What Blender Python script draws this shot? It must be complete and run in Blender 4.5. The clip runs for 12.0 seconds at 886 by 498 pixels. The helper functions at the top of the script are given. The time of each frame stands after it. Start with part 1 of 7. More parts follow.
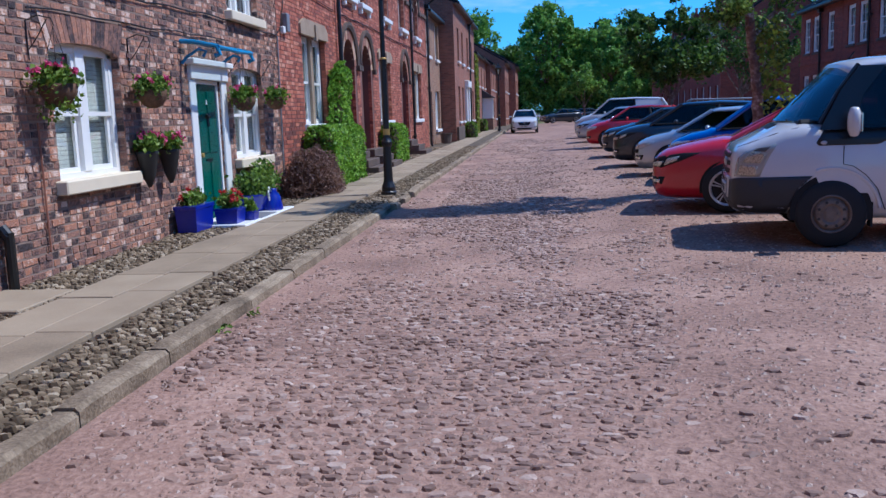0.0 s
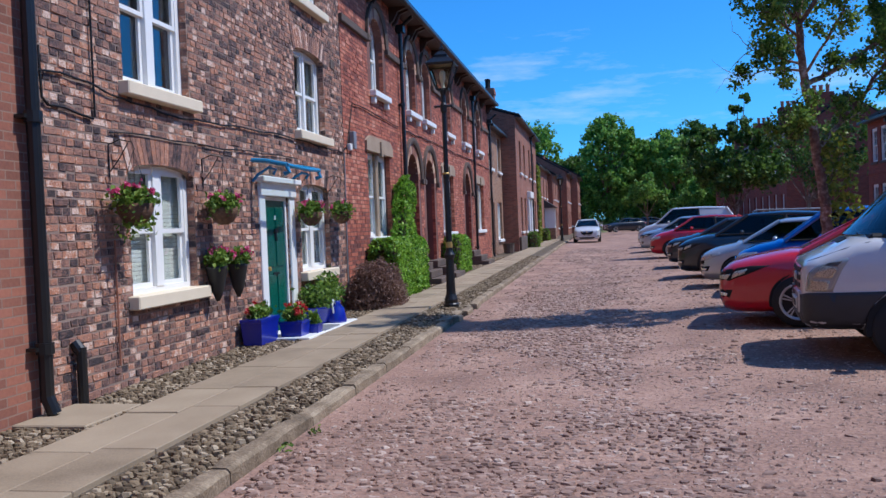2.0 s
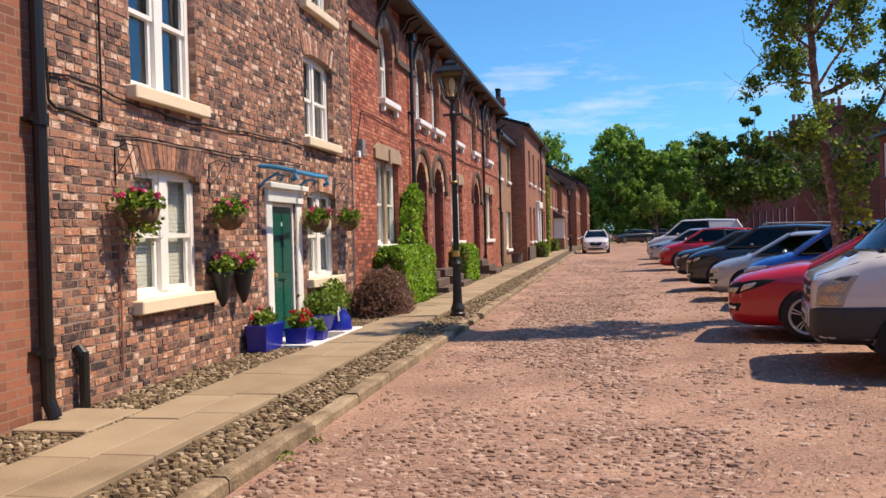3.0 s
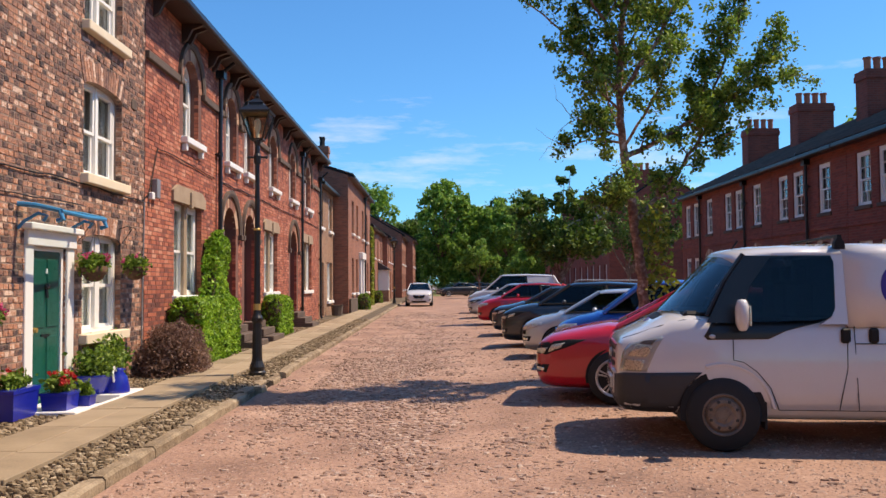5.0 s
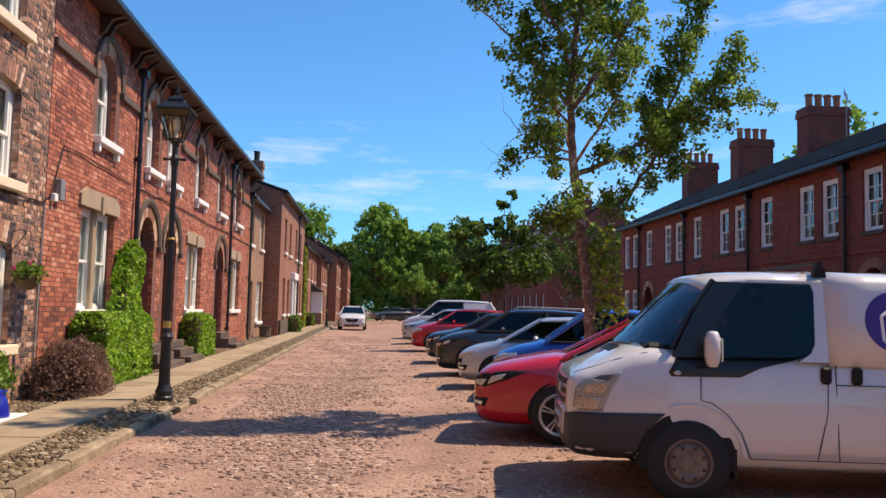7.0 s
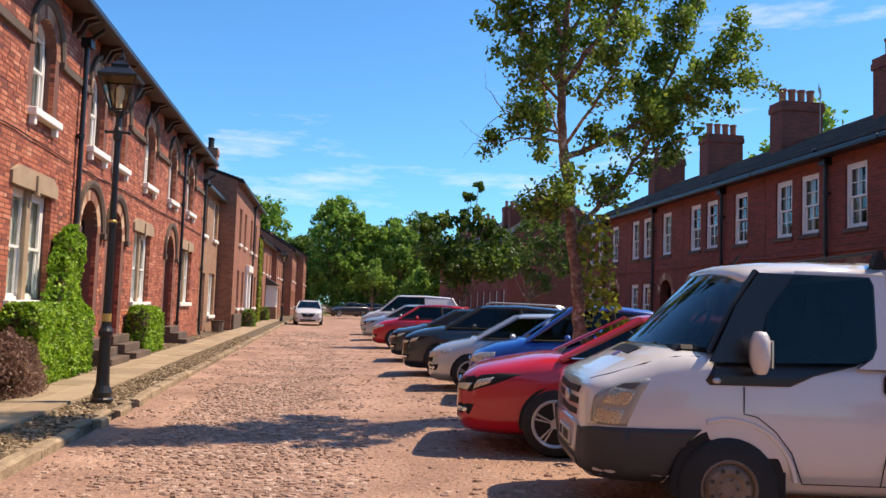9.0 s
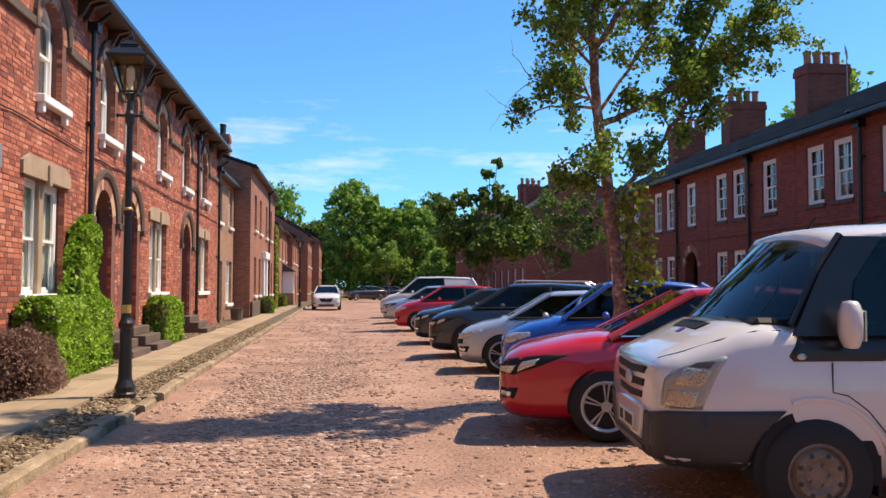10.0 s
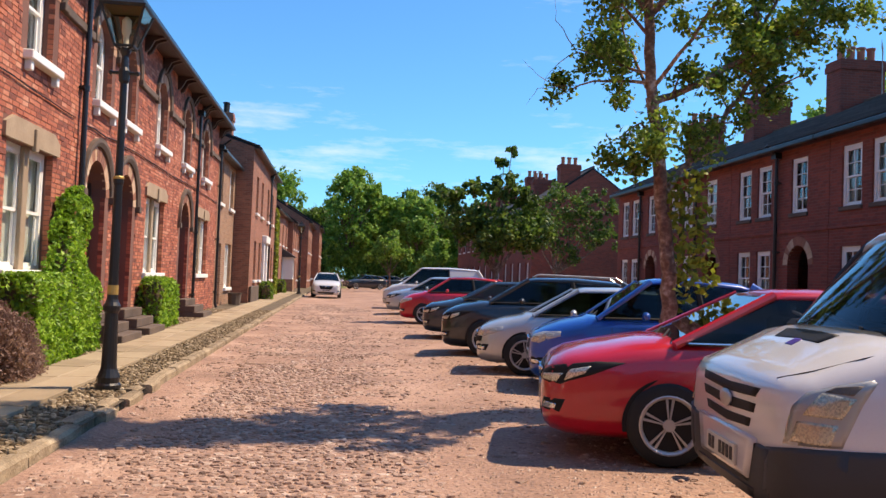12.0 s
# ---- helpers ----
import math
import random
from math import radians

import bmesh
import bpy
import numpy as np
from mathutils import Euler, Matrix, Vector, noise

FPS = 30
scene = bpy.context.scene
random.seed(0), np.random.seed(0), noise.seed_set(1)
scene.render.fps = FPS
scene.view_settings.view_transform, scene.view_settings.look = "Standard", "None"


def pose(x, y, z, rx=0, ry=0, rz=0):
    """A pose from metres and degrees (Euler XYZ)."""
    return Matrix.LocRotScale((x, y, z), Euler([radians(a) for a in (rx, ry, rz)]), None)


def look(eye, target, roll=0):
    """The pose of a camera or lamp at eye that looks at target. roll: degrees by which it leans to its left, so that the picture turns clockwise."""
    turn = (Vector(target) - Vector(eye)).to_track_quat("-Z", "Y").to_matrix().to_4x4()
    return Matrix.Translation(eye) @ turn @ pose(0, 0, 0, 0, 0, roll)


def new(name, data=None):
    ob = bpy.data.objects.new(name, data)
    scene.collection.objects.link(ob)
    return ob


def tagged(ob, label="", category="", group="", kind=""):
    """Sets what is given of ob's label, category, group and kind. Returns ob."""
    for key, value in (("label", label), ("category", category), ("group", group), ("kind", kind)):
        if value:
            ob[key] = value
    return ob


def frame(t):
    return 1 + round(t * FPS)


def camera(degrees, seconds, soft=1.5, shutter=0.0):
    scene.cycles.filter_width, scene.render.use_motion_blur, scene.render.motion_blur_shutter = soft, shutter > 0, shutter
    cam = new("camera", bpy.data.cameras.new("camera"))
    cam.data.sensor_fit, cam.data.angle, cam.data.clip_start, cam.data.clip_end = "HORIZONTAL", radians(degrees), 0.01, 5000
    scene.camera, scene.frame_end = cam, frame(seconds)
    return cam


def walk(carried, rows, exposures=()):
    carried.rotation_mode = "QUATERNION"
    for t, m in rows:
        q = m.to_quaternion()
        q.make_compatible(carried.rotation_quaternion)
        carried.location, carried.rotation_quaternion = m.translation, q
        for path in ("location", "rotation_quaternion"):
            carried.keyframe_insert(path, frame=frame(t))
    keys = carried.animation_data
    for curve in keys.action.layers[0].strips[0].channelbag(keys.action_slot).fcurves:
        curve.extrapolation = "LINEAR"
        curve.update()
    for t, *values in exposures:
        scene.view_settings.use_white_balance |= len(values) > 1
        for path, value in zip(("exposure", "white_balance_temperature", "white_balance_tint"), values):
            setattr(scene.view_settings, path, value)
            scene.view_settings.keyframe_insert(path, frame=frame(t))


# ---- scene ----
cam = camera(54.6, 12.0)
PATH = [
    (0, (-0.149, -0.207, 1.534), (-0.375, 1.756, 1.228), -2.0),
    (0.5, (-0.162, -0.197, 1.553), (-0.449, 1.771, 1.337), -2.2),
    (1, (-0.161, -0.19, 1.562), (-0.49, 1.777, 1.416), -2.0),
    (1.5, (-0.151, -0.204, 1.585), (-0.501, 1.763, 1.495), -1.8),
    (2, (-0.145, -0.191, 1.597), (-0.509, 1.775, 1.547), -2.3),
    (2.5, (-0.134, -0.183, 1.597), (-0.515, 1.78, 1.555), -2.3),
    (3, (-0.132, -0.129, 1.595), (-0.515, 1.834, 1.566), -1.5),
    (3.5, (-0.174, 0.092, 1.584), (-0.503, 2.065, 1.551), -0.1),
    (3.7, (-0.149, 0.185, 1.593), (-0.405, 2.169, 1.575), -0.1),
    (5.5, (0.154, 0.976, 1.63), (0.241, 2.971, 1.749), -1.3),
    (6, (0.144, 1.231, 1.615), (0.315, 3.217, 1.768), -2.6),
    (6.5, (0.18, 1.518, 1.61), (0.347, 3.504, 1.775), -1.6),
    (7, (0.175, 1.786, 1.586), (0.335, 3.775, 1.73), 1.4),
    (7.2, (0.144, 1.904, 1.566), (0.325, 3.892, 1.694), 2.2),
    (8.8, (0.081, 2.856, 1.586), (0.353, 4.833, 1.719), 1.0),
    (9, (0.025, 2.934, 1.561), (0.288, 4.912, 1.699), 2.0),
    (9.5, (-0.07, 3.208, 1.566), (0.218, 5.184, 1.681), 1.3),
    (10, (-0.119, 3.455, 1.549), (0.114, 5.439, 1.642), 0.1),
    (10.5, (-0.127, 3.785, 1.563), (0.024, 5.776, 1.679), 1.8),
    (11, (-0.239, 3.992, 1.544), (-0.012, 5.976, 1.653), 3.5),
    (11.5, (-0.283, 4.27, 1.539), (0.054, 6.239, 1.635), 2.0),
    (12, (-0.29, 4.616, 1.534), (-0.054, 6.6, 1.608), 2.2),
]
walk(cam, [(t, look(eye, target, roll)) for t, eye, target, roll in PATH],
     [(0, 0.0, 4900, 12), (1.9, 0.0, 5200, 12), (2.3, 0.12, 5600, 12), (2.7, 0.36, 7200, 15), (3.2, 0.40, 7350, 16), (7, 0.45, 7400, 16), (9.2, 0.60, 7500, 16), (12, 0.64, 7500, 16)])


def gz(y):
    """Height of the road, which climbs gently up the street."""
    return 0.10 + 0.0036 * min(y, 160.0)


def gx(x, y):
    """Height of the road with its cross-fall: it rises a little towards the parked cars."""
    q = max(0.0, min(1.0, (x + 0.4) / 2.4))
    return gz(y) + 0.08 * q * q * (3 - 2 * q)


# ---- world and sun ----
SUN_WAY = Vector((0.66, 0.12, 1.0)).normalized()
world = bpy.data.worlds.new("sky")
scene.world = world
world.use_nodes = True
wn = world.node_tree.nodes
sky = wn.new("ShaderNodeTexSky")
sky.sky_type = "NISHITA"
sky.sun_disc = False
sky.sun_elevation = math.asin(SUN_WAY.z)
sky.sun_rotation = math.atan2(SUN_WAY.x, SUN_WAY.y)
sky.air_density, sky.dust_density, sky.ozone_density = 1.0, 0.3, 3.0
wl = world.node_tree.links
wco = wn.new("ShaderNodeTexCoord")
wmap = wn.new("ShaderNodeMapping")
wmap.inputs["Scale"].default_value = (1.3, 1.3, 7.0)
wnoise = wn.new("ShaderNodeTexNoise")
wnoise.inputs["Scale"].default_value, wnoise.inputs["Detail"].default_value = 1.7, 9.0
wnoise.inputs["Roughness"].default_value = 0.62
wramp = wn.new("ShaderNodeValToRGB")
wramp.color_ramp.elements[0].position, wramp.color_ramp.elements[1].position = 0.57, 0.80
wmix = wn.new("ShaderNodeMixRGB")
wmix.inputs["Color2"].default_value = (7.5, 7.9, 8.3, 1)
wl.new(wco.outputs["Generated"], wmap.inputs["Vector"])
wl.new(wmap.outputs["Vector"], wnoise.inputs["Vector"])
wl.new(wnoise.outputs["Fac"], wramp.inputs["Fac"])
wl.new(wramp.outputs["Color"], wmix.inputs["Fac"])
wtint = wn.new("ShaderNodeMixRGB")
wtint.blend_type, wtint.inputs["Fac"].default_value = "MULTIPLY", 1.0
wtint.inputs["Color2"].default_value = (0.43, 1.02, 1.47, 1)
wl.new(sky.outputs["Color"], wtint.inputs["Color1"])
wl.new(wtint.outputs["Color"], wmix.inputs["Color1"])
wl.new(wmix.outputs["Color"], wn["Background"].inputs["Color"])
wn["Background"].inputs["Strength"].default_value = 0.102
sun = new("sun", bpy.data.lights.new("sun", "SUN"))
sun.data.energy, sun.data.angle, sun.data.color = 4.6, radians(0.53), (1.0, 0.87, 0.70)
sun.matrix_world = look(SUN_WAY * 60, (0, 0, 0))


# ---- materials ----
def ramp_node(nt, stops):
    r = nt.nodes.new("ShaderNodeValToRGB")
    els = r.color_ramp.elements
    while len(els) < len(stops):
        els.new(0.5)
    for e, (p, c) in zip(els, stops):
        e.position, e.color = p, (*c, 1)
    return r


def material(name, stops, rough=0.7, metal=0.0, scale=6.0, fine=60.0, bump=0.3, dist=0.004, wear=0.25,
             piece=0.0, brick=None, coat=0.0, spec=0.5, leaf=False):
    """Noise at two scales drives a colour ramp; piece: how far single pieces differ; brick: mortar colour for a laid pattern."""
    m = bpy.data.materials.new(name)
    m.use_nodes = True
    nt = m.node_tree
    b = nt.nodes["Principled BSDF"]
    co = nt.nodes.new("ShaderNodeTexCoord")
    big, small = nt.nodes.new("ShaderNodeTexNoise"), nt.nodes.new("ShaderNodeTexNoise")
    big.inputs["Scale"].default_value, big.inputs["Detail"].default_value = scale, 5
    small.inputs["Scale"].default_value, small.inputs["Detail"].default_value = fine, 4
    for n in (big, small):
        nt.links.new(co.outputs["Object"], n.inputs["Vector"])

    def maths(op, a, c, clamp=False):
        n = nt.nodes.new("ShaderNodeMath")
        n.operation, n.use_clamp = op, clamp
        for s, v in zip(n.inputs, (a, c)):
            if isinstance(v, (int, float)):
                s.default_value = v
            else:
                nt.links.new(v, s)
        return n.outputs[0]

    f = maths("ADD", maths("MULTIPLY", maths("SUBTRACT", big.outputs["Fac"], 0.5), 1.6 * wear),
              maths("MULTIPLY", maths("SUBTRACT", small.outputs["Fac"], 0.5), 1.2 * wear))
    if piece:
        oi, geo = nt.nodes.new("ShaderNodeObjectInfo"), nt.nodes.new("ShaderNodeNewGeometry")
        r = maths("FRACT", maths("ADD", oi.outputs["Random"], geo.outputs["Random Per Island"]), 0)
        f = maths("ADD", f, maths("MULTIPLY", maths("SUBTRACT", r, 0.5), piece))
    f = maths("ADD", f, 0.5, True)
    ramp = ramp_node(nt, stops)
    nt.links.new(f, ramp.inputs["Fac"])
    colour = ramp.outputs["Color"]
    height = maths("ADD", small.outputs["Fac"], maths("MULTIPLY", big.outputs["Fac"], 0.6))
    if brick:
        sep, com = nt.nodes.new("ShaderNodeSeparateXYZ"), nt.nodes.new("ShaderNodeCombineXYZ")
        nt.links.new(co.outputs["Object"], sep.inputs[0])
        nt.links.new(maths("ADD", sep.outputs["Y"], sep.outputs["X"]), com.inputs["X"])
        nt.links.new(sep.outputs["Z"], com.inputs["Y"])
        bt = nt.nodes.new("ShaderNodeTexBrick")
        bt.inputs["Scale"].default_value = 1.0
        bt.inputs["Brick Width"].default_value, bt.inputs["Row Height"].default_value = 0.225, 0.075
        bt.inputs["Mortar Size"].default_value = 0.006
        bt.inputs["Color1"].default_value, bt.inputs["Color2"].default_value = (0.75, 0.75, 0.75, 1), (1.2, 1.15, 1.1, 1)
        bt.inputs["Mortar"].default_value = (1, 1, 1, 1)
        nt.links.new(com.outputs[0], bt.inputs["Vector"])
        mul = nt.nodes.new("ShaderNodeMixRGB")
        mul.blend_type, mul.inputs["Fac"].default_value = "MULTIPLY", 1.0
        nt.links.new(colour, mul.inputs["Color1"])
        nt.links.new(bt.outputs["Color"], mul.inputs["Color2"])
        mo = nt.nodes.new("ShaderNodeMixRGB")
        nt.links.new(bt.outputs["Fac"], mo.inputs["Fac"])
        nt.links.new(mul.outputs["Color"], mo.inputs["Color1"])
        mo.inputs["Color2"].default_value = (*brick, 1)
        colour = mo.outputs["Color"]
        height = maths("SUBTRACT", height, maths("MULTIPLY", bt.outputs["Fac"], 1.2))
    nt.links.new(colour, b.inputs["Base Color"])
    b.inputs["Metallic"].default_value = metal
    nt.links.new(maths("ADD", maths("MULTIPLY", maths("SUBTRACT", small.outputs["Fac"], 0.5), 0.25), rough, True), b.inputs["Roughness"])
    b.inputs["Coat Weight"].default_value = coat
    b.inputs["Coat Roughness"].default_value = 0.06
    b.inputs["Specular IOR Level"].default_value = spec
    if bump:
        bp = nt.nodes.new("ShaderNodeBump")
        bp.inputs["Strength"].default_value, bp.inputs["Distance"].default_value = bump, dist
        nt.links.new(height, bp.inputs["Height"])
        nt.links.new(bp.outputs["Normal"], b.inputs["Normal"])
    if leaf:
        tr = nt.nodes.new("ShaderNodeBsdfTranslucent")
        nt.links.new(colour, tr.inputs["Color"])
        mx = nt.nodes.new("ShaderNodeMixShader")
        mx.inputs[0].default_value = 0.42
        nt.links.new(b.outputs[0], mx.inputs[1])
        nt.links.new(tr.outputs[0], mx.inputs[2])
        nt.links.new(mx.outputs[0], nt.nodes["Material Output"].inputs["Surface"])
    return m


def plain(name, c, rough=0.6, metal=0.0, vary=0.12, coat=0.0, bump=0.1, scale=5.0, spec=0.5):
    lo, hi = tuple(v * (1 - vary) for v in c), tuple(min(1, v * (1 + vary)) for v in c)
    return material(name, [(0.2, lo), (0.8, hi)], rough, metal, scale, 90.0, bump, 0.002, 0.4, coat=coat, spec=spec)


def glass(name, tint=(0.9, 0.95, 0.95), shine=0.75):
    m = bpy.data.materials.new(name)
    m.use_nodes = True
    nt = m.node_tree
    nt.nodes.remove(nt.nodes["Principled BSDF"])
    tr, gl, mx, lw, pw, ad = (nt.nodes.new("ShaderNode" + n) for n in ("BsdfTransparent", "BsdfGlossy", "MixShader", "LayerWeight", "Math", "Math"))
    tr.inputs["Color"].default_value = (*tint, 1)
    gl.inputs["Roughness"].default_value = 0.02
    lw.inputs["Blend"].default_value = 0.5
    pw.operation, pw.inputs[1].default_value = "POWER", 3.0
    ad.operation, ad.inputs[1].default_value, ad.inputs[2].default_value = "MULTIPLY_ADD", shine, 0.03
    nt.links.new(lw.outputs["Facing"], pw.inputs[0])
    nt.links.new(pw.outputs[0], ad.inputs[0])
    nt.links.new(ad.outputs[0], mx.inputs[0])
    nt.links.new(tr.outputs[0], mx.inputs[1])
    nt.links.new(gl.outputs[0], mx.inputs[2])
    nt.links.new(mx.outputs[0], nt.nodes["Material Output"].inputs["Surface"])
    return m


M = {}
M["old_brick"] = material("old_brick", [(0.0, (0.05, 0.036, 0.036)), (0.15, (0.125, 0.075, 0.064)), (0.40, (0.265, 0.135, 0.095)), (0.60, (0.375, 0.195, 0.130)),
                                        (0.76, (0.46, 0.185, 0.095)), (0.89, (0.54, 0.33, 0.23)), (1.0, (0.68, 0.50, 0.39))],
                          0.88, scale=13.0, fine=60, bump=1.0, dist=0.014, wear=0.72, piece=0.95)
M["old_mortar"] = material("old_mortar", [(0.2, (0.17, 0.115, 0.088)), (0.8, (0.36, 0.26, 0.20))], 0.95, scale=1.5, fine=50, bump=0.7, dist=0.006, wear=0.5)
M["red_brick"] = material("red_brick", [(0.0, (0.13, 0.044, 0.032)), (0.25, (0.28, 0.078, 0.046)), (0.55, (0.42, 0.122, 0.066)), (0.82, (0.50, 0.175, 0.10)), (1.0, (0.58, 0.28, 0.18))],
                          0.85, scale=0.9, fine=45, bump=0.6, dist=0.005, wear=0.55, piece=0.8)
M["red_mortar"] = material("red_mortar", [(0.2, (0.12, 0.050, 0.038)), (0.8, (0.22, 0.105, 0.08))], 0.95, scale=1.0, fine=50, bump=0.6, dist=0.005, wear=0.5)
M["arch_brick"] = material("arch_brick", [(0.1, (0.19, 0.075, 0.05)), (0.5, (0.33, 0.15, 0.09)), (0.75, (0.50, 0.33, 0.215)), (1.0, (0.60, 0.45, 0.31))], 0.85, scale=2, fine=60, bump=0.5, wear=0.3, piece=0.9)
M["far_brick"] = material("far_brick", [(0.1, (0.17, 0.068, 0.045)), (0.5, (0.27, 0.105, 0.065)), (0.9, (0.34, 0.145, 0.09))], 0.88, scale=0.7, fine=30, bump=0.5, wear=0.6, brick=(0.27, 0.17, 0.12))
M["brown_brick"] = material("brown_brick", [(0.1, (0.17, 0.088, 0.055)), (0.5, (0.27, 0.145, 0.085)), (0.9, (0.36, 0.20, 0.115))], 0.88, scale=1.1, fine=30, bump=0.5, wear=0.6, brick=(0.33, 0.25, 0.18))
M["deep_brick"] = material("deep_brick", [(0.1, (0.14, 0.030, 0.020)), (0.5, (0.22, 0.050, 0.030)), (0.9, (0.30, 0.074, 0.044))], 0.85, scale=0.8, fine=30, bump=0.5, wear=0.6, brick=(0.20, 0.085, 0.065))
M["slate"] = material("slate", [(0.1, (0.024, 0.023, 0.023)), (0.9, (0.072, 0.067, 0.062))], 0.7, scale=2, fine=40, bump=0.4, wear=0.6, piece=0.6)
M["stone"] = material("stone", [(0.1, (0.24, 0.165, 0.105)), (0.9, (0.44, 0.34, 0.235))], 0.85, scale=3, fine=50, bump=0.4, wear=0.5)
M["dark_stone"] = material("dark_stone", [(0.1, (0.055, 0.040, 0.032)), (0.9, (0.15, 0.105, 0.078))], 0.85, scale=3, fine=50, bump=0.4, wear=0.6)
M["flag"] = material("flag", [(0.0, (0.16, 0.118, 0.072)), (0.45, (0.30, 0.228, 0.145)), (0.8, (0.37, 0.29, 0.19)), (1.0, (0.44, 0.36, 0.25))], 0.85, scale=2.2, fine=70, bump=0.4, wear=0.5, piece=0.35)
M["kerb"] = material("kerb", [(0.0, (0.085, 0.061, 0.035)), (0.35, (0.185, 0.135, 0.082)), (0.65, (0.29, 0.22, 0.14)), (1.0, (0.41, 0.33, 0.22))], 0.9, scale=3.5, fine=45, bump=0.9, dist=0.012, wear=0.85, piece=0.3)
M["cobble"] = material("cobble", [(0.0, (0.16, 0.096, 0.068)), (0.4, (0.26, 0.160, 0.112)), (0.75, (0.35, 0.230, 0.170)), (1.0, (0.54, 0.42, 0.335))], 0.62, scale=8, fine=90, bump=0.35, dist=0.003, wear=0.25, piece=0.8)
M["path_cobble"] = material("path_cobble", [(0.0, (0.075, 0.050, 0.025)), (0.4, (0.165, 0.115, 0.062)), (0.75, (0.26, 0.19, 0.11)), (1.0, (0.46, 0.37, 0.25))], 0.8, scale=8, fine=90, bump=0.35, dist=0.003, wear=0.25, piece=0.9)
M["sand"] = material("sand", [(0.0, (0.14, 0.080, 0.058)), (0.35, (0.262, 0.154, 0.108)), (0.65, (0.352, 0.214, 0.152)), (1.0, (0.48, 0.325, 0.24))], 0.82, scale=0.9, fine=26, bump=1.0, dist=0.02, wear=0.95)
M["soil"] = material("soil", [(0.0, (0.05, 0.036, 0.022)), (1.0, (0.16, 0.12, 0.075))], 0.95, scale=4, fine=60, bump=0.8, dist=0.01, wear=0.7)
M["grass"] = material("grass", [(0.0, (0.06, 0.08, 0.02)), (1.0, (0.22, 0.22, 0.08))], 0.9, scale=0.5, fine=30, bump=0.5, wear=0.7)
M["white"] = plain("white_paint", (0.80, 0.79, 0.75), 0.45, vary=0.05)
M["cream"] = plain("cream_paint", (0.74, 0.63, 0.45), 0.6, vary=0.08)
M["black"] = plain("black_paint", (0.012, 0.012, 0.012), 0.35, vary=0.3)
M["dark_wood"] = plain("dark_wood", (0.05, 0.022, 0.016), 0.5, vary=0.3)
M["green_door"] = plain("green_paint", (0.004, 0.085, 0.062), 0.3, vary=0.12, coat=0.2)
M["red_door"] = plain("brown_red_paint", (0.30, 0.075, 0.045), 0.5, vary=0.2)
M["pink_door"] = plain("pale_paint", (0.62, 0.52, 0.56), 0.5, vary=0.1)
M["blue_glaze"] = plain("blue_glaze", (0.008, 0.018, 0.30), 0.32, vary=0.2, coat=0.25)
M["sky_blue"] = plain("sky_blue_paint", (0.03, 0.22, 0.42), 0.4, vary=0.1)
M["dark_pot"] = plain("dark_pot", (0.02, 0.018, 0.016), 0.6, vary=0.3)
M["basket"] = material("basket", [(0.1, (0.06, 0.03, 0.018)), (0.9, (0.2, 0.11, 0.06))], 0.95, scale=20, fine=90, bump=1.0, dist=0.01, wear=0.6)
M["terracotta"] = plain("terracotta", (0.32, 0.13, 0.075), 0.8, vary=0.25)
M["curtain"] = plain("curtain", (0.62, 0.58, 0.50), 0.9, vary=0.1)
M["blind"] = plain("blind", (0.78, 0.74, 0.66), 0.7, vary=0.1)
M["room"] = plain("room_wall", (0.20, 0.18, 0.15), 0.9, vary=0.2)
M["pane"] = glass("window_glass")
M["car_glass"] = glass("car_glass", (0.40, 0.44, 0.43), 0.85)
M["lens"] = glass("clear_lens", (0.85, 0.85, 0.82))
M["chrome"] = plain("chrome", (0.75, 0.75, 0.75), 0.15, 1.0, 0.05)
M["alloy"] = plain("alloy", (0.46, 0.46, 0.47), 0.35, 0.5, 0.1)
M["reflector"] = plain("aged_reflector", (0.62, 0.56, 0.44), 0.28, 0.6, 0.3)
M["steel_rim"] = plain("steel_rim", (0.17, 0.13, 0.10), 0.5, 0.3, 0.8)
M["rubber"] = plain("rubber", (0.018, 0.018, 0.018), 0.85, vary=0.3)
M["trim"] = plain("black_plastic", (0.012, 0.012, 0.013), 0.6, vary=0.2, spec=0.25)
M["grey_trim"] = plain("grey_plastic", (0.034, 0.034, 0.036), 0.65, vary=0.15)
M["yellow_plate"] = plain("plate", (0.62, 0.60, 0.52), 0.4, vary=0.05)
M["ink"] = plain("ink", (0.02, 0.02, 0.02), 0.5)
M["purple"] = plain("purple_vinyl", (0.055, 0.016, 0.20), 0.4, vary=0.06)
M["lamp_glass"] = glass("lantern_glass", (0.85, 0.78, 0.62))
M["gold"] = plain("gold_paint", (0.5, 0.33, 0.10), 0.4, 0.5)
M["metal_grey"] = plain("grey_metal", (0.25, 0.25, 0.26), 0.5, 0.3)
for key, c in (("white", (0.58, 0.57, 0.57)), ("red", (0.46, 0.004, 0.018)), ("blue", (0.002, 0.066, 0.38)), ("silver", (0.50, 0.52, 0.54)),
               ("graphite", (0.030, 0.036, 0.044)), ("navy", (0.014, 0.022, 0.036)), ("pale", (0.42, 0.48, 0.54))):
    M["car_" + key] = plain("car_paint_" + key, c, 0.32, 0.55 if key in ("silver", "graphite", "pale") else 0.0, 0.04, coat=1.0, bump=0.0)
M["bark"] = material("bark", [(0.0, (0.07, 0.042, 0.030)), (0.42, (0.17, 0.095, 0.062)), (0.62, (0.30, 0.19, 0.13)), (0.85, (0.55, 0.44, 0.36))], 0.9, scale=5.5, fine=22, bump=1.0, dist=0.02, wear=0.75)
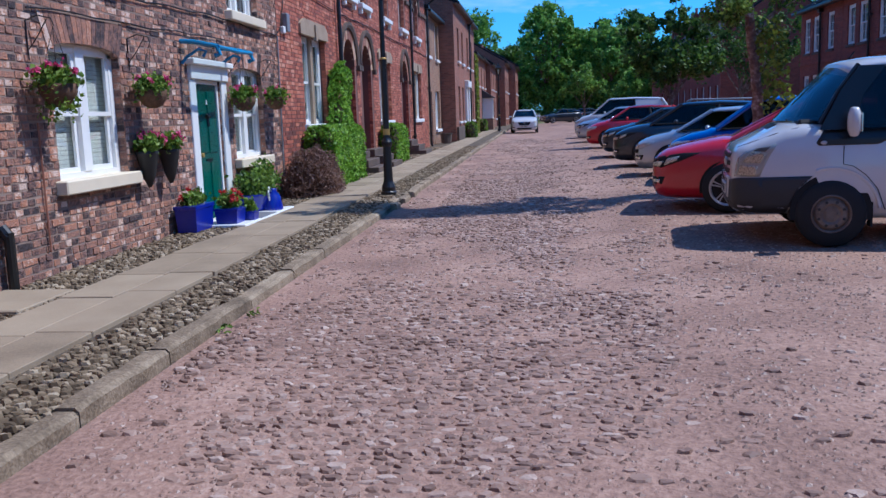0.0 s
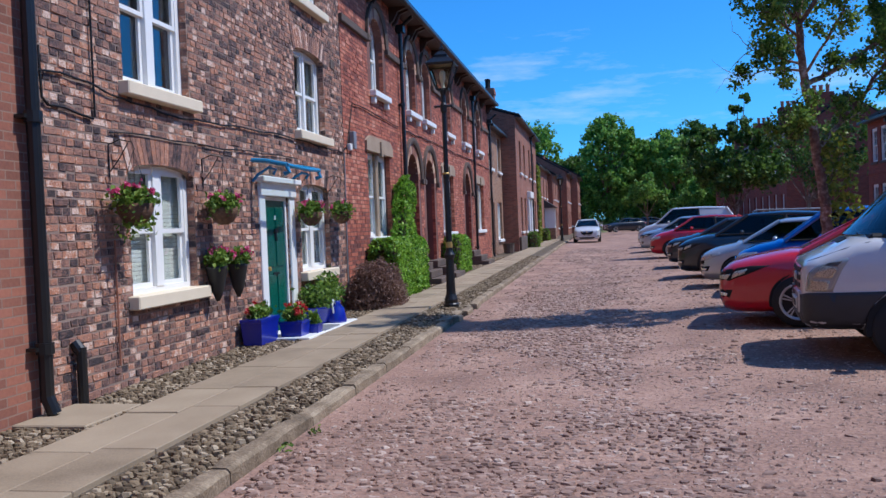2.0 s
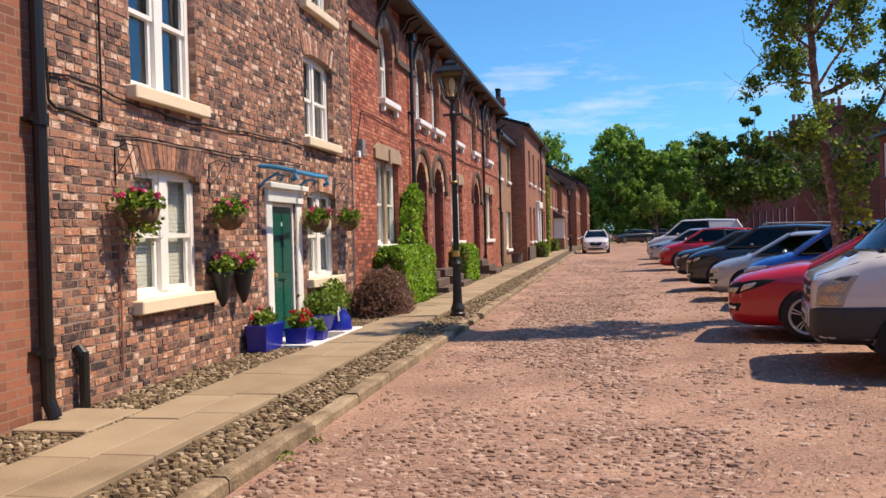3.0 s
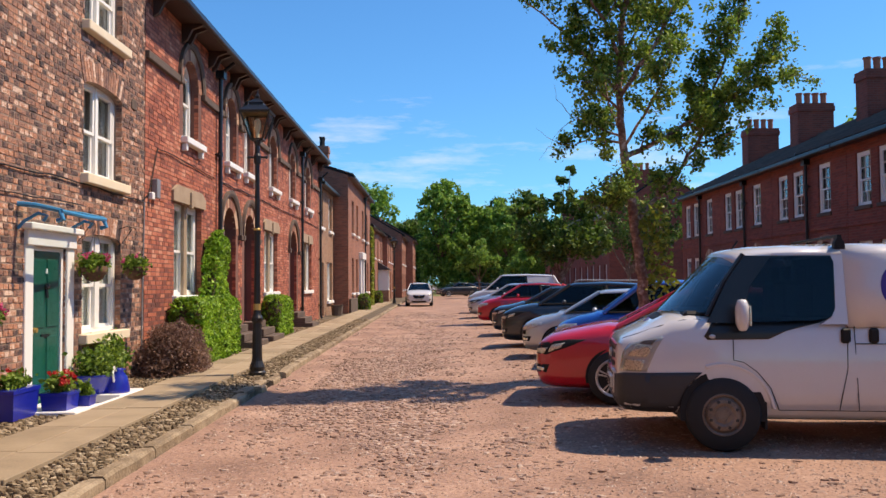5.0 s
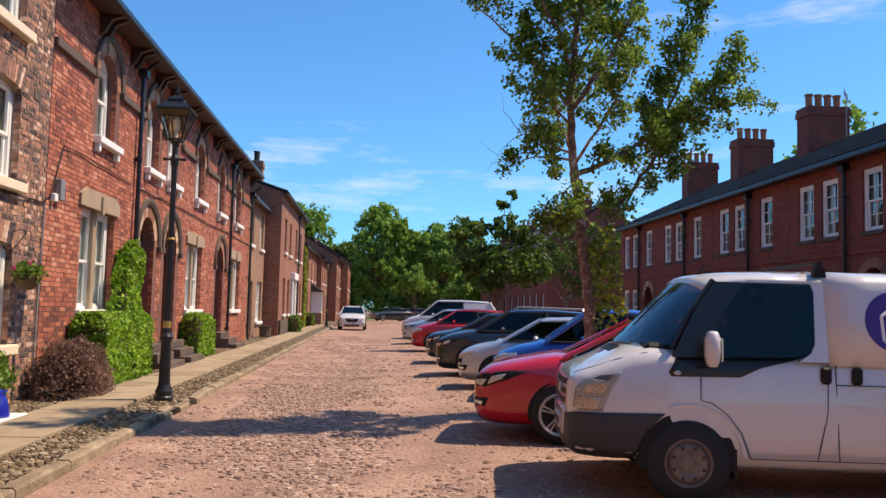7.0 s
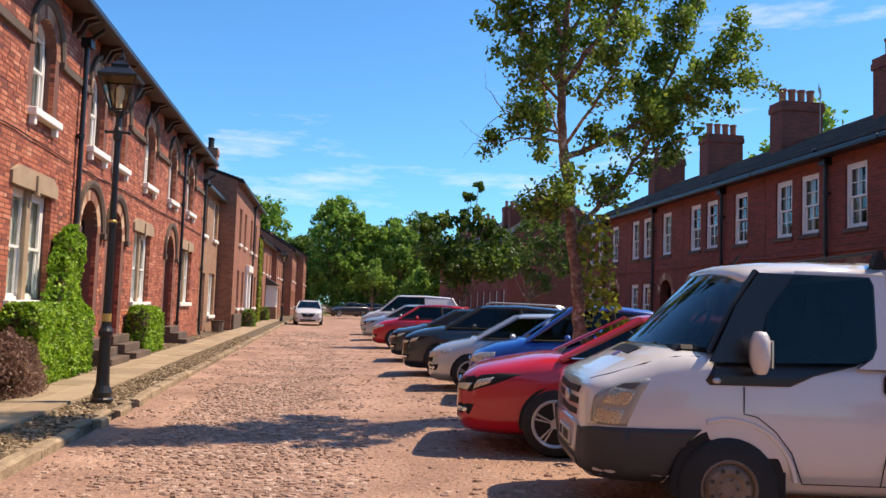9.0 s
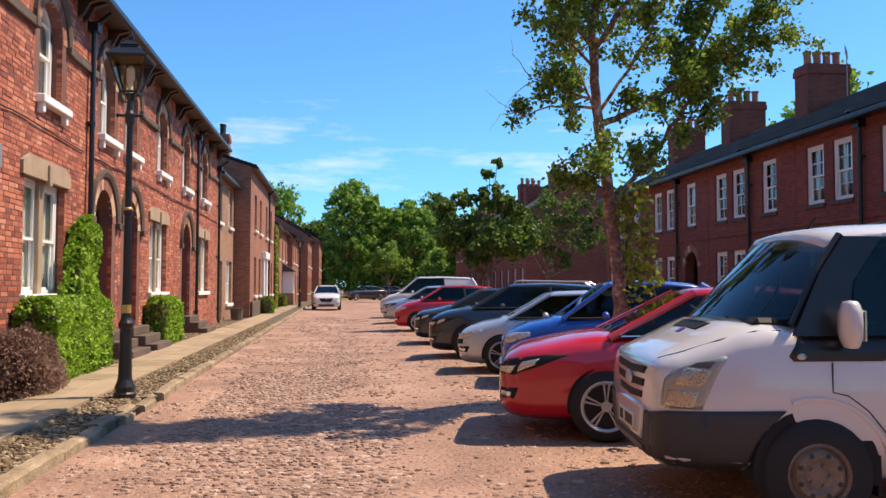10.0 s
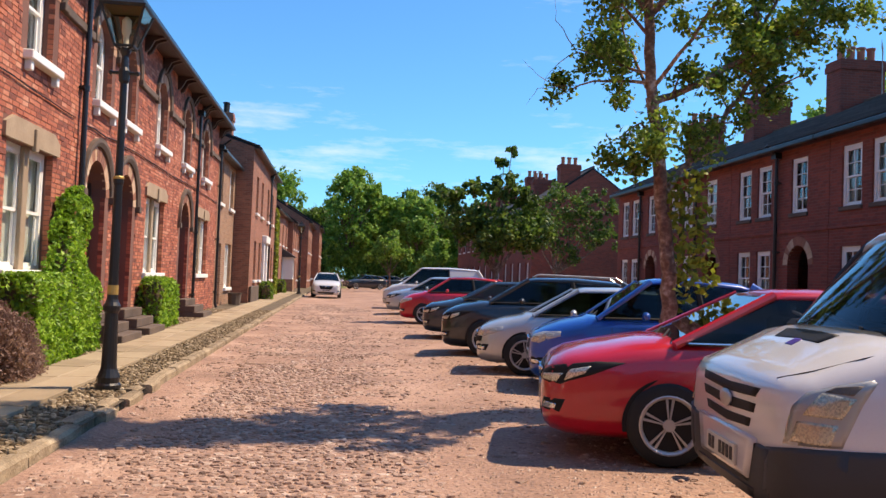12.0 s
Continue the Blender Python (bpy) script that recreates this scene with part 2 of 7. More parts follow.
for key, lo, mid, hi in (("birch", (0.045, 0.095, 0.014), (0.14, 0.25, 0.030), (0.38, 0.50, 0.075)),
                         ("dark", (0.028, 0.065, 0.012), (0.078, 0.155, 0.024), (0.18, 0.28, 0.042)),
                         ("wood", (0.07, 0.15, 0.024), (0.19, 0.35, 0.048), (0.36, 0.53, 0.085)),
                         ("hedge", (0.06, 0.125, 0.012), (0.20, 0.38, 0.026), (0.40, 0.60, 0.06)),
                         ("lavender", (0.11, 0.062, 0.046), (0.24, 0.14, 0.105), (0.38, 0.24, 0.18)),
                         ("pot", (0.04, 0.08, 0.011), (0.13, 0.23, 0.022), (0.30, 0.41, 0.05)),
                         ("pink", (0.42, 0.03, 0.12), (0.65, 0.06, 0.20), (0.80, 0.20, 0.35)),
                         ("redflower", (0.35, 0.02, 0.02), (0.55, 0.03, 0.03), (0.70, 0.10, 0.08)),
                         ("yellowgreen", (0.072, 0.102, 0.01), (0.204, 0.252, 0.022), (0.384, 0.408, 0.048))):
    M["leaf_" + key] = material("leaf_" + key, [(0.0, lo), (0.5, mid), (1.0, hi)], 0.55, scale=2.0, fine=20, bump=0.0, wear=0.35, piece=0.9, leaf=True)


# ---- building helpers ----
BASE = {}


def thing(name, at, label, category, group="", kind="", turn=0.0):
    ob = new(name)
    ob.empty_display_size = 0.2
    ob.matrix_basis = pose(*at, 0, 0, turn)
    BASE[ob] = None
    return tagged(ob, label, category, group, kind)


def placed(name, at, label, category, group="", kind=""):
    """A thing whose parts are given in the place's own coordinates."""
    ob = thing(name, at, label, category, group, kind)
    BASE[ob] = Vector(at)
    return ob


def part(name, bm, mat, parent=None, label="", smooth=False, kind=""):
    top = parent
    while top is not None and top.parent is not None:
        top = top.parent
    if top is not None and BASE.get(top) is not None:
        bmesh.ops.translate(bm, verts=bm.verts, vec=-BASE[top])
    bmesh.ops.recalc_face_normals(bm, faces=bm.faces)
    me = bpy.data.meshes.new(name)
    bm.to_mesh(me)
    bm.free()
    me.materials.append(M[mat])
    if smooth:
        me.shade_smooth()
    ob = new(name, me)
    if parent is not None:
        ob.parent = parent
    return tagged(ob, label, kind=kind)


def raw(name, verts, faces, mat, parent=None, label="", kind="", smooth=False):
    top = parent
    while top is not None and top.parent is not None:
        top = top.parent
    verts = np.asarray(verts, float)
    if top is not None and BASE.get(top) is not None:
        verts = verts - np.array(BASE[top])
    me = bpy.data.meshes.new(name)
    me.from_pydata(verts.tolist(), [], faces)
    me.materials.append(M[mat])
    if smooth:
        me.shade_smooth()
    ob = new(name, me)
    if parent is not None:
        ob.parent = parent
    return tagged(ob, label, kind=kind)


def box(bm, x0, x1, y0, y1, z0, z1, bevel=0.0):
    m = Matrix.Translation(((x0 + x1) / 2, (y0 + y1) / 2, (z0 + z1) / 2)) @ Matrix.Diagonal((abs(x1 - x0), abs(y1 - y0), abs(z1 - z0), 1))
    vs = bmesh.ops.create_cube(bm, size=1, matrix=m)["verts"]
    if bevel:
        es = list({e for v in vs for e in v.link_edges})
        bmesh.ops.bevel(bm, geom=es, offset=bevel, segments=1, affect="EDGES")
    return bm


def boxes(*lots, bevel=0.0):
    bm = bmesh.new()
    for b in lots:
        box(bm, *b, bevel=bevel)
    return bm


def cyl(bm, a, b, r0, r1=None, n=12, caps=True):
    a, b = Vector(a), Vector(b)
    d = b - a
    m = Matrix.Translation((a + b) / 2) @ d.to_track_quat("Z", "Y").to_matrix().to_4x4()
    bmesh.ops.create_cone(bm, cap_ends=caps, segments=n, radius1=r0, radius2=r0 if r1 is None else r1, depth=d.length, matrix=m)
    return bm


def cyls(*lots, n=12):
    bm = bmesh.new()
    for c in lots:
        cyl(bm, *c, n=n)
    return bm


def lathe(bm, at, profile, n=16):
    """profile: (radius, height) pairs turned round the upright axis at a place."""
    rings = [[bm.verts.new((at[0] + r * math.cos(2 * math.pi * k / n), at[1] + r * math.sin(2 * math.pi * k / n), at[2] + z)) for k in range(n)] for r, z in profile]
    for lo, hi in zip(rings, rings[1:]):
        for k in range(n):
            bm.faces.new((lo[k], lo[(k + 1) % n], hi[(k + 1) % n], hi[k]))
    bm.faces.new(rings[0][::-1])
    bm.faces.new(rings[-1])
    return bm


def prism(bm, pts, push):
    """A flat outline pushed along a vector."""
    lo = [bm.verts.new(p) for p in pts]
    hi = [bm.verts.new(Vector(p) + Vector(push)) for p in pts]
    bm.faces.new(lo)
    bm.faces.new(hi[::-1])
    for k in range(len(pts)):
        j = (k + 1) % len(pts)
        bm.faces.new((lo[k], lo[j], hi[j], hi[k]))
    return bm


def loft(bm, rings):
    rows = [[bm.verts.new(p) for p in r] for r in rings]
    for a, b in zip(rows, rows[1:]):
        for k in range(len(a) - 1):
            bm.faces.new((a[k], a[k + 1], b[k + 1], b[k]))
        bm.faces.new((a[-1], a[0], b[0], b[-1]))
    bm.faces.new(rows[0][::-1])
    bm.faces.new(rows[-1])
    return bm


def tube(bm, pts, r, n=6):
    """One bent rod through the points."""
    pts = [Vector(p) for p in pts]
    ways = [(b - a).normalized() for a, b in zip(pts, pts[1:])]
    u = ways[0].orthogonal().normalized()
    rings = []
    for k, p in enumerate(pts):
        d = (ways[max(0, k - 1)] + ways[min(k, len(ways) - 1)])
        d = d.normalized() if d.length > 1e-6 else ways[min(k, len(ways) - 1)]
        u = u - d * u.dot(d)
        u = u.normalized() if u.length > 1e-6 else d.orthogonal().normalized()
        w = d.cross(u)
        rings.append([p + (u * math.cos(2 * math.pi * i / n) + w * math.sin(2 * math.pi * i / n)) * r for i in range(n)])
    return loft(bm, rings)


def leaves(points, size, rng, flat=0.0, stretch=1.5):
    """Small folded leaves at the points, turned at random."""
    n = len(points)
    p = np.asarray(points)
    a = rng.normal(size=(n, 3))
    a[:, 2] *= 1 - flat
    a /= np.linalg.norm(a, axis=1)[:, None] + 1e-9
    b = np.cross(a, rng.normal(size=(n, 3)))
    b /= np.linalg.norm(b, axis=1)[:, None] + 1e-9
    s = size * rng.uniform(0.6, 1.3, size=(n, 1))
    up = np.cross(a, b) * s * 0.18
    v = np.stack([p - a * s * stretch / 2, p + b * s / 2 + up, p + a * s * stretch / 2, p - b * s / 2 + up], 1).reshape(-1, 3)
    f = []
    for k in range(n):
        i = 4 * k
        f += [(i, i + 1, i + 2), (i, i + 2, i + 3)]
    return v, f


# ---- ground, road and pavement ----
KERB_X, FLAG_R, FLAG_L, WALL_X = -2.36, -3.06, -3.93, -4.62
KERB_H = 0.10


def sheet(name, x0, x1, ys, dz, mat, label, category, bumps=0.0, nx=2):
    lie = gx if bumps else lambda x, y: gz(y)
    vs, fs = [], []
    for y in ys:
        for k in range(nx):
            x = x0 + (x1 - x0) * k / (nx - 1)
            h = bumps * noise.noise(Vector((x * 0.9, y * 0.9, 0.3))) if 0 < k < nx - 1 else 0
            vs.append((x, y, lie(x, y) + dz + h))
    for r in range(len(ys) - 1):
        for k in range(nx - 1):
            i = r * nx + k
            fs.append((i, i + 1, i + nx + 1, i + nx))
    return tagged(raw(name, vs, fs, mat, smooth=True), label, category, kind="structure")


STEPS_Y = [-3000, -200, -30] + [-5 + 0.4 * k for k in range(120)] + [46, 60, 80, 120, 160, 400, 3000]
sheet("ground", -3000, 3000, [-3000, -200, -30, -5, 20, 60, 100, 160, 400, 3000], -0.05, "soil", "bare brown earth around the houses", "ground")
sheet("road", KERB_X, 10.2, STEPS_Y[2:-2], 0.0, "sand", "worn cobbled road packed with reddish sand and grit", "road", 0.035, 40)
sheet("verge", KERB_X + 1.5, 40, [88, 92, 110, 130], 0.03, "grass", "dry grass verge at the end of the road", "grass")
ys = [-8 + 4.0 * k for k in range(36)]
sheet("path_bed", WALL_X - 0.3, KERB_X - 0.02, ys, KERB_H - 0.035, "soil", "earth bed under the cobbled pavement strips", "pavement")

pavement = placed("pavement", (-3.5, 10, gz(10)), "pale sandstone flag pavement along the terrace", "pavement", kind="structure")
rng = np.random.default_rng(5)
SPLIT = -3.48
for a, b, start in ((FLAG_L, SPLIT, -2.0), (SPLIT, FLAG_R, -2.45)):
    y = start
    while y < 62:
        ln = rng.uniform(0.8, 1.35)
        tilt = rng.uniform(-0.003, 0.003)
        edge = rng.uniform(-0.012, 0.012)
        bm = boxes((a + 0.004 + (edge if a == FLAG_L else 0), b - 0.004 + (edge if b == FLAG_R else 0), y + 0.004, y + ln - 0.004, gz(y) - 0.03, gz(y) + KERB_H + 0.004 + tilt), bevel=0.006)
        part("flagstone", bm, "flag", pavement)
        y += ln

kerb = placed("kerb", (KERB_X, 10, gz(10)), "worn sandstone kerb beside the cobbled road", "kerb", kind="structure")
y, k = -2.0, 0
while y < 60:
    ln = rng.uniform(0.95, 1.5) if not 11.0 < y < 14.6 else rng.uniform(0.35, 0.6)
    jog = 0.0 if not 11.0 < y < 14.6 else 0.05 * (1 if k % 2 else -1)
    tip = rng.uniform(-0.012, 0.006)
    bm = bmesh.new()
    rings = []
    cuts = max(3, int(ln / 0.12))
    for c in range(cuts + 1):
        v = y + 0.006 + (ln - 0.012) * c / cuts
        n1, n2, n3 = [0.010 * noise.noise(Vector((v * 5.0, 7.0 * q, 1.5))) for q in (1, 2, 3)]
        top, z = gz(y) + KERB_H + tip + n1, gz(y) - 0.08
        end = 0.008 if c in (0, cuts) else 0.0
        rings.append([(KERB_X - 0.16 + jog + end, v, z), (KERB_X - 0.16 + jog + n2 + end, v, top - 0.014 - end), (KERB_X - 0.13 + jog, v, top - end),
                      (KERB_X - 0.035 + jog, v, top + n2 * 0.4 - end), (KERB_X - 0.004 + jog + n3 - end, v, top - 0.022 - end), (KERB_X + jog + n3 * 1.3 - end, v, z)])
    loft(bm, rings)
    part("kerbstone", bm, "kerb", kerb)
    y += ln
    k += 1

DOME = [(0, 0, 1.0)] + [(0.72 * math.cos(a), 0.72 * math.sin(a), 0.90) for a in np.arange(6) * math.pi / 3] + \
       [(math.cos(a), math.sin(a), 0.0) for a in np.arange(6) * math.pi / 3 + 0.3]
DOME_F = [(0, 1 + k, 1 + (k + 1) % 6) for k in range(6)] + [q for k in range(6) for q in ((1 + k, 7 + k, 1 + (k + 1) % 6), (1 + (k + 1) % 6, 7 + k, 7 + (k + 1) % 6))]


def stones(x0, x1, y0, y1, pitch, high, keep, rng, dz=0.0, long=1.0):
    """Places, half sizes and turns of rounded stones packed in wavering rows."""
    got = []
    y = y0
    while y < y1:
        deep = pitch * rng.uniform(0.75, 1.1)
        x = x0 + rng.uniform(0, pitch)
        while x < x1:
            w = pitch * long * rng.uniform(0.65, 1.45)
            if rng.random() < keep(x, y):
                got.append((x + w / 2, y + rng.normal(0, pitch * 0.13) + 0.05 * math.sin(x * 2.3 + y), gz(y) + dz, w * 0.52, deep * rng.uniform(0.46, 0.62), high * rng.uniform(0.5, 1.4), rng.normal(0, 0.35)))
            x += w
        y += deep * 0.95
    return got


def stone_mesh(st, rng):
    base = np.array(DOME)
    vs, fs = [], []
    for i, (x, y, z, a, b, h, r) in enumerate(st):
        d = base * (a, b, h) * rng.uniform(0.74, 1.18, size=(13, 1))
        c, s = math.cos(r), math.sin(r)
        d = np.stack([d[:, 0] * c - d[:, 1] * s + x, d[:, 0] * s + d[:, 1] * c + y, d[:, 2] + z], 1)
        vs.append(d)
        fs += [tuple(13 * i + k for k in f) for f in DOME_F]
    return np.concatenate(vs), fs


rng = np.random.default_rng(11)


def road_keep(x, y):
    wave = noise.noise(Vector((x * 0.55, y * 0.30, 2.0))) + 0.45 * noise.noise(Vector((x * 1.9, y * 1.6, 5.0)))
    lane = 0.26 - 0.55 * max(0, x + 0.25) if x > -1.75 else -0.35
    q = max(0.0, min(1.0, (lane + 1.25 * wave + 0.25) / 0.5))
    return 0.10 + 0.80 * q * q * (3 - 2 * q)


def road_bump(x, y):
    return 0.035 * noise.noise(Vector((x * 0.9, y * 0.9, 0.3)))


near = [(x, y, gx(x, y) + road_bump(x, y) - 0.006, a, b, h, r) for x, y, z, a, b, h, r in stones(KERB_X + 0.05, 3.0, 1.6, 20, 0.060, 0.0165, road_keep, rng, 0.0, 1.25)]
far = [(x, y, gx(x, y) + road_bump(x, y) - 0.012, a, b, h, r) for x, y, z, a, b, h, r in stones(KERB_X + 0.05, 3.0, 20, 44, 0.09, 0.020, lambda x, y: 0.7 * road_keep(x, y), rng)]
strip = stones(FLAG_R + 0.03, KERB_X - 0.17, -1, 34, 0.050, 0.024, lambda x, y: 0.97, rng, KERB_H - 0.024, 1.3)
strip += stones(WALL_X + 0.02, FLAG_L - 0.03, -1, 34, 0.053, 0.024, lambda x, y: 0.95, rng, KERB_H - 0.024, 1.3)
cobbles = placed("cobbles", (0, 5, gz(5)), "rounded river cobbles half buried in sand", "cobbles", kind="stuff")
close = sorted(near, key=lambda s: (s[0] + 0.6) ** 2 + (s[1] - 4.2) ** 2)
shapes = []
for k in range(12):
    v, f = stone_mesh([(0, 0, 0, 1, 1, 1, 0)], rng)
    me = bpy.data.meshes.new("cobble")
    me.from_pydata(v.tolist(), [], f)
    me.materials.append(M["cobble"])
    shapes.append(me)
for i, (x, y, z, a, b, h, r) in enumerate(close[:300]):
    ob = new("cobble", shapes[i % 12])
    ob.parent = cobbles
    ob.matrix_basis = Matrix.Translation(Vector((x, y, z)) - BASE[cobbles]) @ Matrix.Rotation(r, 4, "Z") @ Matrix.Diagonal((a, b, h, 1))
v, f = stone_mesh(close[300:] + far, rng)
raw("cobble_bed", v, f, "cobble", cobbles, kind="stuff")
v, f = stone_mesh(strip, rng)
tagged(raw("pavement_cobbles", v, f, "path_cobble"), "small rounded cobbles either side of the flagstones", "cobbles", kind="stuff")
# loose grit lying on the road
n = 60000
gxy = rng.uniform((KERB_X + 0.1, 1.6), (8.5, 26), (n, 2))
gxy[:, 1] = 1.6 + (gxy[:, 1] - 1.6) * rng.uniform(0.25, 1.0, n)
size = rng.uniform(0.005, 0.019, n)
turn = rng.uniform(0, 6.3, n)
vs, fs = [], []
for i in range(n):
    x, y = gxy[i]
    z = gx(x, y) + road_bump(x, y) - 0.002
    q = size[i]
    vs += [(x + q * math.cos(turn[i] + t) * k, y + q * math.sin(turn[i] + t), z) for t, k in ((0, 1.2), (1.6, 0.9), (3.1, 1.3), (4.7, 0.8))]
    vs.append((x, y, z + q * 0.7))
    j = 5 * i
    fs += [(j, j + 1, j + 4), (j + 1, j + 2, j + 4), (j + 2, j + 3, j + 4), (j + 3, j, j + 4)]
tagged(raw("grit", vs, fs, "cobble"), "loose grit and pebbles scattered over the road", "grit", kind="stuff")


# ---- houses ----
class Front:
    """A house front along the street: X its plane, s the way it faces, openings cut through."""

    def __init__(self, name, X, s, u0, u1, z1, label, deep=7.0, group="", wall="far_brick", back_z=None):
        self.X, self.s, self.u0, self.u1, self.z1, self.deep, self.wall = X, s, u0, u1, z1, deep, wall
        self.z0 = gz((u0 + u1) / 2) - 0.1
        self.root = placed(name, (X - s * deep / 2, (u0 + u1) / 2, self.z0), label, "house", group)
        self.holes = []

    def P(self, u, z, d=0.0):
        return (self.X + self.s * d, u, z)

    def bx(self, bm, u0, u1, z0, z1, d0, d1, bevel=0.0):
        a, b = sorted((self.X + self.s * d0, self.X + self.s * d1))
        return box(bm, a, b, u0, u1, z0, z1, bevel)

    def hole(self, u0, u1, z0, z1, rise=0.0):
        """z1: top of the opening; rise: height of its arched head."""
        self.holes.append((u0, u1, z0, z1, rise))

    def half(self, h, z, grow=0.0):
        """Edges of an opening at a height, grown outwards; None where the wall is whole."""
        u0, u1, z0, z1, rise = h
        if z < z0 - 0.01 or z > z1 + grow:
            return None
        spring = z1 - rise
        w, mid = (u1 - u0) / 2 + grow, (u0 + u1) / 2
        if z <= spring or rise == 0:
            return (mid - w, mid + w)
        q = (z - spring) / (rise + grow)
        k = w * math.sqrt(max(0, 1 - q * q))
        return (mid - k, mid + k)

    def walls(self):
        bm = bmesh.new()
        us = sorted({self.u0, self.u1, *[h[0] for h in self.holes], *[h[1] for h in self.holes]})
        zs = sorted({self.z0, self.z1, *[h[2] for h in self.holes], *[h[3] for h in self.holes]})
        def solid(i, j):
            if not (0 <= i < len(us) - 1 and 0 <= j < len(zs) - 1):
                return False
            u, z = (us[i] + us[i + 1]) / 2, (zs[j] + zs[j + 1]) / 2
            return not any(h[0] < u < h[1] and h[2] < z < h[3] for h in self.holes)

        made = {}

        def vert(i, j, d):
            if (i, j, d) not in made:
                made[i, j, d] = bm.verts.new(self.P(us[i], zs[j], d))
            return made[i, j, d]

        for i in range(len(us) - 1):
            for j in range(len(zs) - 1):
                if solid(i, j):
                    for d in (0.0, -0.30):
                        bm.faces.new([vert(i, j, d), vert(i + 1, j, d), vert(i + 1, j + 1, d), vert(i, j + 1, d)])
                    for (p, q), (m, n), (k, l) in (((i, j), (i, j + 1), (i - 1, j)), ((i + 1, j), (i + 1, j + 1), (i + 1, j)), ((i, j), (i + 1, j), (i, j - 1)), ((i, j + 1), (i + 1, j + 1), (i, j + 1))):
                        if not solid(k, l):
                            bm.faces.new([vert(p, q, 0.0), vert(m, n, 0.0), vert(m, n, -0.30), vert(p, q, -0.30)])
        for u0, u1, z0, z1, rise in self.holes:
            if rise:
                mid, w, sp = (u0 + u1) / 2, (u1 - u0) / 2, z1 - rise
                arc = [(mid + w * math.cos(t), sp + rise * math.sin(t)) for t in np.linspace(math.pi, 0, 13)]
                for side in (arc[:7], arc[6:]):
                    corner = (u0, z1) if side is not arc[6:] and side[0][0] < mid - w + 0.01 else (u1, z1)
                    prism(bm, [self.P(u, z, 0) for u, z in side + [corner]], (-0.30 * self.s, 0, 0))
        bmesh.ops.remove_doubles(bm, verts=bm.verts, dist=1e-5)
        w = part("wall", bm, self.wall, self.root)
        bm = bmesh.new()
        self.bx(bm, self.u0 + 0.001, self.u0 + 0.3, self.z0, self.z1, -self.deep, -0.302)
        part("side_wall", bm, self.wall, self.root)
        bm = bmesh.new()
        self.bx(bm, self.u1 - 0.3, self.u1 - 0.001, self.z0, self.z1, -self.deep, -0.302)
        part("side_wall", bm, self.wall, self.root)
        bm = bmesh.new()
        self.bx(bm, self.u0 + 0.3, self.u1 - 0.3, self.z0, self.z1, -self.deep, -self.deep + 0.3)
        part("back_wall", bm, self.wall, self.root)
        # floors and a dim room wall behind the windows
        bm = bmesh.new()
        self.bx(bm, self.u0 + 0.302, self.u1 - 0.302, self.z0 + 0.1, self.z1 - 0.01, -2.6, -2.5)
        part("room_wall", bm, "room", self.root)
        bm = bmesh.new()
        self.bx(bm, self.u0 + 0.302, self.u1 - 0.302, self.z1 - 0.16, self.z1 - 0.02, -2.49, -0.31)
        part("ceiling", bm, "room", self.root)
        return w

    def bricks(self, wall, mat, rng, singles=0, pick=None, skip=(), wob=0.0, row=0.075, header=0.5):
        lots, z = [], self.z0 + 0.02
        k = 0
        while z < self.z1 - 0.04:
            zc = z + row / 2
            spans = [(self.u0 + 0.004, self.u1 - 0.004)]
            cut = [self.half(h, zc, g) for h, g in [(h, 0.0) for h in self.holes] + list(skip)]
            for c in sorted(c for c in cut if c):
                out = []
                for a, b in spans:
                    if c[1] <= a or c[0] >= b:
                        out.append((a, b))
                    else:
                        if c[0] > a:
                            out.append((a, c[0]))
                        if c[1] < b:
                            out.append((c[1], b))
                spans = out
            for a, b in spans:
                u = a - rng.uniform(0, 0.11)
                n = k
                while u < b:
                    ln = (0.215 if rng.random() > header else 0.105) * rng.uniform(0.93, 1.08)
                    lo, hi = max(u, a), min(u + ln, b)
                    if hi - lo > 0.03:
                        lots.append((lo, hi, z + rng.normal(0, wob), z + row - 0.011 + rng.normal(0, wob), 0.0025 + abs(rng.normal(0, 0.0022 + wob))))
                    u += ln + 0.010
                    n += 1
            z += row
            k += 1
        if pick:
            lots.sort(key=pick)
        for lo, hi, za, zb, d in lots[:singles]:
            bm = bmesh.new()
            e = rng.uniform(0, 0.005 + 2 * wob, 8)
            q = [(lo + e[0], za + e[1]), (hi - e[2], za + e[3]), (hi - e[4], zb - e[5]), (lo + e[6], zb - e[7])]
            loft(bm, [[self.P(u, v, -0.02) for u, v in ((lo, za), (hi, za), (hi, zb), (lo, zb))], [self.P(u, v, d) for u, v in q]])
            part("brick", bm, mat, wall)
        vs, fs = [], []
        for i, (lo, hi, za, zb, d) in enumerate(lots[singles:]):
            e = rng.uniform(0, 0.005 + 2 * wob, 8)
            x0, x1 = self.X - 0.01 * self.s, self.X + d * self.s
            vs += [(x0, lo, za), (x0, hi, za), (x0, hi, zb), (x0, lo, zb),
                   (x1, lo + e[0], za + e[1]), (x1, hi - e[2], za + e[3]), (x1, hi - e[4], zb - e[5]), (x1, lo + e[6], zb - e[7])]
            j = 8 * i
            fs += [(j + 4, j + 5, j + 6, j + 7), (j, j + 1, j + 5, j + 4), (j + 1, j + 2, j + 6, j + 5), (j + 2, j + 3, j + 7, j + 6), (j + 3, j, j + 4, j + 7)]
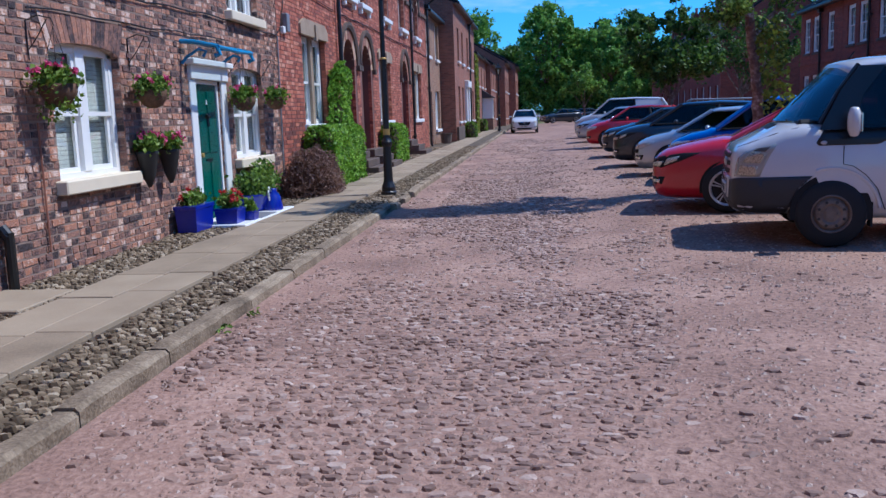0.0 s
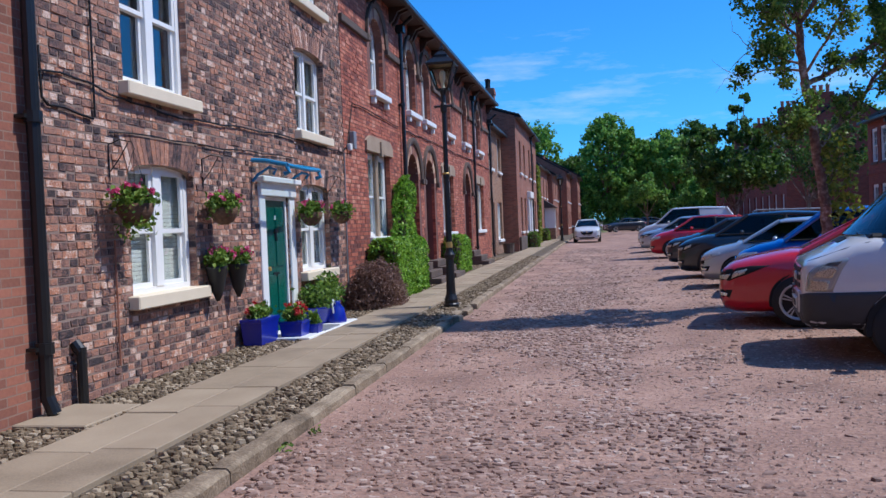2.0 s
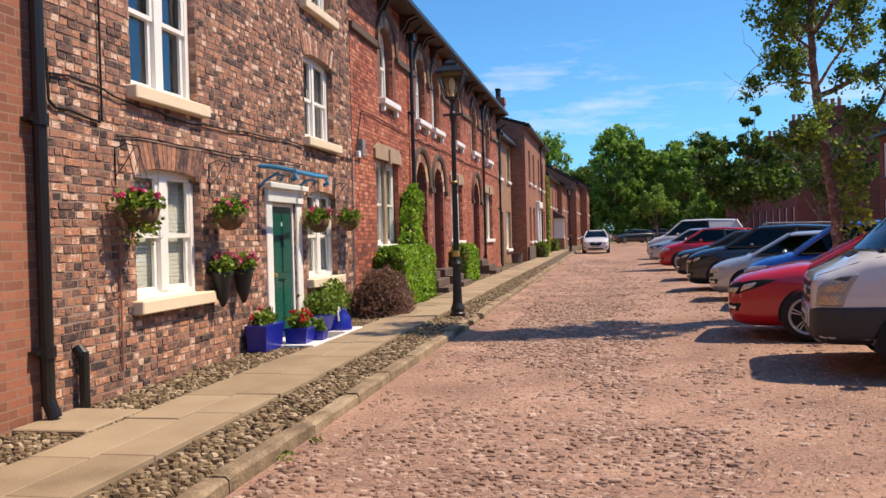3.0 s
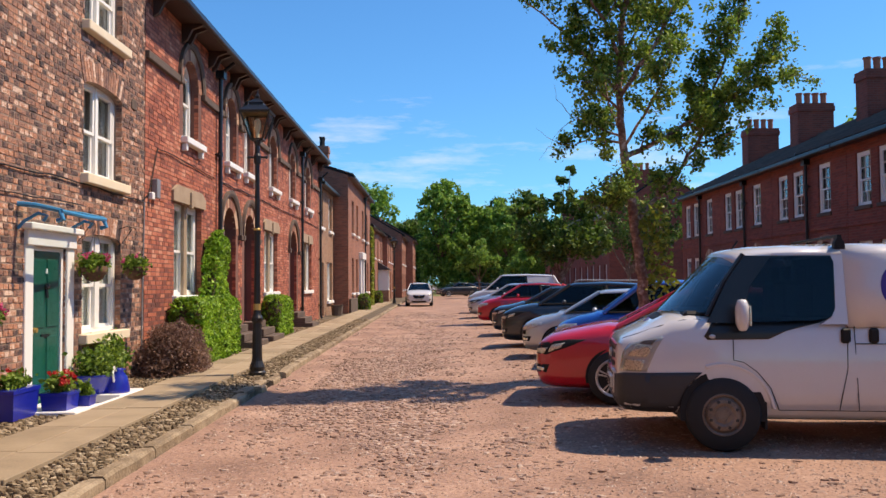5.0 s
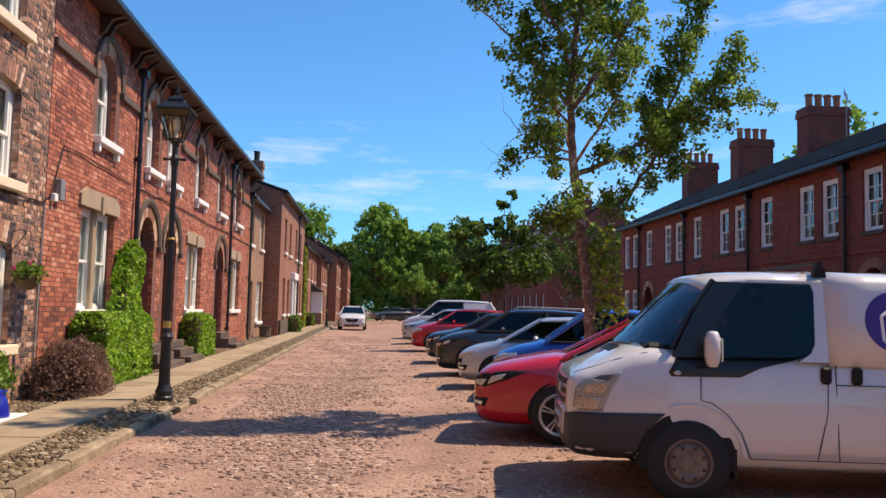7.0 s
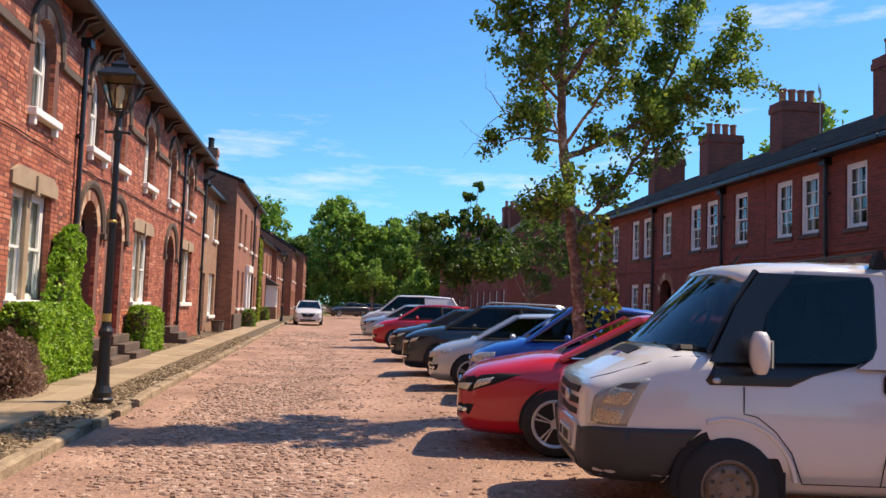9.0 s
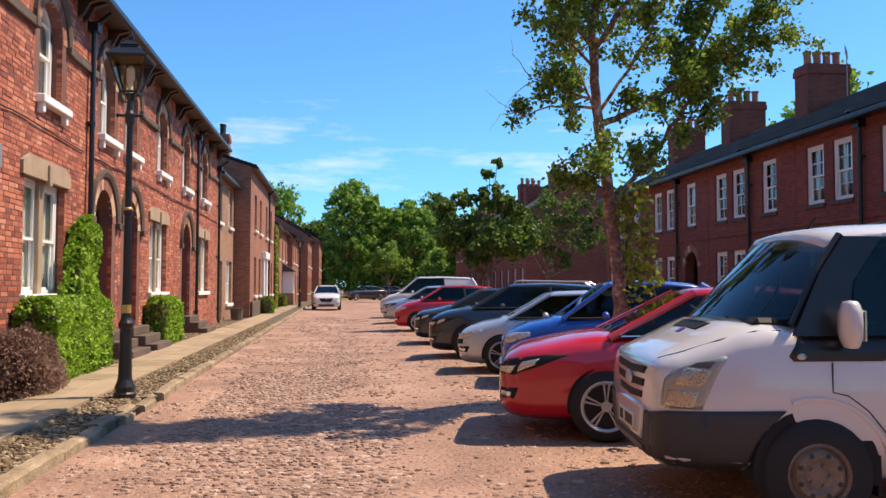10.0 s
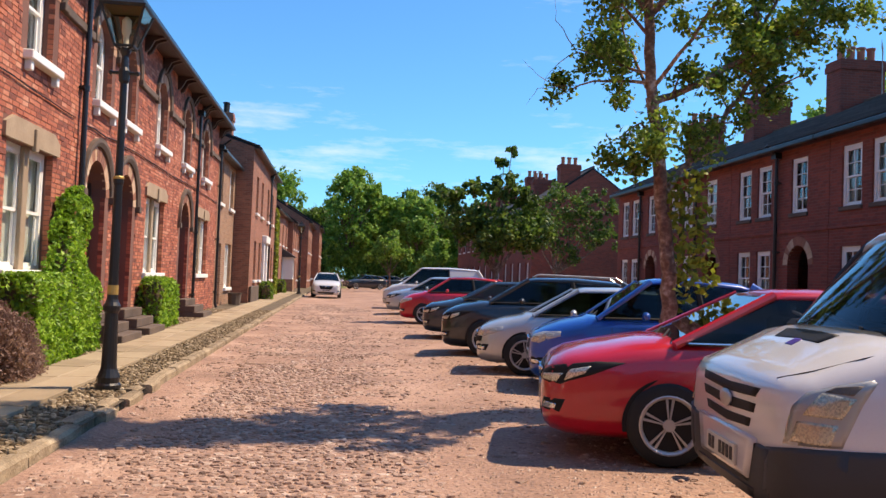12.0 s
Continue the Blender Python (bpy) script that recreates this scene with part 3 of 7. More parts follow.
        for u0, u1, z0, z1, rise in self.holes:
            for u, t in ((u0, 0.004), (u1, -0.004)):
                z = z0
                while z < z1 - rise - 0.02:
                    top, j = min(z + row - 0.011, z1 - rise), len(vs)
                    a, b = self.X - 0.084 * self.s, self.X - 0.001 * self.s
                    vs += [(a, u, z), (b, u, z), (b, u, top), (a, u, top), (a, u + t, z + 0.003), (b, u + t, z + 0.003), (b, u + t, top - 0.003), (a, u + t, top - 0.003)]
                    fs += [(j + 4, j + 5, j + 6, j + 7), (j, j + 1, j + 5, j + 4), (j + 1, j + 2, j + 6, j + 5), (j + 2, j + 3, j + 7, j + 6), (j + 3, j, j + 4, j + 7)]
                    z += row
        if vs:
            raw("brickwork", vs, fs, mat, wall, kind="stuff")

    def window(self, u0, u1, z0, z1, lights=1, rise=0.0, sill=("cream", 0.12, 0.15, 0.10), bars=0, curtain="curtain", inset=0.11, frame="white", mull=0.09, brackets=False, mull_mat=None):
        self.hole(u0, u1, z0, z1, rise)
        bm = bmesh.new()
        d0, d1 = -inset - 0.07, -inset
        fw = 0.085
        self.bx(bm, u0, u0 + fw, z0, z1, d0, d1)
        self.bx(bm, u1 - fw, u1, z0, z1, d0, d1)
        self.bx(bm, u0 + fw, u1 - fw, z0, z0 + 0.06, d0, d1)
        if rise:
            mid, w, sp = (u0 + u1) / 2, (u1 - u0) / 2, z1 - rise
            ts = np.linspace(math.pi, 0, 13)
            for t, t2 in zip(ts, ts[1:]):
                q = [(mid + w * math.cos(t), sp + rise * math.sin(t)), (mid + w * math.cos(t2), sp + rise * math.sin(t2)),
                     (mid + (w - fw) * math.cos(t2), sp + (rise - fw) * math.sin(t2)), (mid + (w - fw) * math.cos(t), sp + (rise - fw) * math.sin(t))]
                prism(bm, [self.P(u, z, d1) for u, z in q], (-0.07 * self.s, 0, 0))
        else:
            self.bx(bm, u0 + fw, u1 - fw, z1 - fw, z1, d0, d1)
        edges = np.linspace(u0 + fw, u1 - fw, lights + 1)
        for e in edges[1:-1]:
            self.bx(bm, e - mull / 2, e + mull / 2, z0 + 0.06, z1 - (fw if not rise else 0.1 * rise), d0, d1 + (0.0 if mull_mat else 0.012))
        win = part("window", bm, frame, self.root)
        if mull_mat:
            for e in edges[1:-1]:
                bm = bmesh.new()
                self.bx(bm, e - mull * 0.7, e + mull * 0.7, z0, z1, d1 + 0.004, -0.05, 0.01)
                part("mullion", bm, mull_mat, win, "stone mullion")
        zm = z0 + (z1 - z0) * 0.48
        for k, (a, b) in enumerate(zip(edges, edges[1:])):
            a += mull / 2 if k else 0
            b -= mull / 2 if k < lights - 1 else 0
            bm = bmesh.new()
            sw = 0.055
            top = z1 - (fw if not rise else min(rise * 0.55, 0.3))
            for za, zb, da in ((z0 + 0.06, zm + 0.02, d0 + 0.002), (zm - 0.02, top, d0 + 0.032)):
                self.bx(bm, a, a + sw, za, zb, da, da + 0.03)
                self.bx(bm, b - sw, b, za, zb, da, da + 0.03)
                self.bx(bm, a + sw, b - sw, za, za + 0.045, da, da + 0.03)
                self.bx(bm, a + sw, b - sw, zb - 0.04, zb, da, da + 0.03)
                for i in range(bars):
                    c = a + (b - a) * (i + 1) / (bars + 1)
                    self.bx(bm, c - 0.011, c + 0.011, za + 0.045, zb - 0.04, da + 0.004, da + 0.026)
                if bars:
                    c = (za + zb) / 2
                    self.bx(bm, a + sw, b - sw, c - 0.011, c + 0.011, da + 0.005, da + 0.025)
            part("sash", bm, frame, win)
            bm = bmesh.new()
            self.bx(bm, a + 0.01, b - 0.01, z0 + 0.07, z1 - 0.03, d0 - 0.006, d0 - 0.002)
            p = part("pane", bm, "pane", win)
            p.visible_shadow = False
        if curtain == "curtain":
            for a, b in ((u0, u0 + (u1 - u0) * 0.36), (u1 - (u1 - u0) * 0.36, u1)):
                n = 14
                pts = [(a + (b - a) * i / n, -inset - 0.17 + 0.025 * math.sin(i * 1.9)) for i in range(n + 1)]
                vs = [self.P(u, z, d) for z in (z0 + 0.02, z1) for u, d in pts]
                raw("curtain", vs, [(i, i + 1, i + n + 2, i + n + 1) for i in range(n)], "curtain", win, "pale drawn-back curtain", smooth=True)
        elif curtain == "blind":
            bm = bmesh.new()
            z = z0 + 0.05
            while z < z1:
                self.bx(bm, u0, u1, z, z + 0.041, -inset - 0.125, -inset - 0.118)
                z += 0.045
            part("blind", bm, "blind", win, "pale slatted blind", kind="stuff")
        if sill:
            mat, high, out, over = sill
            bm = bmesh.new()
            self.bx(bm, u0 - over, u1 + over, z0 - high, z0 + 0.004, -0.10, out, 0.012)
            if brackets:
                for u in (u0 - over + 0.12, u1 + over - 0.12):
                    self.bx(bm, u - 0.05, u + 0.05, z0 - high - 0.14, z0 - high + 0.002, 0.0, out * 0.7, 0.01)
            part("sill", bm, mat, win)
        return win

    def door(self, u0, u1, z0, z1, mat, rise=0.0, inset=0.12, panels=4, surround=None, fan=0.0, label=""):
        self.hole(u0, u1, z0, z1, rise)
        bm = bmesh.new()
        top = z1 - fan
        self.bx(bm, u0 + 0.06, u1 - 0.06, z0 + 0.02, top - 0.05, -inset - 0.05, -inset)
        leaf = part("door", bm, mat, self.root, label)
        w, h = (u1 - u0 - 0.12), top - z0 - 0.07
        bm = bmesh.new()
        cols = 2
        for c in range(cols):
            for a, b in (((0.06, 0.44), (0.50, 0.95)) if panels == 4 else ((0.06, 0.30), (0.36, 0.62), (0.68, 0.95))):
                ua = u0 + 0.06 + w * (0.09 + 0.46 * c)
                self.bx(bm, ua, ua + w * 0.36, z0 + 0.02 + h * a, z0 + 0.02 + h * b, -inset, -inset + 0.014, 0.006)
        part("panel", bm, mat, leaf)
        bm = bmesh.new()
        fm = surround or "white"
        self.bx(bm, u0, u0 + 0.06, z0, z1 - rise * 0.5, -inset - 0.09, -inset + 0.02)
        self.bx(bm, u1 - 0.06, u1, z0, z1 - rise * 0.5, -inset - 0.09, -inset + 0.02)
        self.bx(bm, u0 + 0.06, u1 - 0.06, top - 0.05, top, -inset - 0.09, -inset + 0.02)
        part("door_frame", bm, fm, self.root)
        if fan:
            bm = bmesh.new()
            self.bx(bm, u0 + 0.02, u1 - 0.02, top + 0.002, z1 - 0.002, -inset - 0.05, -inset - 0.04)
            part("fanlight", bm, "pane", self.root)
        bm = bmesh.new()
        self.bx(bm, (u0 + u1) / 2 - 0.11, (u0 + u1) / 2 + 0.11, z0 + h * 0.44, z0 + h * 0.44 + 0.05, -inset + 0.001, -inset + 0.012)
        part("letterbox", bm, "trim", leaf, "dark letterbox")
        bm = bmesh.new()
        cyl(bm, self.P(u0 + 0.14, z0 + h * 0.5, -inset), self.P(u0 + 0.14, z0 + h * 0.5, -inset + 0.06), 0.03)
        part("door_handle", bm, "gold", leaf)
        return leaf

    def arch_head(self, u0, u1, z1, rise, band, mat, n=15, out=0.012):
        """A ring of tapered bricks round an arched or flat head."""
        mid, w, sp = (u0 + u1) / 2, (u1 - u0) / 2, z1 - rise
        if rise >= w * 0.8:
            ts = np.linspace(math.pi, 0, n + 1)
            for t, t2 in zip(ts, ts[1:]):
                g = (t - t2) * 0.04
                q = [(mid + r * math.cos(a), sp + rr * math.sin(a)) for r, rr, a in
                     ((w, rise, t - g), (w, rise, t2 + g), (w + band, rise + band, t2 + g), (w + band, rise + band, t - g))]
                part("arch_brick", prism(bmesh.new(), [self.P(u, z, out) for u, z in q], (-0.06 * self.s, 0, 0)), mat, self.root)
        else:
            for k in range(n):
                a, b = u0 + (u1 - u0) * k / n, u0 + (u1 - u0) * (k + 1) / n
                lean = lambda u: (u - mid) * 0.22
                arc = lambda u: sp + rise * math.sqrt(max(0, 1 - ((u - mid) / w) ** 2)) if rise else z1
                q = [(a + 0.005, arc(a)), (b - 0.005, arc(b)), (b - 0.005 + lean(b), z1 + band), (a + 0.005 + lean(a), z1 + band)]
                part("arch_brick", prism(bmesh.new(), [self.P(u, z, out) for u, z in q], (-0.06 * self.s, 0, 0)), mat, self.root)

    def hood(self, u0, u1, z1, rise, r0, r1, out, mat="dark_stone"):
        """A moulded arch round a head, with stops at its springing."""
        mid, w, sp = (u0 + u1) / 2, (u1 - u0) / 2, z1 - rise
        bm = bmesh.new()
        ts = np.linspace(math.pi, 0, 17)
        loft(bm, [[self.P(mid + (w + r) * math.cos(t), sp + (rise + r) * math.sin(t), d) for r, d in ((r0, -0.03), (r0, out * 0.6), ((r0 + r1) / 2, out), (r1, out), (r1, -0.03))] for t in ts])
        for sgn in (-1, 1):
            c = mid + sgn * (w + (r0 + r1) / 2)
            self.bx(bm, c - 0.09, c + 0.09, sp - 0.10, sp + 0.03, -0.02, out + 0.02, 0.01)
        return part("hood_mould", bm, mat, self.root, "dark stone arch moulding")

    def roof(self, over=0.4, pitch=0.62, mat="slate", thick=0.1, gutter=True, courses=True):
        u0, u1, s, X = self.u0, self.u1, self.s, self.X
        half = self.deep / 2
        rise = pitch * half
        rows = 22 if courses else 1
        rng = np.random.default_rng(int(abs(u0) * 10))
        vs, fs = [], []
        for k in range(rows):
            a, b = k / rows, min(1, (k + 1.25) / rows)
            da, db = over - (half + over) * a, over - (half + over) * b
            za, zb = self.z1 - pitch * over + (rise + pitch * over) * a, self.z1 - pitch * over + (rise + pitch * over) * b
            u = u0
            while u < u1 - 0.01:
                w = min(0.5 if courses else 99, u1 - u)
                j = len(vs)
                e = rng.uniform(0, 0.012)
                for uu in (u + 0.004, u + w - 0.004):
                    vs += [self.P(uu, za + 0.06 + e, da), self.P(uu, zb + 0.035, db), self.P(uu, zb + 0.01, db), self.P(uu, za + 0.03 + e, da)]
                fs += [(j, j + 4, j + 5, j + 1), (j + 3, j + 2, j + 6, j + 7), (j, j + 3, j + 7, j + 4), (j, j + 1, j + 2, j + 3), (j + 4, j + 7, j + 6, j + 5)]
                u += w
        r = raw("roof", vs, fs, mat, self.root)
        bm = bmesh.new()
        zr = self.z1 + rise
        prism(bm, [self.P(u0, self.z1 - pitch * over - 0.02, over), self.P(u0, zr, -half), self.P(u0, self.z1 - pitch * over - 0.02, -self.deep - over),
                   self.P(u0, self.z1 - pitch * over - 0.10, -self.deep - over), self.P(u0, zr - 0.12, -half), self.P(u0, self.z1 - pitch * over - 0.10, over)], (0, u1 - u0, 0))
        part("roof_deck", bm, "trim", self.root)
        for u in (u0 + 0.001, u1 - 0.3):
            bm = bmesh.new()
            prism(bm, [self.P(u, self.z1, -0.02), self.P(u, zr - 0.1, -half), self.P(u, self.z1, -self.deep + 0.02)], (0, 0.299, 0))
            part("gable", bm, self.wall, self.root)
        bm = bmesh.new()
        tube(bm, [self.P(u0, zr + 0.02, -half), self.P(u1, zr + 0.02, -half)], 0.09, 8)
        part("ridge", bm, "dark_stone", self.root)
        if gutter:
            bm = bmesh.new()
            zg = self.z1 - pitch * over
            self.bx(bm, u0, u1, zg - 0.14, zg - 0.02, over - 0.02, over + 0.09, 0.02)
            part("gutter", bm, "black", self.root)
            bm = bmesh.new()
            self.bx(bm, u0, u1, zg - 0.10, zg - 0.04, 0.0, over - 0.022)
            part("soffit", bm, "dark_wood", self.root)
        return r

    def chimney(self, u, d, zt, wu=0.9, wd=0.6, pots=2, along="u", mat=None, pot="terracotta"):
        z0 = self.z1 + 0.2
        bm = bmesh.new()
        self.bx(bm, u - wu / 2, u + wu / 2, z0, zt - 0.3, d - wd / 2, d + wd / 2)
        self.bx(bm, u - wu / 2 - 0.04, u + wu / 2 + 0.04, zt - 0.3, zt - 0.12, d - wd / 2 - 0.04, d + wd / 2 + 0.04)
        self.bx(bm, u - wu / 2 - 0.02, u + wu / 2 + 0.02, zt - 0.12, zt, d - wd / 2 - 0.02, d + wd / 2 + 0.02)
        c = part("chimney", bm, mat or self.wall, self.root)
        for k in range(pots):
            o = (k + 0.5) / pots - 0.5
            uu, dd = (u + o * wu * 0.9, d) if along == "u" else (u, d + o * wd * 0.92)
            bm = bmesh.new()
            lathe(bm, self.P(uu, zt - 0.02, dd), [(0.13, 0), (0.105, 0.1), (0.11, 0.40), (0.135, 0.42), (0.135, 0.47), (0.10, 0.47)], 10)
            part("chimney_pot", bm, pot, c)

    def pipe(self, u, z0, z1, r=0.045, mat="black", d=0.09, offset_top=0.3):
        bm = bmesh.new()
        tube(bm, [self.P(u, z0 + 0.12, d), self.P(u, z1, d)], r, 10)
        tube(bm, [self.P(u, z0 + 0.16, d), self.P(u + 0.01, z0 + 0.02, d + 0.05)], r, 10)
        z = z0 + 0.5
        while z < z1:
            cyl(bm, self.P(u, z, d), self.P(u, z + 0.09, d), r * 1.35, n=10)
            self.bx(bm, u - 0.11, u + 0.11, z + 0.03, z + 0.06, 0.0, d)
            z += 1.83
        if offset_top:
            tube(bm, [self.P(u, z1, d), self.P(u, z1 + 0.25, d + offset_top)], r, 10)
            self.bx(bm, u - 0.12, u + 0.12, z1 - 0.1, z1 + 0.06, d - 0.08, d + 0.1)
        part("drainpipe", bm, mat, self.root, "black iron drainpipe")


# cottage of old mottled brick
cot = Front("cottage", WALL_X, 1, 5.97, 14.62, 7.9, "three-storey cottage of mottled old brick with white sash windows", wall="old_mortar", group="row of old houses")
cot.window(7.42, 8.78, 1.05, 2.36, 2, 0.10, ("cream", 0.13, 0.12, 0.09), curtain="blind", inset=0.085, mull=0.15)
cot.window(7.42, 8.78, 3.12, 4.75, 2, 0.10, ("cream", 0.13, 0.12, 0.09), curtain="", inset=0.085, mull=0.15)
cot.window(12.22, 13.62, 1.00, 2.36, 2, 0.10, ("cream", 0.13, 0.12, 0.09), curtain="blind", inset=0.085, mull=0.15)
cot.window(12.22, 13.62, 3.15, 4.47, 2, 0.10, ("cream", 0.13, 0.12, 0.09), curtain="curtain")
cot.window(12.22, 13.62, 5.22, 6.40, 2, 0.10, ("cream", 0.13, 0.12, 0.09), curtain="curtain")
green = cot.door(10.80, 11.72, 0.20, 2.12, "green_door", fan=0.0, panels=4, inset=0.05, label="green panelled front door with a dark knocker")
cot_wall = cot.walls()
ARCHED = [(7.42, 8.78, 2.36), (7.42, 8.78, 4.75), (12.22, 13.62, 2.36), (12.22, 13.62, 4.47), (12.22, 13.62, 6.40)]
for a, b, z in ARCHED:
    cot.arch_head(a, b, z, 0.10, 0.26, "old_brick", 17)
cot.bricks(cot_wall, "old_brick", np.random.default_rng(3), 300, lambda q: (q[0] - 7.6) ** 2 + (q[2] - 1.4) ** 2,
           [((a - 0.06, b + 0.06, z - 0.02, z + 0.26, 0), 0.0) for a, b, z in ARCHED], 0.0024, 0.074, 0.80)
cot.roof(0.35, 0.6)
# white surround of the green door
bm = bmesh.new()
for u in (10.60, 11.72):
    cot.bx(bm, u, u + 0.20, 0.2, 2.12, -0.02, 0.028, 0.008)
cot.bx(bm, 10.60, 11.92, 2.122, 2.30, -0.02, 0.06, 0.008)
cot.bx(bm, 10.54, 11.98, 2.302, 2.38, -0.02, 0.13, 0.012)
part("door_surround", bm, "white", cot.root, "white painted door surround")
bm = bmesh.new()
tube(bm, [cot.P(11.26, 1.62, -0.03), cot.P(11.26, 1.50, -0.02)], 0.02, 8)
bmesh.ops.create_icosphere(bm, subdivisions=1, radius=0.045, matrix=Matrix.Translation(cot.P(11.26, 1.64, -0.03)))
part("door_knocker", bm, "black", green, "dark iron knocker")
bm = bmesh.new()
for u in (11.13, 11.27, 11.36):
    cot.bx(bm, u, u + 0.05, 1.80, 1.86, -0.049, -0.038)
part("number_mark", bm, "white", green, "small pale marks")
# canopy with blue scrolled brackets
can = placed("door_canopy", cot.P(11.05, 2.5, 0.0), "clear door canopy on blue scrolled brackets", "canopy")
bm = bmesh.new()
prism(bm, [cot.P(10.42, 2.57, 0.02), cot.P(11.72, 2.57, 0.02), cot.P(11.72, 2.47, 0.50), cot.P(10.42, 2.47, 0.50)], (0, 0, 0.012))
part("canopy_sheet", bm, "pane", can)
part("front_bar", tube(bmesh.new(), [cot.P(10.42, 2.49, 0.50), cot.P(11.07, 2.47, 0.53), cot.P(11.72, 2.49, 0.50)], 0.026, 8), "sky_blue", can, "blue front bar")
for u in (10.44, 11.70):
    bm = bmesh.new()
    tube(bm, [cot.P(u, 2.58, 0.0), cot.P(u, 2.56, 0.2), cot.P(u, 2.50, 0.48), cot.P(u, 2.40, 0.52), cot.P(u, 2.38, 0.45)], 0.030, 8)
    tube(bm, [cot.P(u, 2.30, 0.01), cot.P(u, 2.38, 0.08), cot.P(u, 2.47, 0.24), cot.P(u, 2.44, 0.34), cot.P(u, 2.38, 0.30)], 0.020, 8)
    part("bracket", bm, "sky_blue", can, "blue scrolled bracket")
# house before the cottage, seen only at its edge
prev = Front("brick_house", WALL_X + 0.02, 1, -9.0, 5.95, 7.0, "plain red-brown brick house beside the cottage", wall="far_brick", group="row of old houses")
prev.walls()
prev.roof(0.35, 0.6)
prev.pipe(5.90, gz(6) + 0.1, 6.6, 0.055)

# red terrace with arched windows
houses = []
for name, u0, u1 in (("terraced_house", 14.64, 21.42), ("terraced_house", 21.42, 27.2), ("terraced_house", 27.2, 35.1)):
    h = Front(name, WALL_X, 1, u0, u1, 6.88, "red brick terraced house with arched windows and bracketed eaves", wall="red_mortar", group="red brick terrace")
    houses.append(h)
GFW = [(houses[0], 16.2, 18.0), (houses[1], 24.25, 26.2), (houses[2], 31.0, 33.1)]
UPW = [(houses[0], 16.72, 17.75), (houses[0], 19.98, 21.0), (houses[1], 21.85, 22.87), (houses[1], 25.0, 26.1), (houses[2], 28.3, 29.4), (houses[2], 31.55, 32.75)]
DRS = [(houses[0], 19.75, 20.95), (houses[1], 21.85, 23.05), (houses[2], 28.4, 29.7)]
for h, a, b in GFW:
    h.window(a, b, 1.46, 3.17, 2, 0.0, ("white", 0.12, 0.09, 0.08), curtain="blind", mull=0.13, mull_mat="stone", inset=0.12)
    bm = bmesh.new()
    m = (a + b) / 2
    prism(bm, [h.P(u, z, 0.05) for u, z in ((a - 0.16, 3.172), (b + 0.16, 3.172), (b + 0.16, 3.36), (b - 0.1, 3.48), (a + 0.1, 3.48), (a - 0.16, 3.36))], (-0.1, 0, 0))
    h.bx(bm, m - 0.06, m + 0.06, 3.10, 3.42, 0.02, 0.09, 0.01)
    part("lintel", bm, "stone", h.root, "pale shaped stone lintel")
for h, a, b in UPW:
    h.window(a, b, 4.42, 5.98, 1, (b - a) / 2, ("white", 0.12, 0.14, 0.14), curtain="curtain", brackets=True, inset=0.16)
    h.arch_head(a, b, 5.98, (b - a) / 2, 0.22, "arch_brick", 15, 0.010)
    h.hood(a, b, 5.98, (b - a) / 2, 0.22, 0.34, 0.07)
for h, a, b in DRS:
    h.door(a, b, 0.72, 3.42, "red_door", rise=(b - a) / 2, inset=0.26, fan=0.75, surround="dark_wood", label="dark brown-red panelled door in a deep arch")
    h.arch_head(a, b, 3.42, (b - a) / 2, 0.25, "arch_brick", 15, 0.010)
    h.hood(a, b, 3.42, (b - a) / 2, 0.25, 0.39, 0.08)
    for k in range(3):
        st = placed("door_step", h.P((a + b) / 2, 0.2, 0.3), "worn stone door step below the arch", "step", "door steps")
        part("tread", boxes((WALL_X + 0.01, WALL_X + 0.75 - 0.24 * k, a - 0.12, b + 0.12, gz(a) + 0.06 if k == 0 else gz(a) + 0.06 + 0.17 * k - 0.001, gz(a) + 0.06 + 0.17 * (k + 1)), bevel=0.012), "dark_stone", st)
for h in houses:
    w = h.walls()
    rects = [((a - 0.16, b + 0.16, 3.17, 3.48, 0), 0.0) for q, a, b in GFW if q is h]
    rects += [((a, b, 4.42, 5.98, (b - a) / 2), 0.22) for q, a, b in UPW if q is h]
    rects += [((a, b, 0.72, 3.42, (b - a) / 2), 0.25) for q, a, b in DRS if q is h]
    h.bricks(w, "red_brick", np.random.default_rng(int(h.u0)), 300 if h is houses[0] else 0, lambda q: abs(q[0] - 15.2) + abs(q[2] - 2.4), rects, 0.0008, 0.075, 0.22)
    h.roof(0.42, 0.62)
    # stone string course between the hoods, and eaves brackets
    bm = bmesh.new()
    edges = [h.u0 + 0.002]
    for q, a, b in UPW:
        if q is h:
            edges += [a - 0.34, b + 0.34]
    edges.append(h.u1 - 0.002)
    for a, b in zip(edges[::2], edges[1::2]):
        if b > a:
            bm = bmesh.new()
            h.bx(bm, a, b, 5.36, 5.50, -0.02, 0.07, 0.012)
            part("string_course", bm, "dark_stone", h.root)
    u = h.u0 + 0.35
    k = 0
    while u < h.u1:
        bm = bmesh.new()
        prism(bm, [h.P(u, 6.50, 0.42), h.P(u, 6.60, 0.42), h.P(u, 6.70, 0.005), h.P(u, 6.16, 0.005), h.P(u, 6.22, 0.1), h.P(u, 6.42, 0.2)], (0, 0.09, 0))
        part("eaves_bracket", bm, "dark_wood", h.root)
        u += 1.6 if k % 2 == 0 else 0.28
        k += 1
houses[0].pipe(19.15, 0.25, 6.2)
houses[2].pipe(30.4, 0.3, 6.2)
houses[2].pipe(35.0, 0.3, 5.9)
houses[0].chimney(15.0, -3.5, 10.3, 1.2, 0.6, 4)
houses[1].chimney(21.5, -3.5, 9.6, 1.2, 0.6, 4)

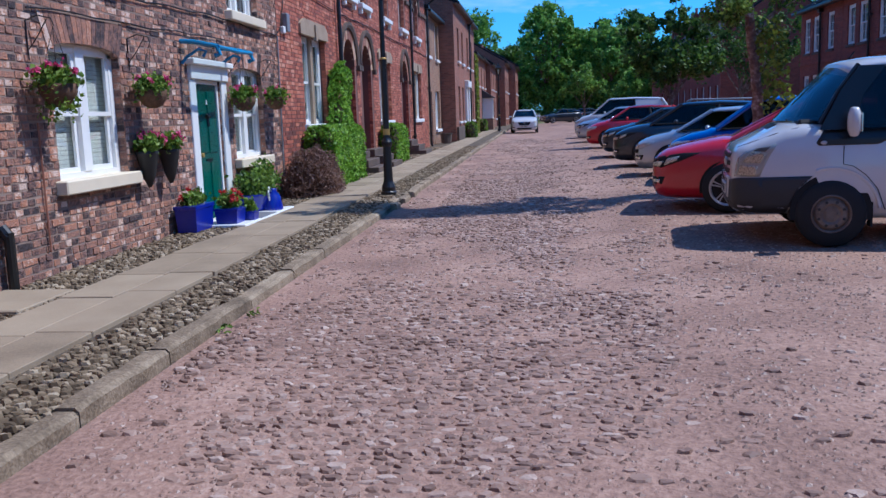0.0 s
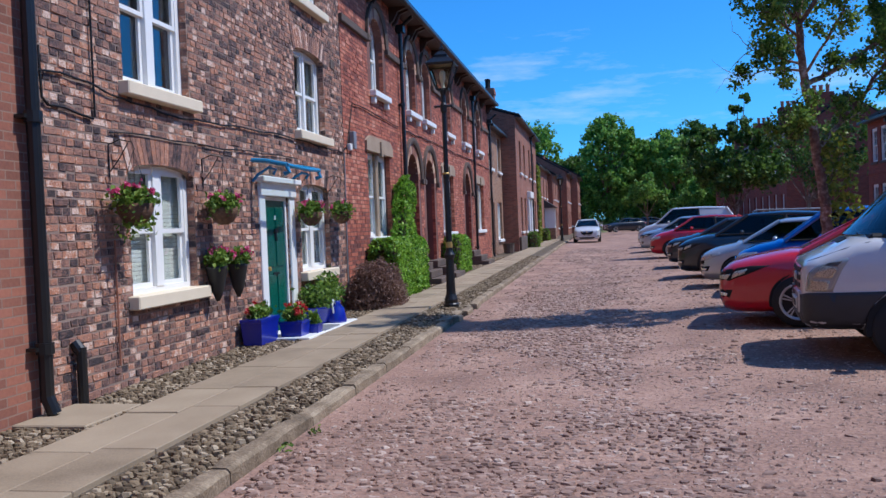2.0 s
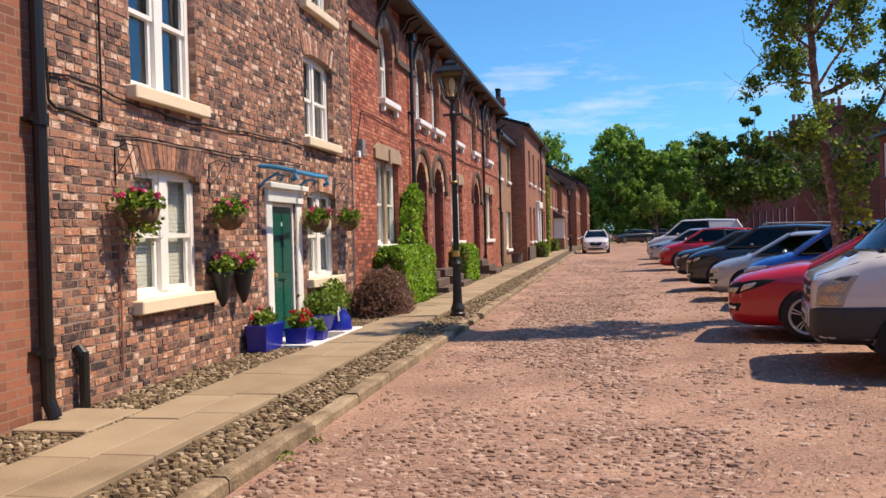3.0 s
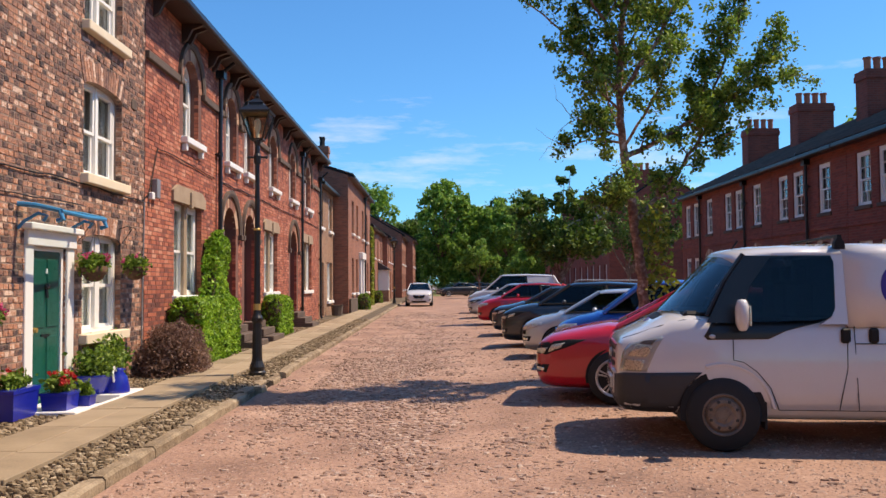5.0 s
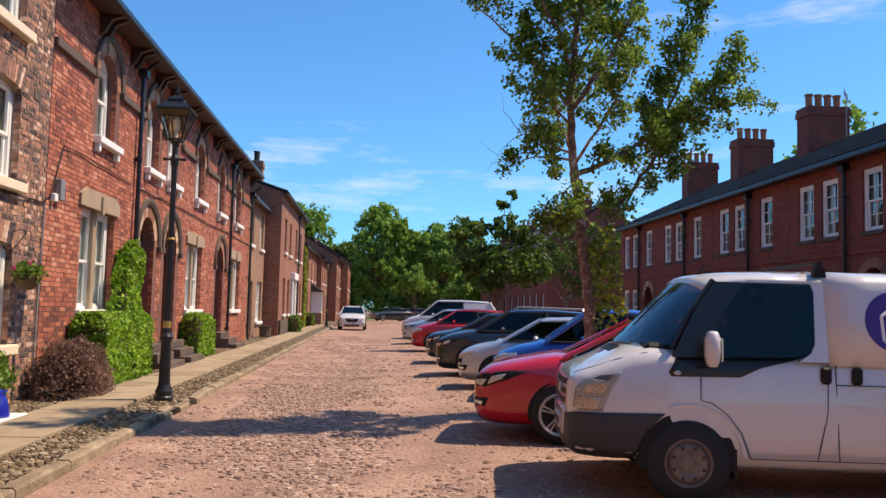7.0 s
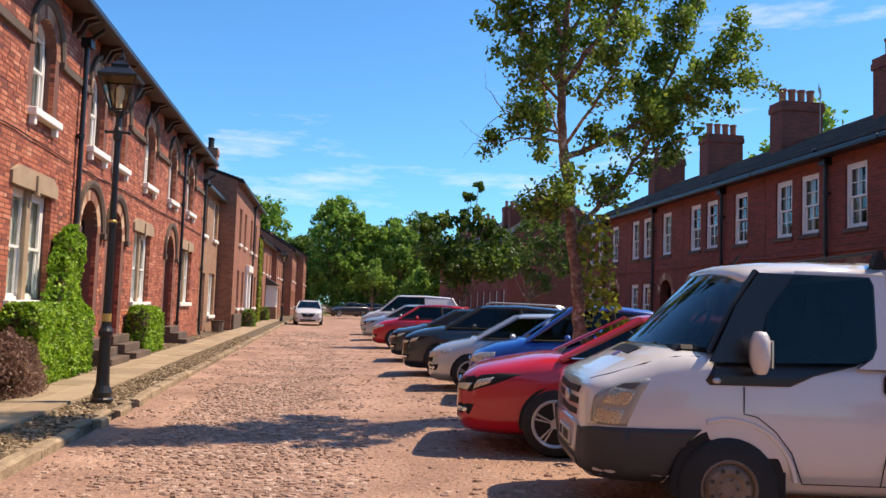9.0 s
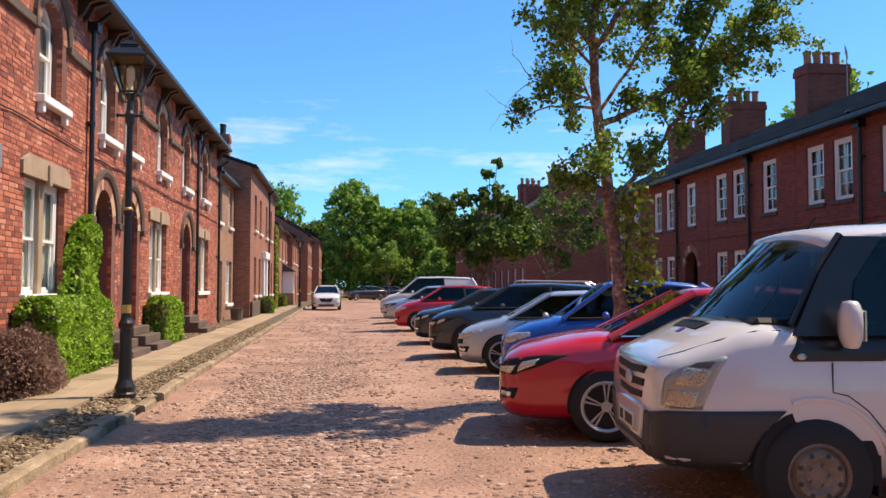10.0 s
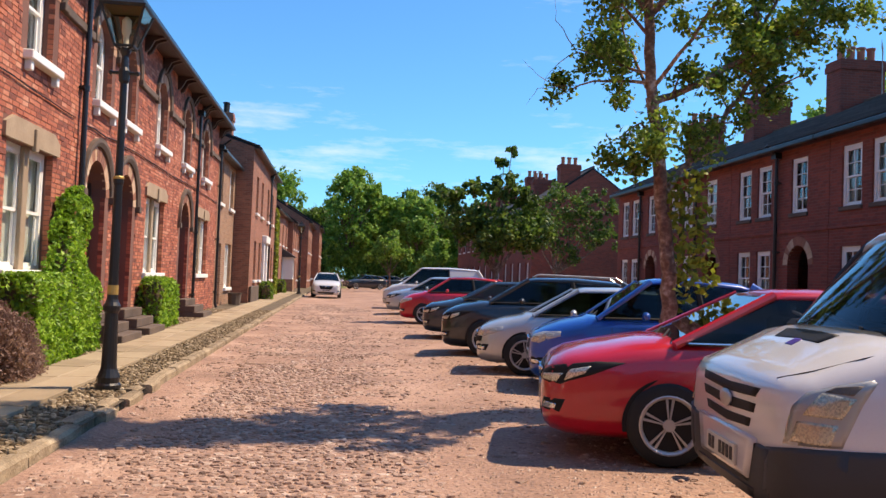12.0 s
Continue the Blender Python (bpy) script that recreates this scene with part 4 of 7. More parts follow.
# small brown-brick house, set between taller ones
brown = Front("small_house", WALL_X - 0.08, 1, 35.12, 40.5, 6.0, "small brown brick house with white windows", wall="brown_brick", group="row of old houses")
for a, b in ((35.9, 37.0), (38.9, 40.0)):
    brown.window(a, b, 4.05, 5.6, 1, 0, ("white", 0.12, 0.10, 0.08), curtain="curtain")
brown.window(38.3, 40.0, 0.95, 2.65, 2, 0, ("white", 0.12, 0.10, 0.08), curtain="curtain")
brown.door(36.2, 37.2, 0.35, 2.6, "pink_door", fan=0.3)
brown.walls()
brown.roof(0.25, 0.6)

tall = Front("brick_house", -4.0, 1, 40.55, 53.6, 6.85, "broad red brick house standing forward of the row", deep=8.0, wall="far_brick", group="row of old houses")
for a in (42.2, 44.6, 47.8, 50.6):
    tall.window(a, a + 0.95, 4.15, 5.75, 1, 0, ("white", 0.11, 0.1, 0.08), curtain="", bars=1)
for a in (42.2, 44.3, 49.2, 51.2):
    tall.window(a, a + 0.95, 1.25, 2.95, 1, 0, ("white", 0.11, 0.1, 0.08), curtain="", bars=1)
tall.door(46.3, 47.6, 0.45, 2.9, "pink_door", fan=0.35)
tall.walls()
tall.roof(0.22, 0.32)
bm = bmesh.new()
tall.bx(bm, 45.95, 46.29, 0.4, 3.0, 0.0, 0.12, 0.01)
tall.bx(bm, 47.61, 47.95, 0.4, 3.0, 0.0, 0.12, 0.01)
tall.bx(bm, 45.9, 48.0, 3.002, 3.35, 0.0, 0.22, 0.02)
part("door_surround", bm, "white", tall.root, "white door surround")
tall.pipe(49.0, 0.3, 6.5)
tall.chimney(41.3, -1.3, 8.2, 0.6, 0.6, 2, pot="trim")
bm = bmesh.new()
tall.bx(bm, 40.7, 44.0, gz(42) - 0.1, gz(42) + 0.75, 0.02, 0.12, 0.02)
tagged(part("garden_wall", bm, "dark_stone"), "low dark stone wall at the foot of the house", "wall")

for k, (u0, u1, zt, x) in enumerate(((56.5, 63.0, 5.7, -4.3), (63.0, 70.0, 5.8, -4.3), (70.0, 79.0, 5.7, -3.9), (79.0, 89.0, 6.3, -3.1), (89.0, 100.0, 6.5, -2.4))):
    f = Front("far_house", x, 1, u0, u1, zt, "brick house farther along the same row", wall="far_brick", group="row of old houses")
    n = max(2, int((u1 - u0) / 2.4))
    for i in range(n):
        c = u0 + (u1 - u0) * (i + 0.5) / n
        f.window(c - 0.45, c + 0.45, 3.55, 4.95, 1, 0, ("white", 0.12, 0.1, 0.08), curtain="")
        if i % 2 == 0:
            f.window(c - 0.5, c + 0.5, 1.15, 2.6, 1, 0, ("white", 0.12, 0.1, 0.08), curtain="")
        else:
            f.door(c - 0.5, c + 0.5, 0.5, 2.7, "pink_door" if k % 2 else "dark_wood", fan=0.3)
    f.walls()
    f.roof(0.25, 0.6, courses=k < 2)
    f.chimney(u1 - 0.5, -2.6, 8.3 - 0.1 * k, 0.9, 0.6, 3)
bay = placed("bay_window", (-3.9, 65.5, gz(65)), "white bay window with a slate hood on a far house", "bay window")
part("bay_base", boxes((-4.28, -3.5, 64.6, 66.6, gz(65), gz(65) + 0.9)), "brown_brick", bay)
part("bay_frame", boxes((-4.28, -3.55, 64.65, 64.75, 1.23, 2.75), (-4.28, -3.55, 66.45, 66.55, 1.23, 2.75), (-3.65, -3.55, 64.75, 66.45, 1.23, 1.33), (-3.65, -3.55, 64.75, 66.45, 2.65, 2.75), (-3.65, -3.55, 65.5, 65.6, 1.33, 2.65)), "white", bay)
part("bay_pane", boxes((-3.62, -3.60, 64.75, 66.45, 1.33, 2.65)), "pane", bay)
bm = bmesh.new()
prism(bm, [(-4.28, 64.4, 3.35), (-4.28, 64.4, 2.76), (-3.35, 64.4, 2.76)], (0, 2.4, 0))
part("bay_roof", bm, "slate", bay)

# row across the street, in its own shade
RX = 11.2
row_r = []
P0 = 16.6
for k in range(5):
    u0 = P0 + 5.2 * (k - 1) + 2.0 - 0.02
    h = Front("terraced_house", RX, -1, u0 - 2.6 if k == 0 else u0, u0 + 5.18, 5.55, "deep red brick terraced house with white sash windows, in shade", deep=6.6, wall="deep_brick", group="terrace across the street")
    row_r.append(h)
    for c in ((u0 + 1.35), (u0 + 3.15), (u0 + 4.30)):
        h.window(c - 0.39, c + 0.39, 3.60, 5.02, 1, 0, ("dark_stone", 0.10, 0.05, 0.05), curtain="curtain" if k % 2 else "", bars=1, inset=0.05)
    for c in ((u0 + 3.15), (u0 + 4.30)):
        h.window(c - 0.39, c + 0.39, 1.25, 2.68, 1, 0, ("dark_stone", 0.10, 0.05, 0.05), curtain="", bars=1, inset=0.05)
    h.door(u0 + 0.85, u0 + 1.85, 0.25, 2.78, "dark_wood", rise=0.5, inset=0.7, fan=0.6, surround="dark_wood")
    h.arch_head(u0 + 0.85, u0 + 1.85, 2.78, 0.5, 0.22, "arch_brick", 13)
    h.walls()
    h.roof(0.35, 0.47)
    h.chimney(u0 + 4.1, -3.2, 8.35, 0.75, 1.35, 4, along="d")
    bm = bmesh.new()
    h.bx(bm, h.u0, h.u1, 3.10, 3.22, 0.0, 0.04, 0.01)
    part("string_course", bm, "deep_brick", h.root)
    h.pipe(u0 + 2.35, 0.25, 5.2)

# added out of view to cut sky fill: plain fronts opposite, a closing house
for k in range(6):
    h = Front("terraced_house", RX, -1, 7.6 - 5.2 * k, 12.78 - 5.2 * k, 5.55, "plain deep red brick front out of view, added to cut sky light", deep=6.6, wall="deep_brick", group="terrace across the street")
    h.walls()
    h.roof(0.35, 0.47, courses=False)
closing = Front("brick_house", 2.0, 1, -31.0, -24.0, 8.6, "tall plain brick block out of view, added to cut sky light", deep=14.0, wall="far_brick", group="row of old houses")
closing.walls()
closing.roof(0.3, 0.5, courses=False)

# television aerial strapped to a chimney of the row
aer = placed("television_aerial", (14.75, 27.55, 7.6), "thin grey television aerial on a chimney stack", "aerial", "")
part("mast", cyls(((14.85, 27.3, 7.3), (14.85, 27.3, 8.75), 0.016), n=6), "metal_grey", aer)
part("boom", cyls(((14.55, 26.9, 8.65), (15.1, 27.65, 8.65), 0.012), n=6), "metal_grey", aer)
for k in range(7):
    q = Vector((14.55, 26.9, 8.65)).lerp(Vector((15.1, 27.65, 8.65)), k / 6)
    part("element", cyls((q - Vector((0.0, 0.0, 0.13)), q + Vector((0.0, 0.0, 0.13)), 0.006), n=5), "metal_grey", aer)

far_r = []
for k, (u0, u1, zt) in enumerate(((53.0, 62.0, 6.0), (62.0, 73.0, 6.3), (73.0, 84.0, 6.0))):
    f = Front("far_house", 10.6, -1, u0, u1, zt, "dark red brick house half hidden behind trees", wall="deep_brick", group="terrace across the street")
    n = 4
    for i in range(n):
        c = u0 + (u1 - u0) * (i + 0.5) / n
        f.window(c - 0.45, c + 0.45, 4.1, 5.6, 1, 0, ("white", 0.1, 0.08, 0.06), curtain="", bars=1)
        f.window(c - 0.45, c + 0.45, 1.2, 2.8, 1, 0, ("white", 0.1, 0.08, 0.06), curtain="", bars=1)
    f.walls()
    f.roof(0.3, 0.7, courses=False)
    f.chimney(u0 + 0.6, -2.2, zt + 2.6, 0.8, 1.2, 3, along="d")
    f.chimney(u1 - 1.4, -2.2, zt + 2.5, 0.8, 1.2, 3, along="d")


# ---- street lamps ----
def street_lamp(x, y):
    z = gz(y) + KERB_H
    L = thing("street_lamp", (x, y, z), "black cast-iron street lamp with a four-sided glass lantern", "street lamp", "street lamps")
    bm = bmesh.new()
    lathe(bm, (0, 0, 0), [(0.135, 0), (0.135, 0.04), (0.115, 0.06), (0.12, 0.12), (0.10, 0.17), (0.085, 0.21), (0.08, 0.26), (0.068, 0.80), (0.088, 0.83), (0.092, 0.88), (0.07, 0.92), (0.06, 0.95), (0.056, 1.0)], 16)
    part("base", bm, "black", L, smooth=False)
    part("gold_band", lathe(bmesh.new(), (0, 0, 1.0), [(0.058, 0), (0.058, 0.10)], 16), "gold", L, "dull gold painted band")
    bm = bmesh.new()
    lathe(bm, (0, 0, 1.1), [(0.052, 0), (0.044, 1.08), (0.055, 1.10), (0.055, 1.15), (0.042, 1.18), (0.036, 2.18), (0.055, 2.21), (0.060, 2.32), (0.042, 2.36), (0.036, 2.48), (0.06, 2.54), (0.06, 2.57)], 16)
    part("column", bm, "black", L)
    bm = bmesh.new()
    tube(bm, [(-0.14, 0, 3.40), (0.14, 0, 3.40)], 0.018, 8)
    for s in (-1, 1):
        bmesh.ops.create_icosphere(bm, subdivisions=1, radius=0.03, matrix=Matrix.Translation((s * 0.14, 0, 3.40)))
    part("ladder_bar", bm, "black", L)
    part("gold_ring", lathe(bmesh.new(), (0, 0, 2.235), [(0.048, 0), (0.058, 0.012), (0.058, 0.03), (0.048, 0.042)], 16), "gold", L, "dull gold ring round the column")
    zb, zt, rb, rt = 3.68, 4.09, 0.095, 0.225
    bm = bmesh.new()
    for s in ((1, 1), (1, -1), (-1, -1), (-1, 1)):
        tube(bm, [(s[0] * rb, s[1] * rb, zb), (s[0] * rt, s[1] * rt, zt)], 0.014, 6)
        tube(bm, [(0, 0, 3.64), (s[0] * rb, s[1] * rb, zb)], 0.016, 6)
    for r, z in ((rb, zb), (rt, zt)):
        tube(bm, [(r, r, z), (r, -r, z), (-r, -r, z), (-r, r, z), (r, r, z)], 0.016, 6)
    lan = part("lantern_frame", bm, "black", L)
    for k in range(4):
        a, b = [(1, 1), (1, -1), (-1, -1), (-1, 1)][k], [(1, -1), (-1, -1), (-1, 1), (1, 1)][k]
        bm = bmesh.new()
        f = [bm.verts.new(p) for p in ((a[0] * rb, a[1] * rb, zb), (b[0] * rb, b[1] * rb, zb), (b[0] * rt, b[1] * rt, zt), (a[0] * rt, a[1] * rt, zt))]
        bm.faces.new(f)
        g = part("glass", bm, "lamp_glass", lan)
        g.visible_shadow = False
    bm = bmesh.new()
    lathe(bm, (0, 0, zt), [(0.335, 0), (0.345, 0.02), (0.20, 0.11), (0.155, 0.125), (0.15, 0.155), (0.165, 0.165), (0.07, 0.225), (0.035, 0.25), (0.05, 0.275), (0.02, 0.31), (0.008, 0.38)], 4)
    bmesh.ops.rotate(bm, verts=bm.verts, cent=(0, 0, 0), matrix=Matrix.Rotation(radians(45), 3, "Z"))
    part("hood", bm, "black", L, "black pagoda-shaped hood with a finial")
    bm = bmesh.new()
    lathe(bm, (0, 0, 3.65), [(0.03, 0), (0.03, 0.15), (0.05, 0.2), (0.05, 0.32), (0.02, 0.36)], 10)
    part("burner", bm, "white", L)
    return L


street_lamp(-2.70, 14.2)
street_lamp(-2.70, 57.0)


# ---- vehicles ----
from mathutils.bvhtree import BVHTree

def hull(st):
    """Closed rings of a car's lower body from stations (x, bottom, top, half width, crown)."""
    rings = []
    for x, zb, zt, hw, cr in st:
        zm = zb + (zt - zb) * 0.55
        h = [(0, zb), (0.80 * hw, zb), (0.95 * hw, zb + 0.07), (0.995 * hw, zb + (zt - zb) * 0.3), (hw, zm), (0.985 * hw, zt - 0.12), (0.94 * hw, zt - 0.04), (0.84 * hw, zt + 0.2 * cr), (0.5 * hw, zt + 0.8 * cr), (0, zt + cr)]
        rings.append([(x, -y, z) for y, z in h] + [(x, y, z) for y, z in h[-2:0:-1]])
    return rings


def wheel(V, x, y, r, w, side, mat, spokes, name="wheel"):
    g = 1.0 if spokes else 0.80
    bm = bmesh.new()
    prof = [(0.70 * g * r, -0.5), (0.93 * r, -0.5), (r, -0.36), (r, 0.36), (0.93 * r, 0.5), (0.70 * g * r, 0.5)]
    n = 28
    rings = [[bm.verts.new((x + q * math.cos(2 * math.pi * k / n), y + s * w, r + q * math.sin(2 * math.pi * k / n))) for k in range(n)] for q, s in prof]
    for a, b in zip(rings, rings[1:]):
        for k in range(n):
            bm.faces.new((a[k], a[(k + 1) % n], b[(k + 1) % n], b[k]))
    wh = part(name, bm, "rubber", V, smooth=True)
    o = y + side * w * 0.5
    bm = bmesh.new()
    cyl(bm, (x, o - side * 0.026, r), (x, o - side * 0.021, r), 0.70 * g * r, n=24)
    part("brake_disc", bm, "trim", wh)
    bm = bmesh.new()
    loft(bm, [[(x + c * g * r * math.cos(t), o + side * d, r + c * g * r * math.sin(t)) for c, d in ((0.72, 0.001), (0.69, 0.005), (0.64, -0.006), (0.62, -0.020), (0.72, -0.020))] for t in np.linspace(0, 2 * math.pi, 29)])
    cyl(bm, (x, o - side * 0.021, r), (x, o - side * 0.002, r), 0.15 * r, n=14)
    for k in range(spokes):
        t = 2 * math.pi * k / spokes + 0.3
        for dt in (-0.13, 0.13):
            p = [(x + q * r * math.cos(t + e), o - side * 0.006, r + q * r * math.sin(t + e)) for q, e in ((0.12, dt * 2.0), (0.64, dt * 1.35), (0.64, dt * 0.55), (0.12, dt * 0.2))]
            prism(bm, p, (0, -side * 0.012, 0))
    if not spokes:
        turn = np.linspace(0, 2 * math.pi, 25)
        loft(bm, [[(x + c * g * r * math.cos(t), o + side * d, r + c * g * r * math.sin(t)) for c, d in ((0.62, -0.020), (0.52, 0.004), (0.40, 0.008), (0.30, -0.004), (0.16, 0.0), (0.16, -0.024))] for t in turn])
        for k in range(5):
            t = 2 * math.pi * k / 5
            cyl(bm, (x + 0.23 * g * r * math.cos(t), o - side * 0.006, r + 0.23 * g * r * math.sin(t)), (x + 0.23 * g * r * math.cos(t), o + side * 0.014, r + 0.23 * g * r * math.sin(t)), 0.012, n=6)
        for k in range(8):
            t = 2 * math.pi * (k + 0.5) / 8
            part("vent_hole", cyls(((x + 0.47 * g * r * math.cos(t), o - side * 0.01, r + 0.47 * g * r * math.sin(t)), (x + 0.47 * g * r * math.cos(t), o + side * 0.009, r + 0.47 * g * r * math.sin(t)), 0.016), n=8), "ink", wh)
    part("rim", bm, mat, wh, "spoked silver rim" if spokes else "rusty pressed steel rim")
    return wh


def arch(V, x, y, r, side, mat="trim"):
    bm = bmesh.new()
    n = 18
    pts = [(x + r * 1.10 * math.cos(t), y + side * 0.003, r + r * 1.10 * math.sin(t)) for t in np.linspace(-0.2, math.pi + 0.2, n)]
    prism(bm, pts, (0, -side * 0.25, 0))
    part("wheel_arch", bm, mat, V)


def plate(V, x, y, z, tilt=0.0, w=0.52):
    bm = boxes((x - 0.008, x + 0.006, y - w / 2, y + w / 2, z - 0.055, z + 0.055))
    p = part("number_plate", bm, "yellow_plate", V, "pale plate with plain dark bars")
    for k in range(7):
        u = y - w / 2 + 0.035 + k * 0.066
        if k != 4:
            part("plate_bar", boxes((x - 0.012, x - 0.007, u, u + 0.044, z - 0.036, z + 0.036)), "ink", p)


def decal(V, tree, name, mat, outline, way, label="", out=0.006, thick=0.02, rings=5, sub=3):
    """A shaped panel laid on the body: the outline (in the plane seen along way) is carried onto the surface."""
    c = (sum(p[0] for p in outline) / len(outline), sum(p[1] for p in outline) / len(outline))
    loop = []
    for a, b in zip(outline, outline[1:] + outline[:1]):
        loop += [(a[0] + (b[0] - a[0]) * k / sub, a[1] + (b[1] - a[1]) * k / sub) for k in range(sub)]
    d = Vector(way).normalized()
    side, up = Vector((0, 0, 1)).cross(d).normalized(), Vector((0, 0, 1))
    if abs(d.z) > 0.9:
        side, up = Vector((0, 1, 0)), Vector((1, 0, 0))

    def lay(u, v):
        o = side * u + up * v - d * 5
        hit = tree.ray_cast(o, d)
        return hit[0] - d * out if hit[0] else None

    bm = bmesh.new()
    mid = lay(*c)
    if mid is None:
        return None
    rows = []
    for r in range(1, rings + 1):
        row = []
        for u, v in loop:
            q, k = None, r / rings
            while q is None and k > 0.05:
                q = lay(c[0] + (u - c[0]) * k, c[1] + (v - c[1]) * k)
                k -= 0.04
            row.append(bm.verts.new(q or mid))
        rows.append(row)
    m = bm.verts.new(mid)
    n = len(loop)
    for k in range(n):
        bm.faces.new((m, rows[0][k], rows[0][(k + 1) % n]))
    for a, b in zip(rows, rows[1:]):
        for k in range(n):
            bm.faces.new((a[k], a[(k + 1) % n], b[(k + 1) % n], b[k]))
    rim = [bm.verts.new(v.co + d * (out + thick)) for v in rows[-1]]
    for k in range(n):
        bm.faces.new((rows[-1][k], rows[-1][(k + 1) % n], rim[(k + 1) % n], rim[k]))
    return part(name, bm, mat, V, label, smooth=True)


def blob(at, size, turn=0.0, tip=0.0):
    bm = bmesh.new()
    bmesh.ops.create_uvsphere(bm, u_segments=16, v_segments=10, radius=1, matrix=Matrix.Translation(at) @ Matrix.Rotation(turn, 4, "Z") @ Matrix.Rotation(tip, 4, "Y") @ Matrix.Diagonal((*size, 1)))
    return bm


def quad_glass(V, name, pts, label="", thick=0.006, mat="car_glass"):
    bm = bmesh.new()
    c = sum((Vector(p) for p in pts), Vector()) / len(pts)
    nrm = (Vector(pts[1]) - Vector(pts[0])).cross(Vector(pts[2]) - Vector(pts[0])).normalized()
    prism(bm, pts, nrm * thick)
    return part(name, bm, mat, V, label)


def car(x, y, turn, paint, label, L=4.3, W=1.8, H=1.47, hood=0.84, belt=1.0, nose=0.72, cowl=1.2, roof0=1.95, roof1=3.25, tail=4.05, r=0.32, axle=0.85,
        base=2.6, spokes=5, bumper=None, rails=False, head="long", grille="slim", k=0.92, panel=False, line="trim"):
    V = thing("car", (x, y, gx(x + 1.5, y)), label, "car", "parked cars", turn=turn)
    V.matrix_basis = V.matrix_basis @ Matrix.Diagonal((k, k, k, 1))
    hw = W / 2
    st = [(0.0, 0.34, nose - 0.08, hw * 0.66, 0.0), (0.025, 0.26, nose - 0.02, hw * 0.78, 0.012), (0.08, 0.21, nose + 0.04, hw * 0.865, 0.03), (0.20, 0.18, nose + 0.09, hw * 0.93, 0.045), (0.40, 0.17, hood + 0.01, hw * 0.965, 0.055),
          (0.70, 0.17, hood + 0.07, hw * 0.985, 0.055), (cowl - 0.1, 0.17, belt - 0.015, hw * 0.995, 0.06), (cowl + 0.25, 0.17, belt, hw, 0.02), (L * 0.5, 0.17, belt + 0.01, hw, 0.0), (L * 0.75, 0.18, belt + 0.04, hw, 0.0),
          (tail - 0.1, 0.20, belt + 0.05, hw * 0.97, 0.0), (L - 0.12, 0.26, belt - 0.02, hw * 0.88, 0.02), (L, 0.36, belt - 0.2, hw * 0.74, 0.0)]
    bm = loft(bmesh.new(), hull(st))
    tree = BVHTree.FromBMesh(bm)
    body = part("body", bm, paint, V, smooth=True)
    hb, ht = hw * 0.90, hw * 0.66
    zr, zr2 = H - 0.03, H - 0.06
    A0, A1, C1, C0 = (cowl, hb, belt - 0.01), (roof0, ht, zr), (roof1, ht, zr2), (tail, hb * 0.95, belt + 0.04)
    # roof skin, slightly domed, with a dropped edge
    rings = []
    for xx, zz, k in ((roof0 - 0.06, zr - 0.035, 0.96), (roof0 + 0.12, zr + 0.005, 1.0), ((roof0 + roof1) / 2, H - 0.005, 1.02), (roof1 - 0.1, zr2 + 0.01, 1.0), (roof1 + 0.12, zr2 - 0.05, 0.95)):
        q = [(0, zz + 0.02), (0.6 * ht * k, zz + 0.012), (0.95 * ht * k, zz - 0.02), (1.03 * ht * k, zz - 0.06), (0.98 * ht * k, zz - 0.075), (0, zz - 0.035)]
        rings.append([(xx, -a, b) for a, b in q] + [(xx, a, b) for a, b in q[-2:0:-1]])
    part("roof", loft(bmesh.new(), rings), paint, V, smooth=True)
    bx_, bz = (roof0 + roof1) / 2 - 0.05, belt
    for s in (-1, 1):
        for a, b, rr in (((A0[0], s * A0[1], A0[2]), (A1[0], s * A1[1] * 1.02, A1[2] - 0.03), 0.038), ((C0[0], s * C0[1], C0[2]), (C1[0], s * C1[1] * 1.02, C1[2] - 0.03), 0.075)):
            part("pillar", cyls((a, b, rr), n=8), paint, V)
    for s in (-1, 1):
        part("door_post", cyls(((bx_ + 0.08, s * hb, belt), (bx_, s * ht * 1.02, H - 0.09), 0.045), n=6), "trim", V)
        part("window_trim", tube(bmesh.new(), [(A0[0] + 0.1, s * (hb + 0.02), belt + 0.005), (C0[0], s * hb * 0.99, belt + 0.045)], 0.014, 6), line, V)
    e = 0.012
    quad_glass(V, "windscreen", [(A0[0] - 0.02, -hb * 0.95, A0[2] + 0.01), (A0[0] - 0.02, hb * 0.95, A0[2] + 0.01), (A1[0] - 0.03, ht * 0.96, A1[2] - 0.02), (A1[0] - 0.03, -ht * 0.96, A1[2] - 0.02)])
    quad_glass(V, "rear_window", [(C0[0] + 0.02, -hb * 0.9, C0[2]), (C1[0] + 0.04, -ht * 0.95, C1[2] - 0.03), (C1[0] + 0.04, ht * 0.95, C1[2] - 0.03), (C0[0] + 0.02, hb * 0.9, C0[2])])
    for s in (-1, 1):
        a0, a1 = (A0[0] + 0.06, s * (hb + e), belt + 0.005), (A1[0] + 0.02, s * (ht + 0.01), A1[2] - 0.06)
        b0, b1 = (bx_ + 0.08, s * (hb + e), belt + 0.02), (bx_, s * (ht + 0.015), H - 0.09)
        c0, c1 = (C0[0] - 0.12, s * (hb * 0.97 + e), belt + 0.05), (C1[0] - 0.04, s * (ht + 0.01), C1[2] - 0.07)
        quad_glass(V, "side_window", [a0, b0, b1, a1])
        quad_glass(V, "side_panel" if panel else "side_window", [b0, c0, c1, b1], mat=paint if panel else "car_glass")
